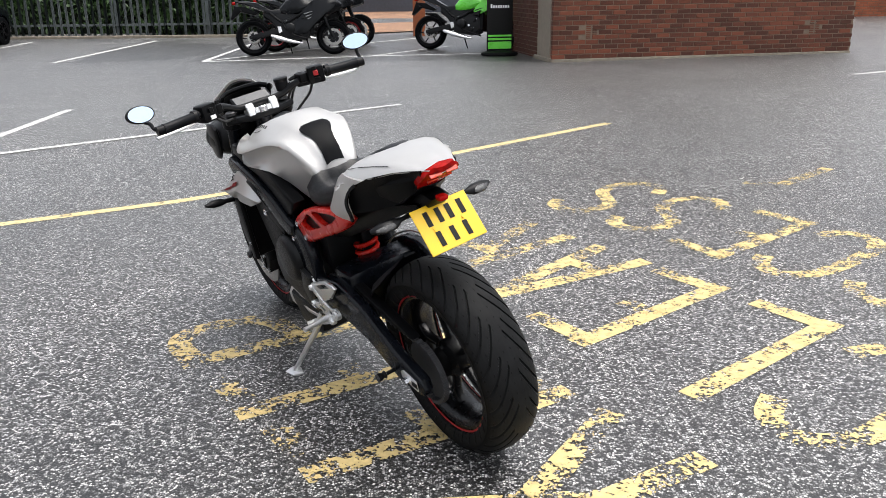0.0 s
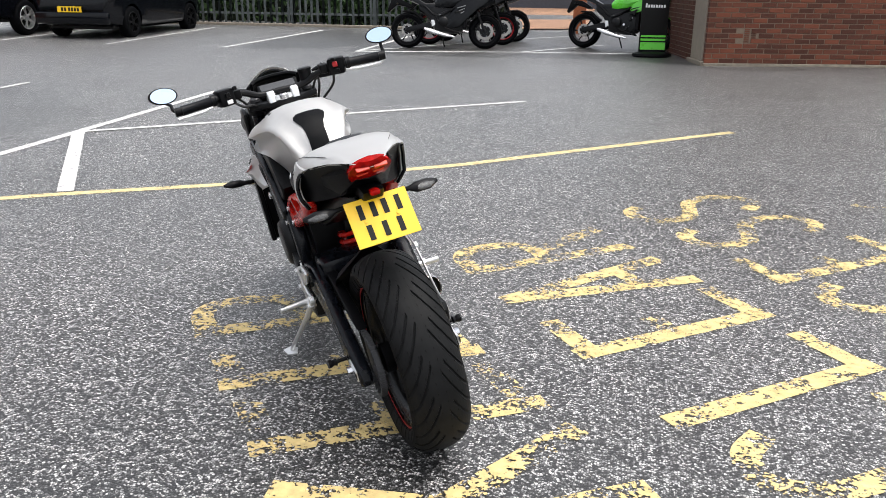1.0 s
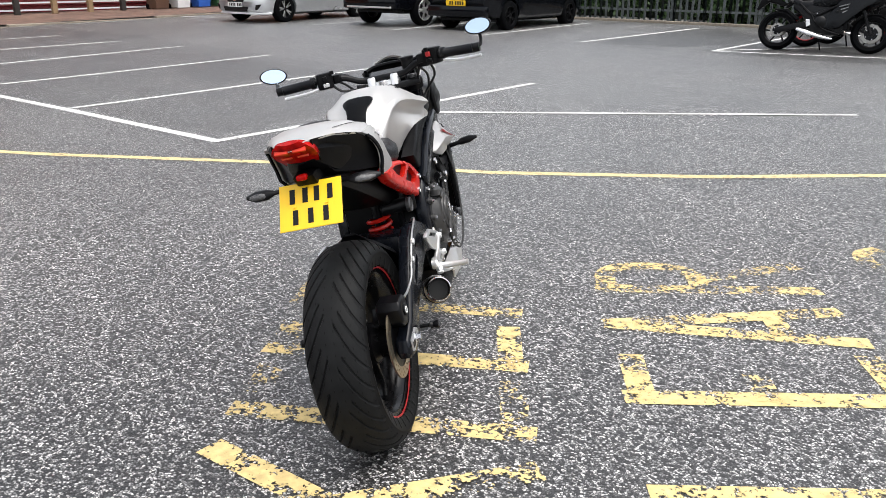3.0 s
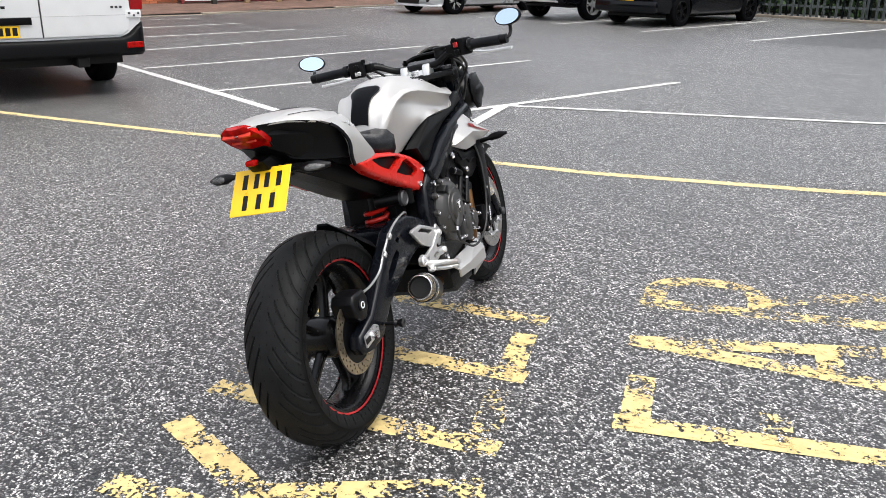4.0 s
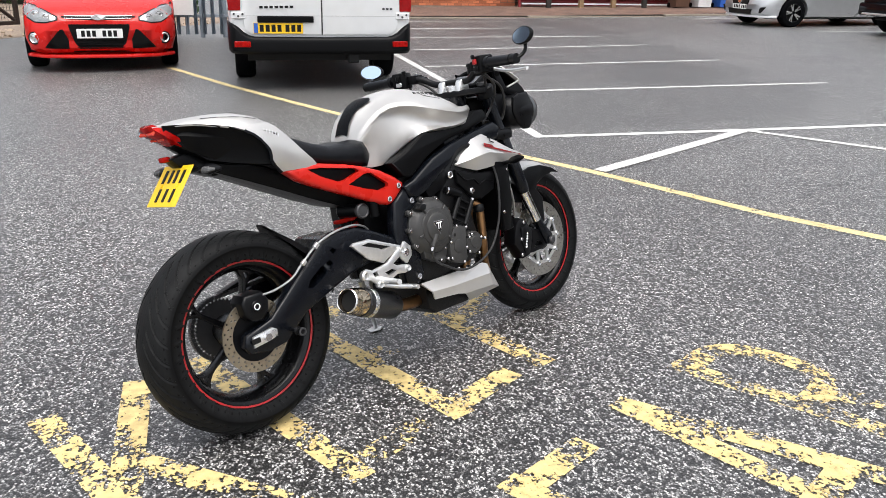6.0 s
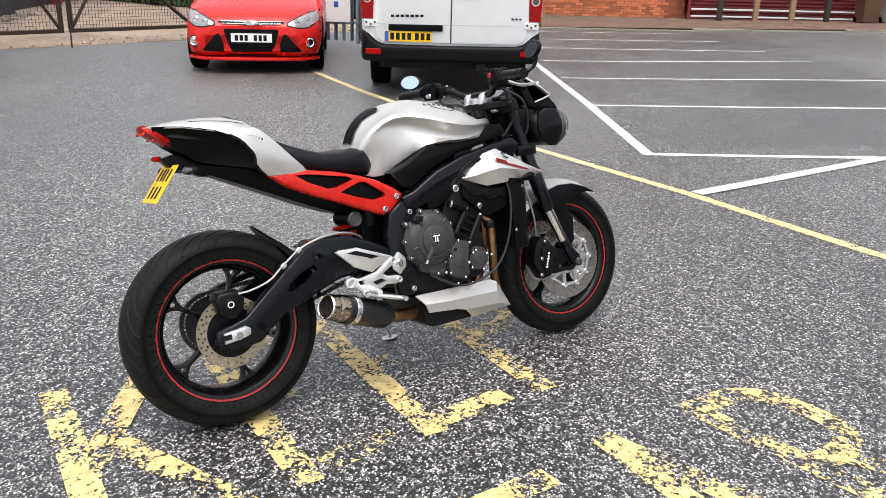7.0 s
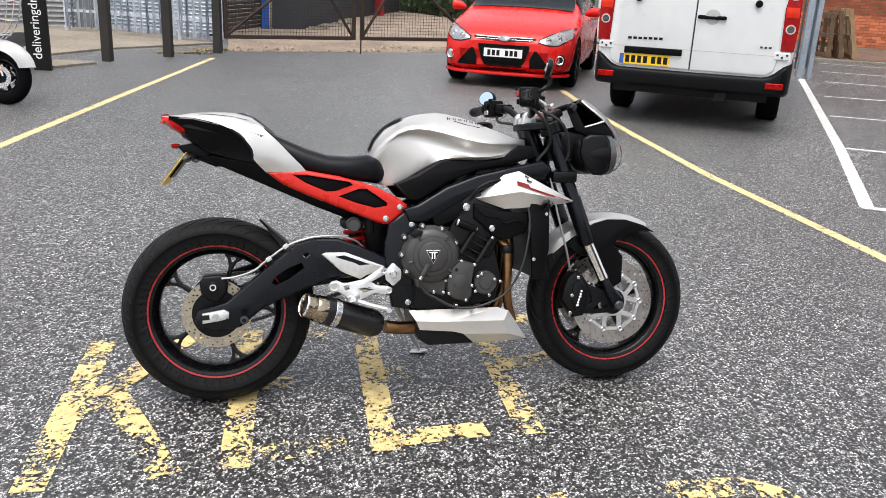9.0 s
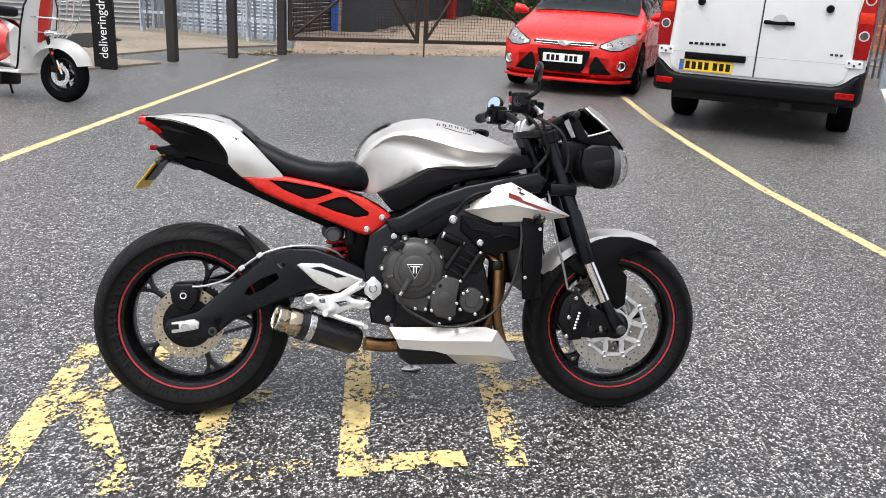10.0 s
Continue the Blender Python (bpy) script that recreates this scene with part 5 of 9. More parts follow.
    P("clutch_cable", tube(B(), smooth_path([(0.661, -0.205, 0.408), (0.672, -0.205, 0.375), (0.72, -0.204, 0.345), (0.785, -0.206, 0.316), (0.86, -0.208, 0.318), (0.945, -0.208, 0.355), (1.00, -0.206, 0.43), (1.025, -0.205, 0.52), (1.035, -0.195, 0.61), (1.02, -0.17, 0.72)]), 0.0042, 8), CABLE, "black cable looping under the engine")
    # radiator and its silver shrouds
    P("radiator", box(B(), -0.02, 0.02, -0.185, 0.185, -0.14, 0.14, pose(1.075, 0, 0.535, 0, -9, 0), 0.006), PLASTIC, "black radiator", 40)
    for s in (-1, 1):
        P("radiator_side", prism(B(), [(1.035, 0.66), (1.105, 0.66), (1.105, 0.50), (1.078, 0.40), (1.045, 0.40)], s * 0.178, s * 0.198, "y", None, 0.006), PLASTIC, "", 40)
        for q in ((1.050, 0.470), (1.092, 0.622)):
            P("radiator_bolt", cyl(B(), (q[0], s * 0.200, q[1]), 0.006, 0.003, 10, (0, 0, 0), 0.001), STEEL)
        rows = []
        edge = ((0.858, 0.680, 0.672, 0.176), (0.905, 0.716, 0.655, 0.186), (0.950, 0.752, 0.640, 0.194), (1.000, 0.765, 0.642, 0.200), (1.07, 0.728, 0.648, 0.206), (1.13, 0.697, 0.654, 0.208), (1.182, 0.670, 0.662, 0.205))
        for x, z1, z0, y in edge:
            zm = z0 + 0.45 * (z1 - z0)
            rows.append([(x, s * q, z) for q, z in ((y - 0.020, z1), (y + 0.006, zm), (y - 0.010, z0), (y - 0.022, z0 + 0.002), (y - 0.010, zm), (y - 0.032, z1 - 0.002))])
        sh = P("radiator_shroud", loft(B(), rows, True), SILVER, "silver radiator shroud with a red stripe", 30)
        st = B()
        rs = []
        for x, z, hh in ((0.990, 0.726, 0.007), (1.028, 0.714, 0.007), (1.034, 0.7075, 0.0035), (1.09, 0.689, 0.0032), (1.165, 0.666, 0.0012)):
            i = max(k for k in range(len(edge) - 1) if edge[k][0] <= x)
            f = (x - edge[i][0]) / (edge[i + 1][0] - edge[i][0])
            z1, z0, y = (edge[i][k] + (edge[i + 1][k] - edge[i][k]) * f for k in (1, 2, 3))
            zm = z0 + 0.45 * (z1 - z0)
            rs.append([(x, s * (float(np.interp(v, [z0, zm, z1], [y - 0.010, y + 0.006, y - 0.020])) + 0.0045), v) for v in (z - hh, z + hh)])
        loft(st, rs)
        bmesh.ops.solidify(st, geom=list(st.faces), thickness=0.002)
        P("shroud_stripe", st, RED_TRIM, "red stripe", None, sh)
        mk = tube(B(), [(1.018, s * 0.190, 0.749), (1.030, s * 0.192, 0.744), (1.024, s * 0.196, 0.735), (1.040, s * 0.199, 0.728)], 0.0022, 6)
        P("shroud_mark", mk, CHARACTER, "small black mark", None, sh)
        ind = P("front_indicator", tube(B(), [(1.085, s * 0.200, 0.645), (1.075, s * 0.235, 0.652), (1.070, s * 0.250, 0.656), (1.062, s * 0.285, 0.662), (1.058, s * 0.315, 0.666)], [0.010, 0.009, 0.015, 0.016, 0.005], 12, True, 0.75), BLACK, "black front indicator", 50)
        P("indicator_lens", tube(B(), [(1.080, s * 0.252, 0.656), (1.082, s * 0.270, 0.660), (1.072, s * 0.300, 0.665)], [0.008, 0.010, 0.005], 10), SMOKE_LENS, "clear lens", 50, ind)
    # exhaust
    for k, y in enumerate((-0.06, 0.01, 0.08)):
        P("header_pipe", tube(B(), smooth_path([(0.955, y, 0.60), (0.99, y, 0.56), (1.0, y, 0.48), (0.985, y * 0.9, 0.36), (0.93, y * 0.8, 0.25), (0.82, y * 0.6, 0.215)]), 0.020, 12), HEADER, "heat-stained exhaust header")
    P("header_pipe", tube(B(), smooth_path([(0.945, -0.130, 0.535), (0.968, -0.150, 0.505), (0.973, -0.150, 0.45), (0.972, -0.148, 0.37), (0.980, -0.135, 0.31), (1.00, -0.12, 0.25)]), 0.0155, 12), HEADER, "heat-stained exhaust header")
    P("header_cuff", lathe(B(), [(0.019, -0.012), (0.021, -0.008), (0.021, 0.008), (0.017, 0.016)], 18, pose(0.968, -0.150, 0.500, 90)), ENGINE_BLACK, "", 40)
    P("collector_box", prism(B(), [(0.655, 0.285), (0.92, 0.285), (0.86, 0.178), (0.70, 0.176), (0.665, 0.20)], -0.150, 0.150, "y", None, 0.016, 2), ENGINE_BLACK, "black exhaust box", 40)
    for s in (-1, 1):

        dy = 0.04 if s > 0 else 0.0
        pan = B()
        V = {n: pan.verts.new((x, s * (y - dy), z)) for n, x, z, y in (("t1", 0.631, 0.302, 0.160), ("t2", 0.938, 0.304, 0.160), ("t3", 0.978, 0.290, 0.148), ("c1", 0.651, 0.271, 0.192), ("c2", 0.756, 0.266, 0.193), ("c3", 0.955, 0.262, 0.180), ("l1", 0.664, 0.240, 0.186), ("l2", 0.776, 0.231, 0.186), ("l3", 0.812, 0.222, 0.186), ("l4", 0.973, 0.214, 0.172), ("l5", 1.050, 0.186, 0.125), ("b1", 0.854, 0.184, 0.160), ("b2", 1.040, 0.182, 0.118))}
        for f in ("t1 c1 c2 t2", "t2 c2 c3 t3", "c1 l1 l2 c2", "c2 l2 l3 l4 c3", "c3 l4 l5 t3", "l3 b1 b2 l5 l4"):
            pan.faces.new([V[n] for n in f.split()])
        bmesh.ops.recalc_face_normals(pan, faces=pan.faces)
        bmesh.ops.solidify(pan, geom=list(pan.faces), thickness=0.006)
        P("belly_pan", pan, SILVER, "silver belly pan side", 12)
        P("belly_lining", prism(B(), [(0.965, 0.292), (1.055, 0.182), (1.02, 0.182), (0.945, 0.27)], s * 0.09, s * 0.125, "y", None, 0.004), PLASTIC)
    a, b = Vector((0.298, -0.196, 0.334)), Vector((0.556, -0.112, 0.241))
    d = (b - a)
    q = d.to_track_quat("Y", "Z").to_matrix().to_4x4()
    mex = Matrix.Translation(a) @ q
    can = P("silencer", lathe(B(), [(0.040, 0.055), (0.0465, 0.058), (0.0465, 0.240), (0.036, 0.264), (0.024, 0.268)], 32, mex), CARBON, "carbon fibre silencer", 40)
    P("silencer_tip", lathe(B(), [(0.0320, 0.05), (0.0330, -0.006), (0.0350, -0.012), (0.0385, -0.012), (0.0400, -0.006), (0.0390, 0.000), (0.0412, 0.006), (0.0412, 0.014), (0.0385, 0.020), (0.0435, 0.030), (0.0435, 0.058), (0.040, 0.060)], 36, mex, True), TIP_STEEL, "polished bronze-tinted tip", 40, can)
    P("tip_ring", lathe(B(), [(0.0335, -0.013), (0.0360, -0.0160), (0.0390, -0.013), (0.0390, -0.010), (0.0335, -0.010)], 36, mex, True), CHROME, "bright rolled rim", 40, can)
    P("silencer_bore", lathe(B(), [(0.0318, 0.004), (0.0305, 0.010), (0.0305, 0.080), (0.001, 0.082)], 24, mex), CHARACTER, "", 40, can)
    P("silencer_band", lathe(B(), [(0.0475, 0.082), (0.0485, 0.083), (0.0485, 0.102), (0.0475, 0.103)], 32, mex, True), STEEL, "bright clamp band", 40, can)
    P("link_pipe", tube(B(), smooth_path([b, (0.62, -0.10, 0.232), (0.70, -0.09, 0.232)]), 0.022, 14), HEADER, "heat-stained link pipe")
    # footrests
    for s in (-1, 1):
        y0, y1 = s * 0.172, s * 0.186

        heel = carve(prism(B(), [(0.344, 0.497), (0.358, 0.503), (0.421, 0.503), (0.548, 0.455), (0.536, 0.443), (0.486, 0.425), (0.467, 0.414), (0.405, 0.441)], y0, y1, "y", None, 0.005), [prism(B(), [(0.384, 0.489), (0.416, 0.493), (0.500, 0.462), (0.466, 0.458), (0.453, 0.466)], s * 0.1, s * 0.25, "y")])
        P("heel_guard", heel, ALLOY, "silver heel guard", 30)
        P("guard_backing", prism(B(), [(0.376, 0.486), (0.416, 0.498), (0.510, 0.462), (0.466, 0.452)], s * 0.168, s * 0.174, "y"), CHARACTER)
        cast = carve(prism(B(), [(0.375, 0.408), (0.392, 0.412), (0.415, 0.402), (0.440, 0.406), (0.478, 0.414), (0.535, 0.452), (0.556, 0.446), (0.552, 0.430), (0.505, 0.404), (0.520, 0.394), (0.556, 0.390), (0.573, 0.382), (0.568, 0.366), (0.550, 0.362), (0.515, 0.366), (0.480, 0.352), (0.455, 0.340), (0.432, 0.338), (0.422, 0.356), (0.400, 0.372), (0.380, 0.376), (0.368, 0.392)], s * 0.174, s * 0.188, "y", None, 0.005), [prism(B(), [(0.462, 0.384), (0.496, 0.390), (0.513, 0.380), (0.478, 0.370)], s * 0.1, s * 0.25, "y"), prism(B(), [(0.412, 0.394), (0.430, 0.396), (0.434, 0.382), (0.418, 0.380)], s * 0.1, s * 0.25, "y")])
        P("footrest_hanger", cast, ALLOY, "silver cast footrest hanger", 35)
        for q, r0 in (((0.383, 0.392), 0.017), ((0.544, 0.441), 0.011), ((0.561, 0.376), 0.011), ((0.436, 0.350), 0.012)):
            P("hanger_boss", lathe(B(), [(r0, -0.010), (r0, 0.004), (r0 * 0.8, 0.008), (r0 * 0.55, 0.007), (r0 * 0.5, 0.002), (r0 * 0.25, 0.002)], 20, pose(q[0], s * 0.186, q[1], 0 if s > 0 else 180)), ALLOY, "", 35)
        P("footrest", tube(B(), [(0.455, s * 0.19, 0.360), (0.450, s * 0.215, 0.361), (0.435, s * 0.285, 0.366)], [0.012, 0.011, 0.009], 10), ALLOY, "silver folding footrest", 40)
        P("foot_lever", tube(B(), smooth_path([(0.445, s * 0.192, 0.348), (0.50, s * 0.200, 0.330), (0.555, s * 0.202, 0.316)]), [0.008] * 13, 8), ALLOY, "silver foot lever")
        P("lever_tip", tube(B(), [(0.555, s * 0.200, 0.316), (0.557, s * 0.230, 0.316)], 0.008, 10), ALLOY)
    P("side_stand", tube(B(), [(0.615, 0.150, 0.300), (0.66, 0.185, 0.215), (0.735, 0.262, 0.080), (0.742, 0.270, 0.060)], [0.013, 0.011, 0.0085, 0.009], 10), ALLOY, "bare metal side stand", 40)
    P("stand_foot", prism(B(), [(0.70, 0.255), (0.715, 0.290), (0.765, 0.300), (0.775, 0.265), (0.745, 0.245)], 0.060, 0.069, "z", pose(0, 0, 0, 0, 0, 0), 0.003), ALLOY, "flat side stand foot", 40)
    # forks, yokes, front brakes
    top, low_, ax = Vector((1.128, 0, 0.918)), Vector((1.272, 0, 0.525)), Vector((1.388, 0, 0.297))
    for s in (-1, 1):
        oy = Vector((0, s * 0.104, 0))
        P("fork_tube", tube(B(), [top + oy, top.lerp(low_, 0.62) + oy, top.lerp(low_, 0.64) + oy, low_ + oy, low_ + oy + Vector((0.006, 0, -0.016))], [0.024, 0.024, 0.028, 0.028, 0.024], 18), FRAME_BLACK, "black upside-down fork tube", 40)
        P("fork_stanchion", tube(B(), [low_ + oy, Vector((1.338, s * 0.104, 0.385))], 0.0205, 16), CHROME, "polished fork stanchion")
        lug = prism(B(), [(1.320, 0.396), (1.346, 0.406), (1.374, 0.356), (1.410, 0.318), (1.416, 0.286), (1.400, 0.272), (1.380, 0.275), (1.350, 0.330)], s * 0.086, s * 0.122, "y", None, 0.010, 2)
        P("fork_foot", lug, FRAME_BLACK, "black fork foot", 45)
        P("front_axle", cyl(B(), (1.392, s * 0.128, 0.291), 0.016, 0.008, 18, (0, 0, 0), 0.004), DARK_GREY)

        cal = prism(B(), [(1.205, 0.395), (1.228, 0.412), (1.262, 0.398), (1.294, 0.350), (1.284, 0.300), (1.265, 0.256), (1.226, 0.250), (1.206, 0.280), (1.182, 0.315), (1.190, 0.360)], s * 0.052, s * 0.116, "y", None, 0.010, 2)
        cl = P("front_caliper", cal, BLACK, "black radial front caliper", 40)
        P("caliper_face", prism(B(), [(1.222, 0.372), (1.252, 0.384), (1.274, 0.350), (1.258, 0.282), (1.232, 0.272), (1.216, 0.320)], s * 0.112, s * 0.123, "y", None, 0.005, 2), BLACK, "", 40, cl)
        lab = B()
        for k in range(6):
            at = pose(1.245 + 0.0030 * (k - 2.5), s * 0.1238, 0.321 + 0.0100 * (k - 2.5), 0, 72, 0)
            box(lab, -0.0034, 0.0034, -0.0006, 0.0006, -0.0046, 0.0046 if k in (0, 3) else 0.0024, at)
        P("caliper_label", lab, WHITE_TEXT, "thin white bars of lettering", None, cl)
        for q in ((1.240, 0.393), (1.212, 0.268), (1.218, 0.330)):
            P("caliper_bolt", cyl(B(), (q[0], s * 0.119, q[1]), 0.007, 0.005, 8, (0, 0, 0), 0.002), STEEL, "", 40, cl)
        brk = carve(prism(B(), [(1.255, 0.385), (1.300, 0.360), (1.366, 0.335), (1.384, 0.290), (1.375, 0.262), (1.300, 0.258), (1.255, 0.262), (1.262, 0.285), (1.300, 0.302), (1.290, 0.340)], s * 0.084, s * 0.104, "y", None, 0.005), [prism(B(), [(1.300, 0.275), (1.330, 0.300), (1.360, 0.290), (1.358, 0.276)], s * 0.05, s * 0.15, "y")])
        P("caliper_bracket", brk, BLACK, "", 40)
        P("brake_line", tube(B(), smooth_path([(1.215, s * 0.10, 0.42), (1.19, s * 0.125, 0.50), (1.155, s * 0.13, 0.62), (1.135, s * 0.11, 0.74)]), 0.004, 8), HOSE if s < 0 else CABLE, "brake hose")
        P("fork_clamp", cyl(B(), (0, 0, 0), 0.036, 0.020, 20, (0, 0, 0), 0.004), BLACK).matrix_basis = Matrix.Translation(top.lerp(low_, 0.02) + oy) @ pose(0, 0, 0, 90 - 20 * 0, 0, 0) @ pose(0, 0, 0, 0, 0, 20)
        P("fork_cap", cyl(B(), (0, 0, 0), 0.020, 0.008, 16, (0, 0, 0), 0.003), DARK_GREY).matrix_basis = Matrix.Translation(top + oy + Vector((-0.008, 0, 0.022))) @ pose(0, 0, 0, 90, 0, 20)
    P("top_yoke", prism(B(), [(1.045, 0.05), (1.095, 0.135), (1.15, 0.135), (1.16, 0.06), (1.16, -0.06), (1.15, -0.135), (1.095, -0.135), (1.045, -0.05)], 0.905, 0.930, "z", None, 0.006), BLACK, "black top yoke", 45)
    P("bottom_yoke", box(B(), 1.135, 1.225, -0.135, 0.135, 0.725, 0.765, None, 0.01, 2), BLACK, "black bottom yoke", 40)
    P("steering_head", tube(B(), [(1.075, 0, 0.92), (1.155, 0, 0.72)], 0.035, 16), FRAME_BLACK)
    P("ignition_lock", lathe(B(), [(0.022, 0), (0.022, 0.018), (0.017, 0.022), (0.006, 0.020)], 18, pose(1.065, 0, 0.928, 90, 0, 0)), STEEL)
    # handlebar
    bar = smooth_path([(0.982, -0.385, 1.004), (0.998, -0.255, 1.008), (1.045, -0.155, 0.992), (1.072, -0.085, 0.962), (1.075, 0, 0.960), (1.072, 0.085, 0.962), (1.045, 0.155, 0.992), (0.998, 0.255, 1.000), (0.985, 0.385, 0.992)])
    hb = P("handlebar", tube(B(), bar, 0.0125, 12), BLACK, "black tapered handlebar")
    for s in (-1, 1):
        zz = 1.005 if s < 0 else 0.994
        P("bar_clamp", prism(B(), [(1.046, 0.926), (1.052, 0.958), (1.062, 0.968), (1.086, 0.968), (1.094, 0.956), (1.098, 0.926)], s * 0.030, s * 0.062, "y", None, 0.006, 2), ALLOY, "silver handlebar clamp", 45)
        P("grip", tube(B(), [(0.999, s * 0.250, zz + 0.003), (0.999, s * 0.256, zz + 0.003), (0.985, s * 0.372, zz - 0.001), (0.984, s * 0.378, zz - 0.001)], [0.020, 0.0175, 0.0175, 0.019], 16), SEAT_VINYL, "black rubber grip", 40)
        P("bar_end", tube(B(), [(0.984, s * 0.378, zz - 0.001), (0.982, s * 0.402, zz - 0.001)], 0.017, 16), BLACK, "black bar-end weight", 40)
        sw = P("switch_pod", box(B(), -0.030, 0.024, -0.032, 0.030, -0.032, 0.030, pose(1.018, s * 0.218, zz + 0.002, 0, 0, s * 20), 0.008, 2), PLASTIC, "black switch pod", 40)
        P("switch", box(B(), -0.040, -0.030, -0.009, 0.009, 0.000, 0.018, pose(1.018, s * 0.218, zz + 0.002, 0, 0, s * 20), 0.002), RED_TRIM if s < 0 else PLASTIC, "red kill switch" if s < 0 else "", 40, sw)
        P("switch", box(B(), -0.039, -0.030, -0.014, 0.010, -0.024, -0.008, pose(1.018, s * 0.218, zz + 0.002, 0, 0, s * 20), 0.002), STEEL if s > 0 else PLASTIC, "", 40, sw)
        P("switch", box(B(), -0.037, -0.028, -0.022, -0.006, 0.020, 0.034, pose(1.018, s * 0.200, zz + 0.002, 0, 0, s * 20), 0.002), PLASTIC, "", 40, sw)
        P("lever", tube(B(), smooth_path([(1.060, s * 0.190, zz - 0.006), (1.068, s * 0.230, zz - 0.022), (1.052, s * 0.300, zz - 0.034), (1.040, s * 0.385, zz - 0.036), (1.036, s * 0.398, zz - 0.036)]), 0.0065, 8, True, 0.7), ALLOY, "silver lever", 50)
        P("bar_collar", tube(B(), [(1.004, s * 0.252, zz + 0.003), (1.001, s * 0.268, zz + 0.003)], 0.022, 16), BLACK, "", 40)
        P("cable_adjuster", tube(B(), [(1.062, s * 0.178, zz + 0.004), (1.066, s * 0.150, zz + 0.002), (1.068, s * 0.130, zz - 0.002)], [0.007, 0.008, 0.005], 8), BLACK, "", 40)
        P("perch_bolt", tube(B(), [(1.052, s * 0.172, zz + 0.014), (1.052, s * 0.172, zz + 0.021)], 0.006, 8), STEEL)
        P("lever_perch", box(B(), 1.012, 1.072, s * 0.172 - 0.018, s * 0.172 + 0.018, zz - 0.018, zz + 0.016, None, 0.006, 2), PLASTIC, "", 40)
        mx, my, mz = (1.020, -0.408, 1.076) if s < 0 else (1.046, 0.425, 1.050)
        mi = P("mirror_stalk", tube(B(), smooth_path([(0.985, s * 0.392, zz), (1.000, s * 0.405, zz + 0.006), (1.022, s * 0.408, zz + 0.022), (mx + 0.008, my, mz - 0.026)]), 0.0065, 8), BLACK, "black bar-end mirror stalk")
        mm = pose(mx, my, mz, 0, 0, -14 if s < 0 else 20) @ pose(0, 0, 0, 0, 14, 0) @ pose(0, 0, 0, s * 4 + 3, 0, 0) @ pose(0, 0, 0, 0, 0, -90) @ Matrix.Diagonal((1.0, 1.0, 0.56, 1.0))
        P("mirror_shell", lathe(B(), [(0.0495, -0.0075), (0.0535, -0.006), (0.0545, -0.002), (0.052, 0.006), (0.034, 0.012), (0.010, 0.014)], 36, mm), BLACK, "black oval mirror", 50, mi)
        P("mirror_glass", lathe(B(), [(0.0480, -0.0079), (0.0480, -0.0069)], 36, mm), MIRROR, "oval mirror glass", 40, mi)
    P("reservoir_arm", tube(B(), [(1.085, -0.096, 0.99), (1.075, -0.12, 0.985), (1.060, -0.15, 0.99)], 0.008, 8), PLASTIC)
    P("clamp_bridge", prism(B(), [(1.050, 0.930), (1.054, 0.948), (1.092, 0.948), (1.096, 0.930)], -0.040, 0.040, "y", None, 0.003), ALLOY, "silver clamp bridge", 40)
    res = P("master_cylinder", lathe(B(), [(0.020, 0), (0.024, 0.004), (0.025, 0.034), (0.022, 0.038)], 20, pose(1.085, -0.105, 0.970, 90)), PLASTIC, "black brake fluid reservoir", 40)
    P("reservoir_lid", lathe(B(), [(0.026, 0), (0.027, 0.002), (0.027, 0.010), (0.023, 0.013)], 20, pose(1.085, -0.105, 1.007, 90)), BLACK, "", 40, res)
    P("brake_master", tube(B(), [(1.055, -0.150, 0.985), (1.040, -0.185, 0.995), (1.030, -0.205, 1.000), (1.028, -0.212, 1.0)], [0.016, 0.026, 0.026, 0.018], 16), PLASTIC, "black brake master cylinder", 45)
    for pts in ([(1.06, -0.17, 1.0), (1.10, -0.14, 0.96), (1.135, -0.10, 0.86), (1.14, -0.06, 0.78)], [(1.05, 0.19, 0.99), (1.10, 0.15, 0.95), (1.14, 0.10, 0.86), (1.10, 0.12, 0.76)], [(1.02, -0.20, 0.985), (1.08, -0.20, 0.93), (1.12, -0.14, 0.86), (1.08, -0.12, 0.80)], [(1.03, 0.20, 0.98), (1.02, 0.16, 0.945), (1.07, 0.11, 0.93), (1.12, 0.08, 0.88)], [(1.08, -0.15, 0.97), (1.16, -0.16, 0.92), (1.19, -0.13, 0.82), (1.15, -0.10, 0.76)]):
        P("control_cable", tube(B(), smooth_path(pts), 0.005, 7), CABLE)
    # instruments, screen, lamps
    ins = P("instrument_panel", box(B(), -0.014, 0.012, -0.078, 0.078, -0.042, 0.042, pose(1.150, 0, 0.950, 0, 62, 0), 0.008, 2), PLASTIC, "black instrument panel", 40)
    P("instrument_glass", box(B(), -0.0165, -0.0145, -0.068, 0.068, -0.034, 0.034, pose(1.150, 0, 0.950, 0, 62, 0), 0.001), INSTRUMENT, "glossy instrument glass", 40, ins)
    scr = []
    for cx, cz, sx, sz, sw in ((1.284, 1.024, 1.262, 1.010, 0.055), (1.318, 1.003, 1.280, 0.986, 0.080), (1.350, 0.978, 1.300, 0.966, 0.096), (1.380, 0.948, 1.328, 0.941, 0.104), (1.404, 0.915, 1.362, 0.914, 0.080), (1.419, 0.886, 1.392, 0.885, 0.062)):
        scr.append([(cx + (sx - cx) * abs(k) ** 2, k * sw, cz + (sz - cz) * abs(k) ** 2) for k in np.linspace(-1, 1, 13)])
    bm_ = loft(B(), scr)
    bmesh.ops.solidify(bm_, geom=list(bm_.faces), thickness=0.005)
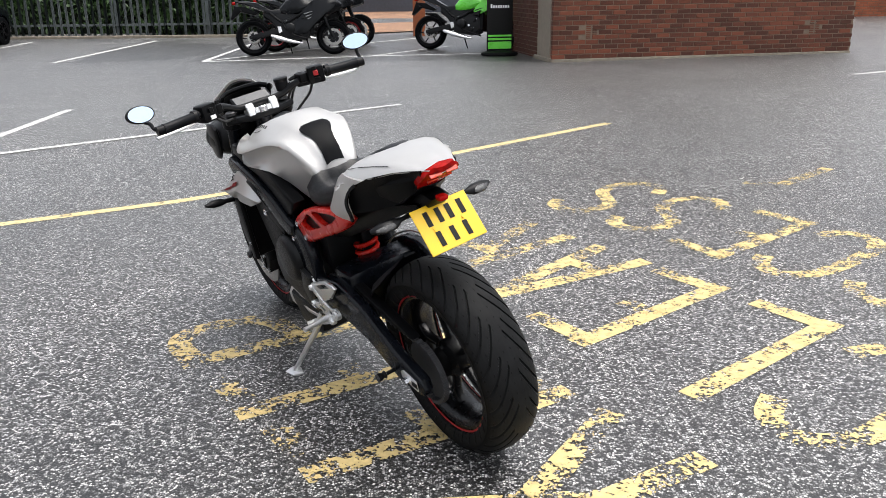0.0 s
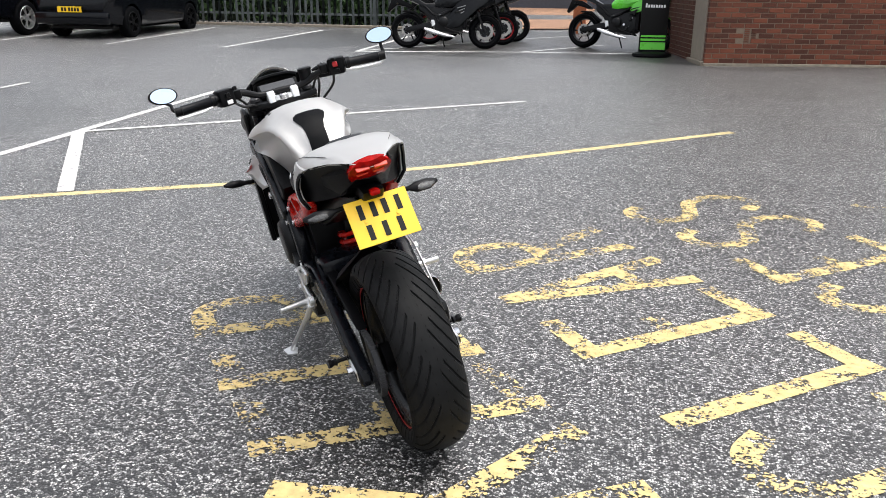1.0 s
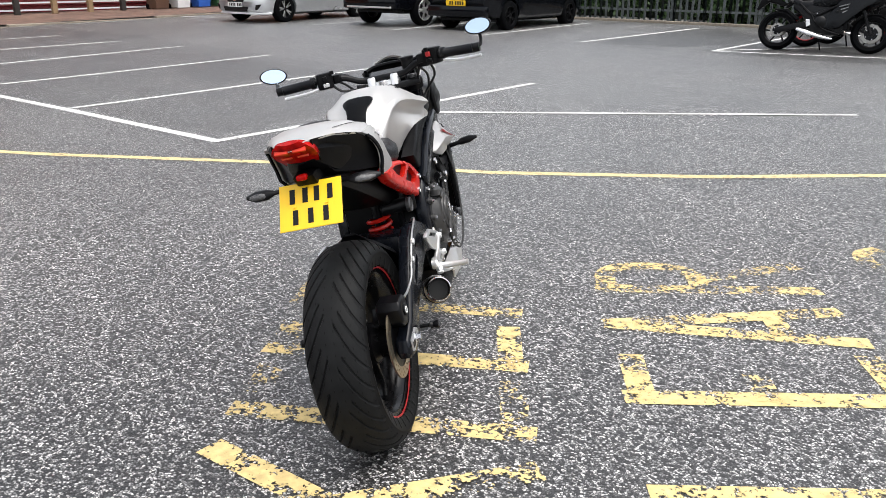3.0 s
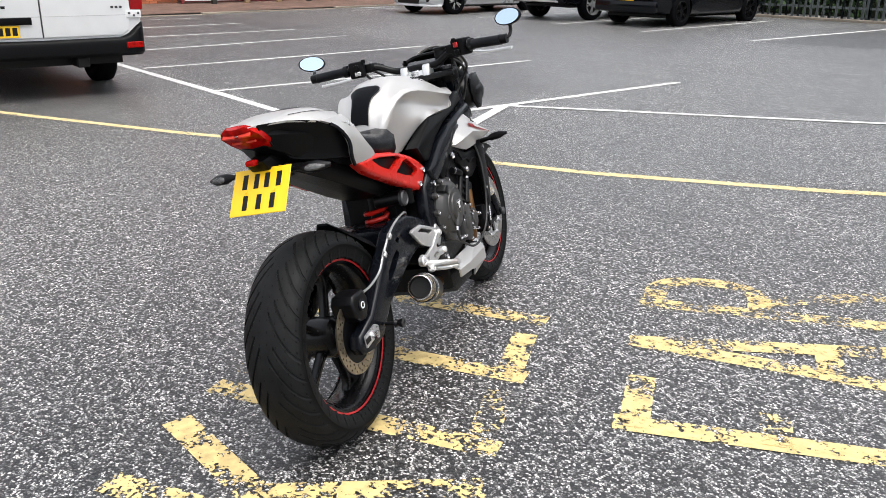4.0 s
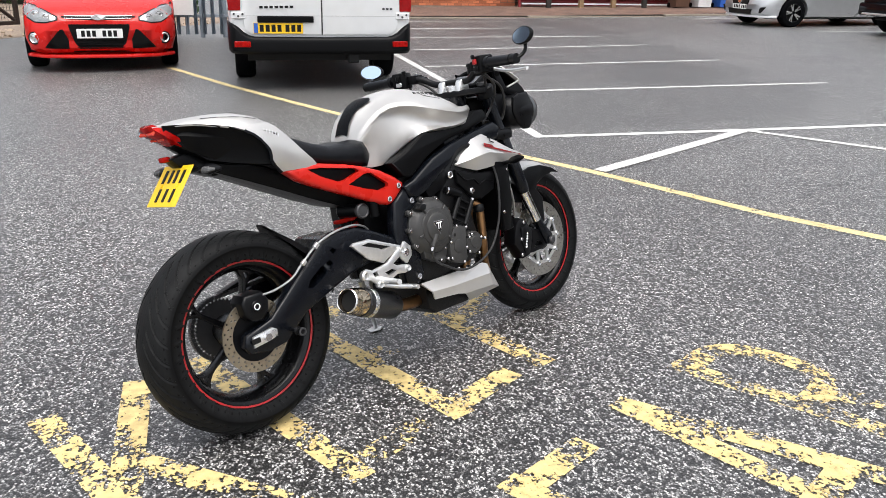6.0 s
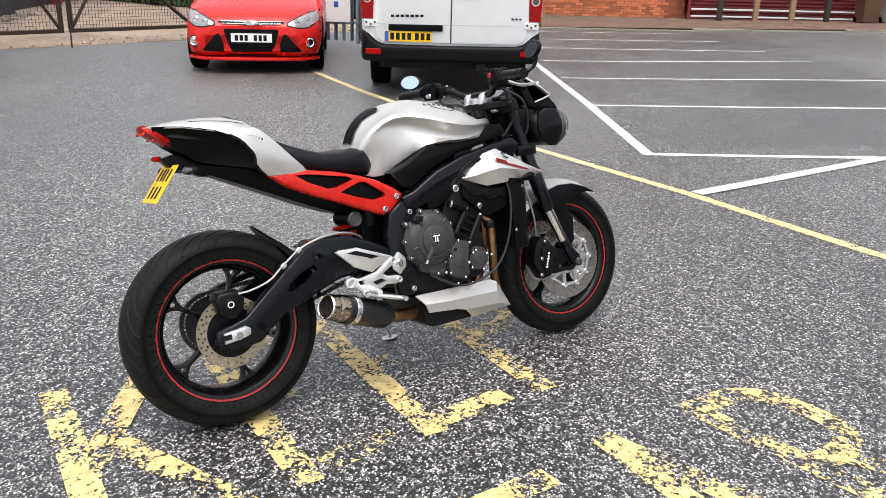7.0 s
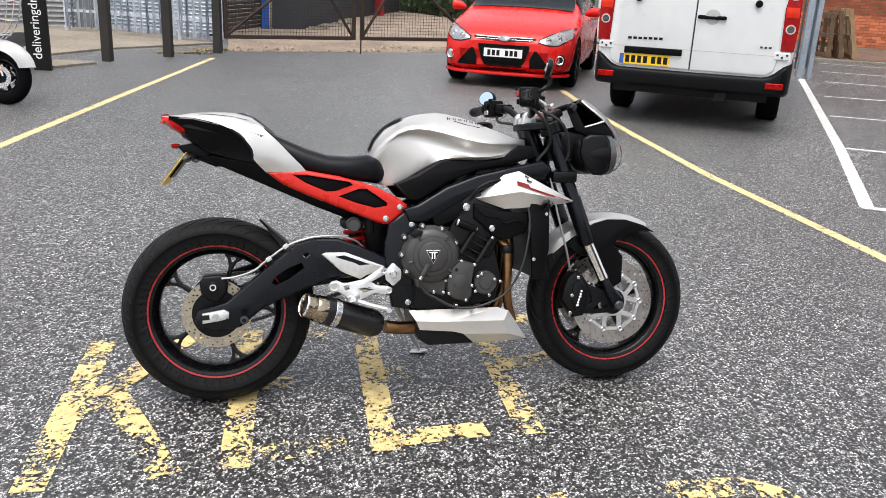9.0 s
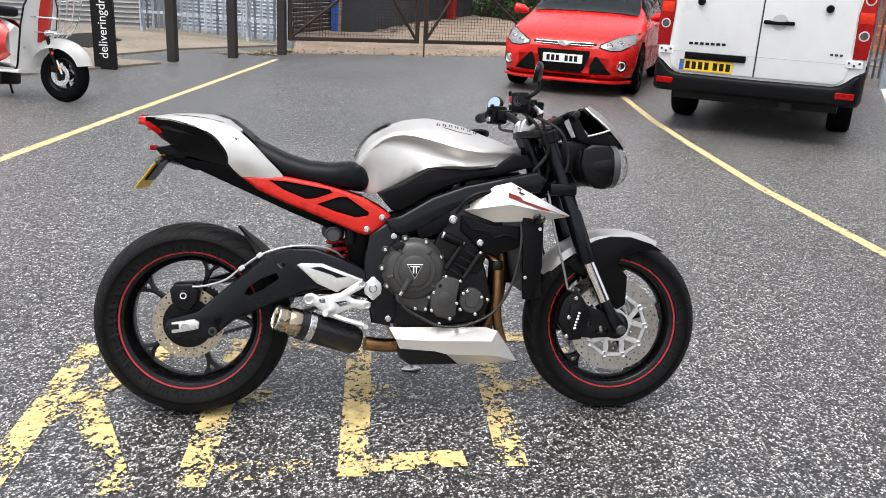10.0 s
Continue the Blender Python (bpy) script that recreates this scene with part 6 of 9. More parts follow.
    P("flyscreen", bm_, SILVER, "silver flyscreen cowl", 40)
    low = [[(x - 0.007, y * 0.985, z - 0.007) for x, y, z in r] for r in scr]
    low = [[(x - 0.016, y, z - 0.004) for x, y, z in low[0]]] + low
    bm_ = loft(B(), low)
    bmesh.ops.solidify(bm_, geom=list(bm_.faces), thickness=0.004)
    P("flyscreen_lining", bm_, PLASTIC, "black flyscreen lining", 40)
    P("screen_band", tube(B(), smooth_path([(1.205, -0.108, 0.972), (1.232, -0.070, 0.990), (1.240, 0, 0.995), (1.232, 0.070, 0.990), (1.205, 0.108, 0.972)]), 0.009, 8, True, 1.3), PLASTIC, "black rear edge of the flyscreen", 40)
    for s in (-1, 1):
        P("screen_side", prism(B(), [(1.188, 0.992), (1.222, 0.985), (1.258, 0.920), (1.322, 0.934), (1.352, 0.912), (1.372, 0.880), (1.28, 0.884), (1.226, 0.905)], s * 0.088, s * 0.101, "y", None, 0.004), PLASTIC, "black flyscreen side", 40)
    for s in (-1, 1):
        P("screen_trim", tube(B(), smooth_path([(1.258, s * 0.104, 0.917), (1.295, s * 0.105, 0.927), (1.322, s * 0.105, 0.936), (1.327, s * 0.105, 0.942), (1.300, s * 0.097, 0.967), (1.280, s * 0.081, 0.987), (1.263, s * 0.056, 1.010)]), 0.0034, 8), SILVER, "silver edge of the flyscreen", 40)
    P("lamp_bracket", box(B(), 1.17, 1.27, -0.10, 0.10, 0.80, 0.90, None, 0.02, 2), PLASTIC, "", 40)
    for s in (-1, 1):
        hp = pose(1.300, s * 0.082, 0.822, 0, 0, -90) @ Matrix.Diagonal((1.0, 1.0, 0.90, 1.0))
        hl = P("headlamp", lathe(B(), [(0.030, -0.085), (0.060, -0.066), (0.073, -0.035), (0.076, 0.0), (0.077, 0.038), (0.074, 0.044)], 36, hp), BLACK, "black round headlamp bowl", 40)
        P("headlamp_reflector", lathe(B(), [(0.066, 0.050), (0.050, 0.030), (0.030, 0.016), (0.001, 0.010)], 36, hp), CHROME, "bright lamp reflector", 60, hl)
        P("lamp_projector", lathe(B(), [(0.024, 0.014), (0.026, 0.048), (0.020, 0.056), (0.001, 0.060)], 24, hp), DARK_GREY, "", 40, hl)
        P("headlamp_rim", lathe(B(), [(0.076, 0.034), (0.0785, 0.036), (0.0770, 0.054), (0.072, 0.058), (0.069, 0.050)], 36, hp, True), RIM_GREY, "dark grey headlamp rim", 40, hl)
        P("headlamp_lens", lathe(B(), [(0.070, 0.054), (0.067, 0.070), (0.055, 0.084), (0.032, 0.094), (0.001, 0.098), (0.001, 0.096), (0.031, 0.092), (0.054, 0.082), (0.0655, 0.068), (0.0685, 0.054)], 36, hp, True), LAMP_GLASS, "clear headlamp lens", 40, hl)
        P("lamp_shell", prism(B(), [(1.232, 0.876), (1.262, 0.892), (1.318, 0.890), (1.334, 0.868), (1.338, 0.815), (1.330, 0.768), (1.308, 0.750), (1.276, 0.752), (1.244, 0.778), (1.226, 0.825)], s * 0.135, s * 0.154, "y", None, 0.012, 2), BLACK, "black headlamp side", 45)
    # front mudguard
    mud = []
    for k in range(15):
        a = math.radians(146 - 6.1 * k)
        w = 0.064 * min(1.0, 0.55 + k / 5, 0.35 + (14 - k) / 5)
        mud.append([(1.388 + (0.318 - dz) * math.cos(a), y, 0.297 + (0.318 - dz) * math.sin(a)) for y, dz in ((-w, 0.040), (-w * 0.92, 0.016), (-w * 0.5, 0.002), (0, 0), (w * 0.5, 0.002), (w * 0.92, 0.016), (w, 0.040), (w * 0.85, 0.020), (0, 0.007), (-w * 0.85, 0.020))])
    P("front_mudguard", loft(B(), mud, True), SILVER, "silver front mudguard", 50)
    for s in (-1, 1):
        P("mudguard_stay", prism(B(), [(1.215, 0.50), (1.255, 0.548), (1.31, 0.580), (1.36, 0.594), (1.43, 0.593), (1.50, 0.572), (1.545, 0.545), (1.50, 0.553), (1.44, 0.540), (1.402, 0.524), (1.388, 0.500), (1.422, 0.462), (1.420, 0.368), (1.392, 0.350), (1.34, 0.39), (1.30, 0.46), (1.25, 0.47)], s * 0.068, s * 0.082, "y", None, 0.005), PLASTIC, "black mudguard side", 45)
    return bike


motorcycle()

# ---- vehicles ----
def sweep_row(x, half):
    """A closed row across a body from its right-hand half outline, bottom to top."""
    return [(x, -y, z) for y, z in half] + [(x, y, z) for y, z in half[::-1]]


def car_wheel(parent, x, y, r, width, style):
    """Wheel with its outer face towards the sign of y."""
    s = 1 if y > 0 else -1
    w = new("wheel")
    w.parent = parent
    w.matrix_basis = pose(x, y, r, 0, 0, 0 if s > 0 else 180)
    h = width / 2
    part("tyre", lathe(B(), [(r * 0.64, -h * 0.9), (r * 0.90, -h), (r * 0.97, -h * 0.86), (r, -h * 0.6), (r, h * 0.6), (r * 0.97, h * 0.86), (r * 0.90, h), (r * 0.66, h * 0.94), (r * 0.64, h * 0.5)], 40, None, True), RUBBER, w, "", 50)
    mat = {"alloy": ALLOY, "black": BLACK, "steel": DARK_GREY, "two-tone": BLACK}[style]
    bright = ALLOY if style == "two-tone" else mat
    part("rim", lathe(B(), [(r * 0.68, h * 0.90), (r * 0.66, h * 0.97), (r * 0.62, h * 0.93), (r * 0.60, h * 0.3), (r * 0.60, -h * 0.8), (r * 0.66, -h * 0.8)], 40, None, True), mat, w, "", 40)
    part("wheel_back", lathe(B(), [(r * 0.60, h * 0.02), (r * 0.60, h * 0.10)], 24), CHARACTER, w)
    for k in range(5):
        a = 2 * math.pi * k / 5
        for d in (-0.16, 0.16):
            bm = tube(B(), [(r * 0.12 * math.cos(a), h * 0.72, r * 0.12 * math.sin(a)), (r * 0.62 * math.cos(a + d), h * 0.86, r * 0.62 * math.sin(a + d))], [r * 0.075, r * 0.06], 6, True, 0.6)
            part("spoke", bm, bright, w, "", 40)
    part("wheel_hub", lathe(B(), [(r * 0.19, h * 0.4), (r * 0.19, h * 0.80), (r * 0.12, h * 0.88)], 20), mat, w, "", 40)
    return w


def arch_cut(bm, places, r, half):
    cut = B()
    for x, y in places:
        lathe(cut, [(r, -0.32), (r, 0.32)], 32, pose(x, y, half))
    return carve(bm, [cut])


def plate_of(parent, m, mat, w=0.52, h=0.111, groups=((-0.19, 4), (0.12, 3)), blue=False, label=""):
    """A number plate in the plane x = 0 of m, facing +x, its characters as plain bars."""
    p = part("number_plate", box(B(), 0, 0.006, -w / 2, w / 2, -h / 2, h / 2, m, 0.002), mat, parent, label)
    for y0, n in groups:
        for k in range(n):
            y = y0 + 0.062 * k
            part("plate_character", box(B(), 0.0062, 0.0076, y - 0.021, y + 0.021, -0.036, 0.036, m), CHARACTER, p)
    if blue:
        part("plate_band", box(B(), 0.0062, 0.0076, -w / 2 + 0.004, -w / 2 + 0.046, -h / 2 + 0.004, h / 2 - 0.004, m), BLUE, p)
    return p


def hatchback(name, label, m, paint, length=4.36, width=1.80, height=1.47, wheels="alloy", wheel_r=0.325, ride=0.0, group="", fitted=False):
    """A five-door car: x ahead, from the middle of its front on the ground."""
    car = thing(name, label, "car", m, group)
    w = width / 2
    L = length
    st = []
    # place along the body from the nose, half width, sill, shoulder, roof half width, roof height
    for f, kw, z0, zs, yr, zr in ((0.0, 0.66, 0.30, 0.56, 0.50, 0.62), (0.015, 0.80, 0.24, 0.62, 0.60, 0.70), (0.05, 0.93, 0.21, 0.70, 0.66, 0.78), (0.12, 0.985, 0.19, 0.79, 0.70, 0.87), (0.20, 1.0, 0.19, 0.86, 0.72, 0.94), (0.27, 1.0, 0.19, 0.91, 0.74, 0.99), (0.34, 1.0, 0.19, 0.93, 0.72, 1.16), (0.42, 1.0, 0.19, 0.94, 0.66, 1.36), (0.50, 1.0, 0.19, 0.945, 0.64, 1.45), (0.62, 1.0, 0.19, 0.955, 0.64, height), (0.76, 1.0, 0.19, 0.97, 0.63, 1.45), (0.86, 0.99, 0.20, 0.98, 0.60, 1.38), (0.94, 0.96, 0.24, 0.97, 0.57, 1.16), (0.985, 0.90, 0.30, 0.90, 0.60, 0.97), (1.0, 0.80, 0.36, 0.70, 0.55, 0.76)):
        x, k = -f * L, kw * w
        z0, zs, zr = z0 + ride, zs + ride, zr + ride
        yr = min(yr * w / 0.9, k * 0.92)
        st.append((x, [(0.02, z0), (k * 0.80, z0), (k * 0.95, z0 + 0.05), (k, z0 + 0.20), (k * 0.995, zs - 0.18), (k * 0.985, zs - 0.06), (k * 0.93, zs), (k * 0.93 * 0.55 + yr * 0.45, zs + (zr - zs) * 0.45), (yr, zr - 0.06 * min(1, (zr - zs) * 4)), (yr * 0.7, zr - 0.008), (0.02, zr)]))
    body = loft(B(), [sweep_row(x, h) for x, h in st], True)
    fx, rx = -0.19 * L, -0.81 * L
    body = arch_cut(body, [(fx, w - 0.05), (fx, -w + 0.05), (rx, w - 0.05), (rx, -w + 0.05)], wheel_r + 0.045, wheel_r)
    part("body", body, paint, car, "", 32)
    part("underbody", box(B(), -0.93 * L, -0.07 * L, -w * 0.80, w * 0.80, 0.18 + ride, 0.40 + ride, None, 0.02), CHARACTER, car)
    for x in (fx, rx):
        for s in (-1, 1):
            car_wheel(car, x, s * (w - 0.11), wheel_r, 0.215, wheels)

    def half_at(x):
        for (xa, ha), (xb, hb) in zip(st, st[1:]):
            if xb <= x <= xa:
                t = (xa - x) / (xa - xb)
                return [(p[0] + (q[0] - p[0]) * t, p[1] + (q[1] - p[1]) * t) for p, q in zip(ha, hb)]
        return st[-1][1]

    def between(p, q, t):
        return (p[0] + (q[0] - p[0]) * t, p[1] + (q[1] - p[1]) * t)
    for s in (-1, 1):
        for f0, f1 in ((0.355, 0.55), (0.565, 0.745), (0.76, 0.87)):
            rows = []
            for f in np.linspace(f0, f1, 7):
                h = half_at(-f * L)
                lo, mid, hi = between(h[6], h[7], 0.12), h[7], between(h[7], h[8], 0.88)
                rows.append([(-f * L, s * (y + 0.006), z) for y, z in (lo, mid, hi)])
            bm = loft(B(), rows)
            bmesh.ops.solidify(bm, geom=list(bm.faces), thickness=0.004)
            part("side_window", bm, CAR_GLASS, car, "", 40)
        part("mirror", tube(B(), [(-0.335 * L, s * (w - 0.02), 0.98 + ride), (-0.335 * L, s * (w + 0.06), 1.0 + ride), (-0.335 * L, s * (w + 0.17), 1.01 + ride), (-0.335 * L, s * (w + 0.19), 1.01 + ride)], [0.03, 0.065, 0.075, 0.04], 12, True, 1.0), paint, car, "", 50)
        for f in (0.375, 0.56, 0.75):
            h = half_at(-f * L)
            part("door_gap", tube(B(), [(-f * L, s * (h[2][0] + 0.001), h[2][1] + 0.03), (-f * L - 0.01, s * (h[4][0] + 0.001), h[4][1]), (-f * L - 0.03, s * (h[6][0] + 0.001), h[6][1])], 0.004, 5), CHARACTER, car)
        for f in (0.53, 0.72):
            part("door_handle", box(B(), -f * L - 0.09, -f * L + 0.09, s * (w - 0.012) - 0.014, s * (w - 0.012) + 0.014, 0.835 + ride, 0.86 + ride, None, 0.006), paint, car)
    for f0, f1, name_ in ((0.285, 0.425, "windscreen"), (0.875, 0.965, "rear_window")):
        rows = []
        for f in np.linspace(f0, f1, 6):
            h = half_at(-f * L)
            line = [between(h[7], h[8], 0.94), h[8], between(h[8], h[9], 0.5), h[9], between(h[9], h[10], 0.5), h[10]]
            across = [(-y, z) for y, z in line] + [(y, z) for y, z in line[-2::-1]]
            rows.append([(-f * L + (0.010 if f0 < 0.5 else -0.010), y, z + 0.010) for y, z in across])
        bm = loft(B(), rows)
        bmesh.ops.solidify(bm, geom=list(bm.faces), thickness=0.004)
        part(name_, bm, CAR_GLASS, car, "", 40)

    def nose(y, z):
        """Where the front of the body lies at this height and distance from its middle."""
        for k in range(0, 700):
            h = half_at(-0.001 * k)
            ys, zs = [p[0] for p in h], [p[1] for p in h]
            if zs[0] <= z <= float(np.interp(abs(y), ys[5:][::-1], zs[5:][::-1])) and abs(y) <= float(np.interp(z, zs, ys)):
                return -0.001 * k
        return -0.7

    def skin(name_, y0, y1, low, high, mat, label_="", off=0.008, n=11, parent=None, smooth=50):
        """A panel laid over the nose between two heights that vary across it."""
        rows = []
        for y in np.linspace(y0, y1, n):
            a, b_ = low(y), high(y)
            rows.append([(nose(y, z) + off, y, z) for z in np.linspace(a, max(b_, a + 0.002), 7)])
        bm = loft(B(), rows)
        bmesh.ops.solidify(bm, geom=list(bm.faces), thickness=0.014)
        return part(name_, bm, mat, parent or car, label_, smooth)
    if fitted:
        return car, nose, skin
    return car


def red_car():
    m = pose(-8.60, 0.30, 0, 0, 0, 7)
    car, nose, skin = hatchback("hatchback_car", "bright red hatchback parked nose towards the car park", m, RED_PAINT, 4.36, 1.82, 1.48, "black", 0.325, fitted=True)

    def lerp(*pts):
        return lambda y: float(np.interp(abs(y), [p[0] for p in pts], [p[1] for p in pts]))
    skin("lower_grille", -0.345, 0.345, lerp((0, 0.285), (0.27, 0.285), (0.345, 0.54)), lerp((0, 0.575), (0.345, 0.575)), CHARACTER, "black lower grille", 0.010, 15)
    for k in range(9):
        z = 0.305 + 0.028 * k
        part("grille_bar", tube(B(), [(nose(y, z) + 0.014, y, z) for y in np.linspace(-0.27, 0.27, 7)], 0.004, 6), PLASTIC, car)
    skin("upper_grille", -0.42, 0.42, lerp((0, 0.622), (0.30, 0.632), (0.42, 0.655)), lerp((0, 0.672), (0.42, 0.672)), CHARACTER, "slim upper grille", 0.008, 15)
    for z, r in ((0.668, 0.009), (0.640, 0.005)):
        part("grille_chrome", tube(B(), [(nose(y, z) + 0.016, y, z + 0.012 * abs(y)) for y in np.linspace(-0.38, 0.38, 15)], r, 8), CHROME, car, "chrome grille strip", 60)
    part("badge", lathe(B(), [(0.085, 0), (0.085, 0.012), (0.075, 0.018)], 28, pose(nose(0, 0.655) + 0.030, 0, 0.655, 0, 0, -90) @ Matrix.Diagonal((1, 1, 0.42, 1))), CHROME, car, "oval badge", 40)
    for s in (-1, 1):
        skin("side_intake", s * 0.36, s * 0.63, lerp((0.36, 0.285), (0.63, 0.295)), lerp((0.36, 0.40), (0.42, 0.53), (0.46, 0.50), (0.63, 0.31)), CHARACTER, "black triangular intake", 0.010)
        fx = nose(s * 0.74, 0.41)
        fog = part("fog_lamp", lathe(B(), [(0.058, -0.01), (0.060, 0.016), (0.052, 0.022), (0.044, 0.014), (0.001, 0.020)], 24, pose(fx - 0.004, s * 0.74, 0.41, 0, 0, -90 + s * 24)), CHROME, car, "round fog lamp", 40)
        part("fog_ring", lathe(B(), [(0.060, -0.004), (0.076, -0.002), (0.076, 0.012), (0.060, 0.014)], 24, pose(fx - 0.004, s * 0.74, 0.41, 0, 0, -90 + s * 24), True), CHARACTER, fog, "", 40)
        hl = skin("headlamp", s * 0.47, s * 0.86, lerp((0.47, 0.630), (0.60, 0.600), (0.72, 0.605), (0.86, 0.690)), lerp((0.47, 0.655), (0.60, 0.725), (0.72, 0.775), (0.86, 0.800)), CLEAR_LENS, "clear swept-back headlamp", 0.012, 17)
        skin("lamp_bezel", s * 0.455, s * 0.87, lerp((0.455, 0.620), (0.60, 0.586), (0.72, 0.590), (0.87, 0.672)), lerp((0.455, 0.665), (0.60, 0.737), (0.72, 0.787), (0.87, 0.812)), CHARACTER, "", 0.005, 17, hl)
        for y, z, r in ((0.58, 0.665, 0.040), (0.70, 0.690, 0.046)):
            part("lamp_reflector", lathe(B(), [(r, 0), (r, 0.012), (r * 0.8, 0.014), (r * 0.6, 0.004), (r * 0.2, 0.010)], 20, pose(nose(s * y, z) + 0.010, s * y, z, 0, 0, -90 + s * 20)), CHROME, hl, "", 40)
    plate_of(car, pose(0.030, 0.0, 0.468), PLATE_WHITE, 0.52, 0.111, ((-0.19, 3), (0.05, 3)), False, "white front number plate")
    skin("lower_slot", -0.32, 0.32, lerp((0, 0.236), (0.32, 0.240)), lerp((0, 0.256), (0.32, 0.256)), CHARACTER, "", 0.010)
    part("front_lip", prism(B(), [(-0.30, -0.86), (-0.06, -0.66), (0.025, -0.35), (0.035, 0), (0.025, 0.35), (-0.06, 0.66), (-0.30, 0.86), (-0.42, 0.86), (-0.42, -0.86)], 0.175, 0.215, "z", None, 0.012), RED_PAINT, car, "", 40)
    part("wiper", tube(B(), [(-1.27, -0.35, 1.02), (-1.33, 0.45, 1.035)], 0.009, 6), CHARACTER, car)
    return car


red_car()


def van():
    v = thing("panel_van", "white panel van parked with its rear doors shut", "van", pose(-6.90, 2.87, 0, 0, 0, 1.0))
    w = 0.985
    prof = [(0.02, 0.45), (0.86, 0.45), (0.965, 0.52), (w, 0.80), (w, 1.10), (0.972, 1.55), (0.930, 2.10), (0.86, 2.36), (0.74, 2.42), (0.02, 2.45)]
    rows = []
    for x, k in ((0.0, 0.94), (-0.03, 0.975), (-0.10, 0.995), (-0.3, 1.0), (-4.6, 1.0), (-5.0, 0.98)):
        rows.append(sweep_row(x, [(y * k, z) for y, z in prof]))
    for x, k, top in ((-5.25, 0.97, 1.75), (-5.7, 0.93, 1.15), (-5.95, 0.80, 0.95)):
        rows.append(sweep_row(x, [(y * k, min(z, top - 0.03 * i / 9 if z > top else z)) for i, (y, z) in enumerate(prof)]))
    body = arch_cut(loft(B(), rows, True), [(-1.24, 0.9), (-1.24, -0.9), (-4.9, 0.9), (-4.9, -0.9)], 0.40, 0.345)
    part("body", body, WHITE_PAINT, v, "", 28)
    part("underbody", box(B(), -5.6, -0.25, -0.80, 0.80, 0.30, 0.55), CHARACTER, v)
    part("rear_axle", tube(B(), [(-1.24, -0.75, 0.33), (-1.24, 0.75, 0.33)], 0.06, 10), CHARACTER, v)
    for x in (-1.24, -4.9):
        for s in (-1, 1):
            car_wheel(v, x, s * 0.83, 0.345, 0.235, "steel")
    # rear doors
    for s in (-1, 1):
        y0, y1 = (0.006, 0.835)
        d = prism(B(), [(s * y0, 0.60), (s * (y1 - 0.09), 0.60), (s * (y1 - 0.02), 0.66), (s * y1, 0.78), (s * 0.82, 1.60), (s * 0.76, 2.28), (s * y0, 2.30)], -0.03, 0.022, "x", None, 0.010, 2)
        door = part("rear_door", d, WHITE_PAINT, v, "white rear door", 40)
        part("door_groove", box(B(), 0.020, 0.0235, s * 0.012, s * 0.80, 0.794, 0.799), HANDLE_GREY, door)
        part("door_stop", lathe(B(), [(0.036, 0.0), (0.036, 0.03), (0.028, 0.04), (0.001, 0.042)], 20, pose(0.022, s * 0.585, 1.285, 0, 0, -90)), PLASTIC, door, "round black door stop", 40)
        part("rear_window", prism(B(), [(s * 0.10, 1.50), (s * 0.70, 1.50), (s * 0.67, 2.08), (s * 0.10, 2.08)], 0.018, 0.027, "x", None, 0.005), CAR_GLASS, door)
        hinge = part("hinge", box(B(), -0.015, 0.030, s * 0.875 - 0.075, s * 0.875 + 0.075, 0.765, 0.835, None, 0.006), WHITE_PAINT, v, "white door hinge")
        for k in (-0.045, 0.0, 0.045):
            part("hinge_bolt", lathe(B(), [(0.012, 0), (0.012, 0.008), (0.006, 0.01)], 8, pose(0.030, s * 0.875 + k, 0.80 + (0.012 if k else -0.01), 0, 0, -90)), DARK_GREY, hinge)
        lamp = prism(B(), [(s * 0.850, 0.845), (s * 0.975, 0.845), (s * 0.985, 1.10), (s * 0.965, 1.60), (s * 0.885, 1.64), (s * 0.835, 1.25)], -0.10, 0.018, "x", None, 0.014, 2)
        lp = part("tail_lamp", lamp, VAN_LENS, v, "tall red tail lamp", 40)
        part("brake_band", prism(B(), [(s * 0.850, 1.17), (s * 0.972, 1.17), (s * 0.966, 1.27), (s * 0.845, 1.27)], 0.012, 0.0215, "x", None, 0.004), BAND_LENS, lp, "orange red lamp band", 40)
        for z in (1.06, 1.38):
            rim = part("lamp_rim", lathe(B(), [(0.034, 0.002), (0.036, 0.009), (0.044, 0.009), (0.047, 0.002)], 28, pose(0.016, s * 0.912, z, 0, 0, -90)), ROUND_LENS, lp, "pale lamp ring", 40)
            part("lamp_round", lathe(B(), [(0.034, 0.002), (0.033, 0.006), (0.022, 0.008), (0.018, 0.003), (0.001, 0.006)], 24, pose(0.016, s * 0.912, z, 0, 0, -90)), SMOKE_LENS if z < 1.2 else VAN_LENS, rim, "round lamp glass", 40)
    part("door_seam", box(B(), 0.0, 0.018, -0.005, 0.005, 0.60, 2.30), DARK_GREY, v)
    part("grip_strip", box(B(), 0.020, 0.050, -0.68, -0.09, 0.728, 0.795, None, 0.008, 2), PLASTIC, v, "black number plate grip strip", 40)
    hd = part("door_handle", prism(B(), [(0.018, 1.118), (0.022, 1.146), (0.040, 1.152), (0.085, 1.150), (0.110, 1.143), (0.200, 1.143), (0.225, 1.150), (0.285, 1.150), (0.300, 1.144), (0.302, 1.120), (0.285, 1.113), (0.040, 1.112)], 0.024, 0.055, "x", None, 0.008), PLASTIC, v, "black door handle", 40)
    part("handle_recess", lathe(B(), [(0.075, 0), (0.075, 0.004)], 24, pose(0.020, 0.165, 1.135, 0, 0, -90)), HANDLE_GREY, v)
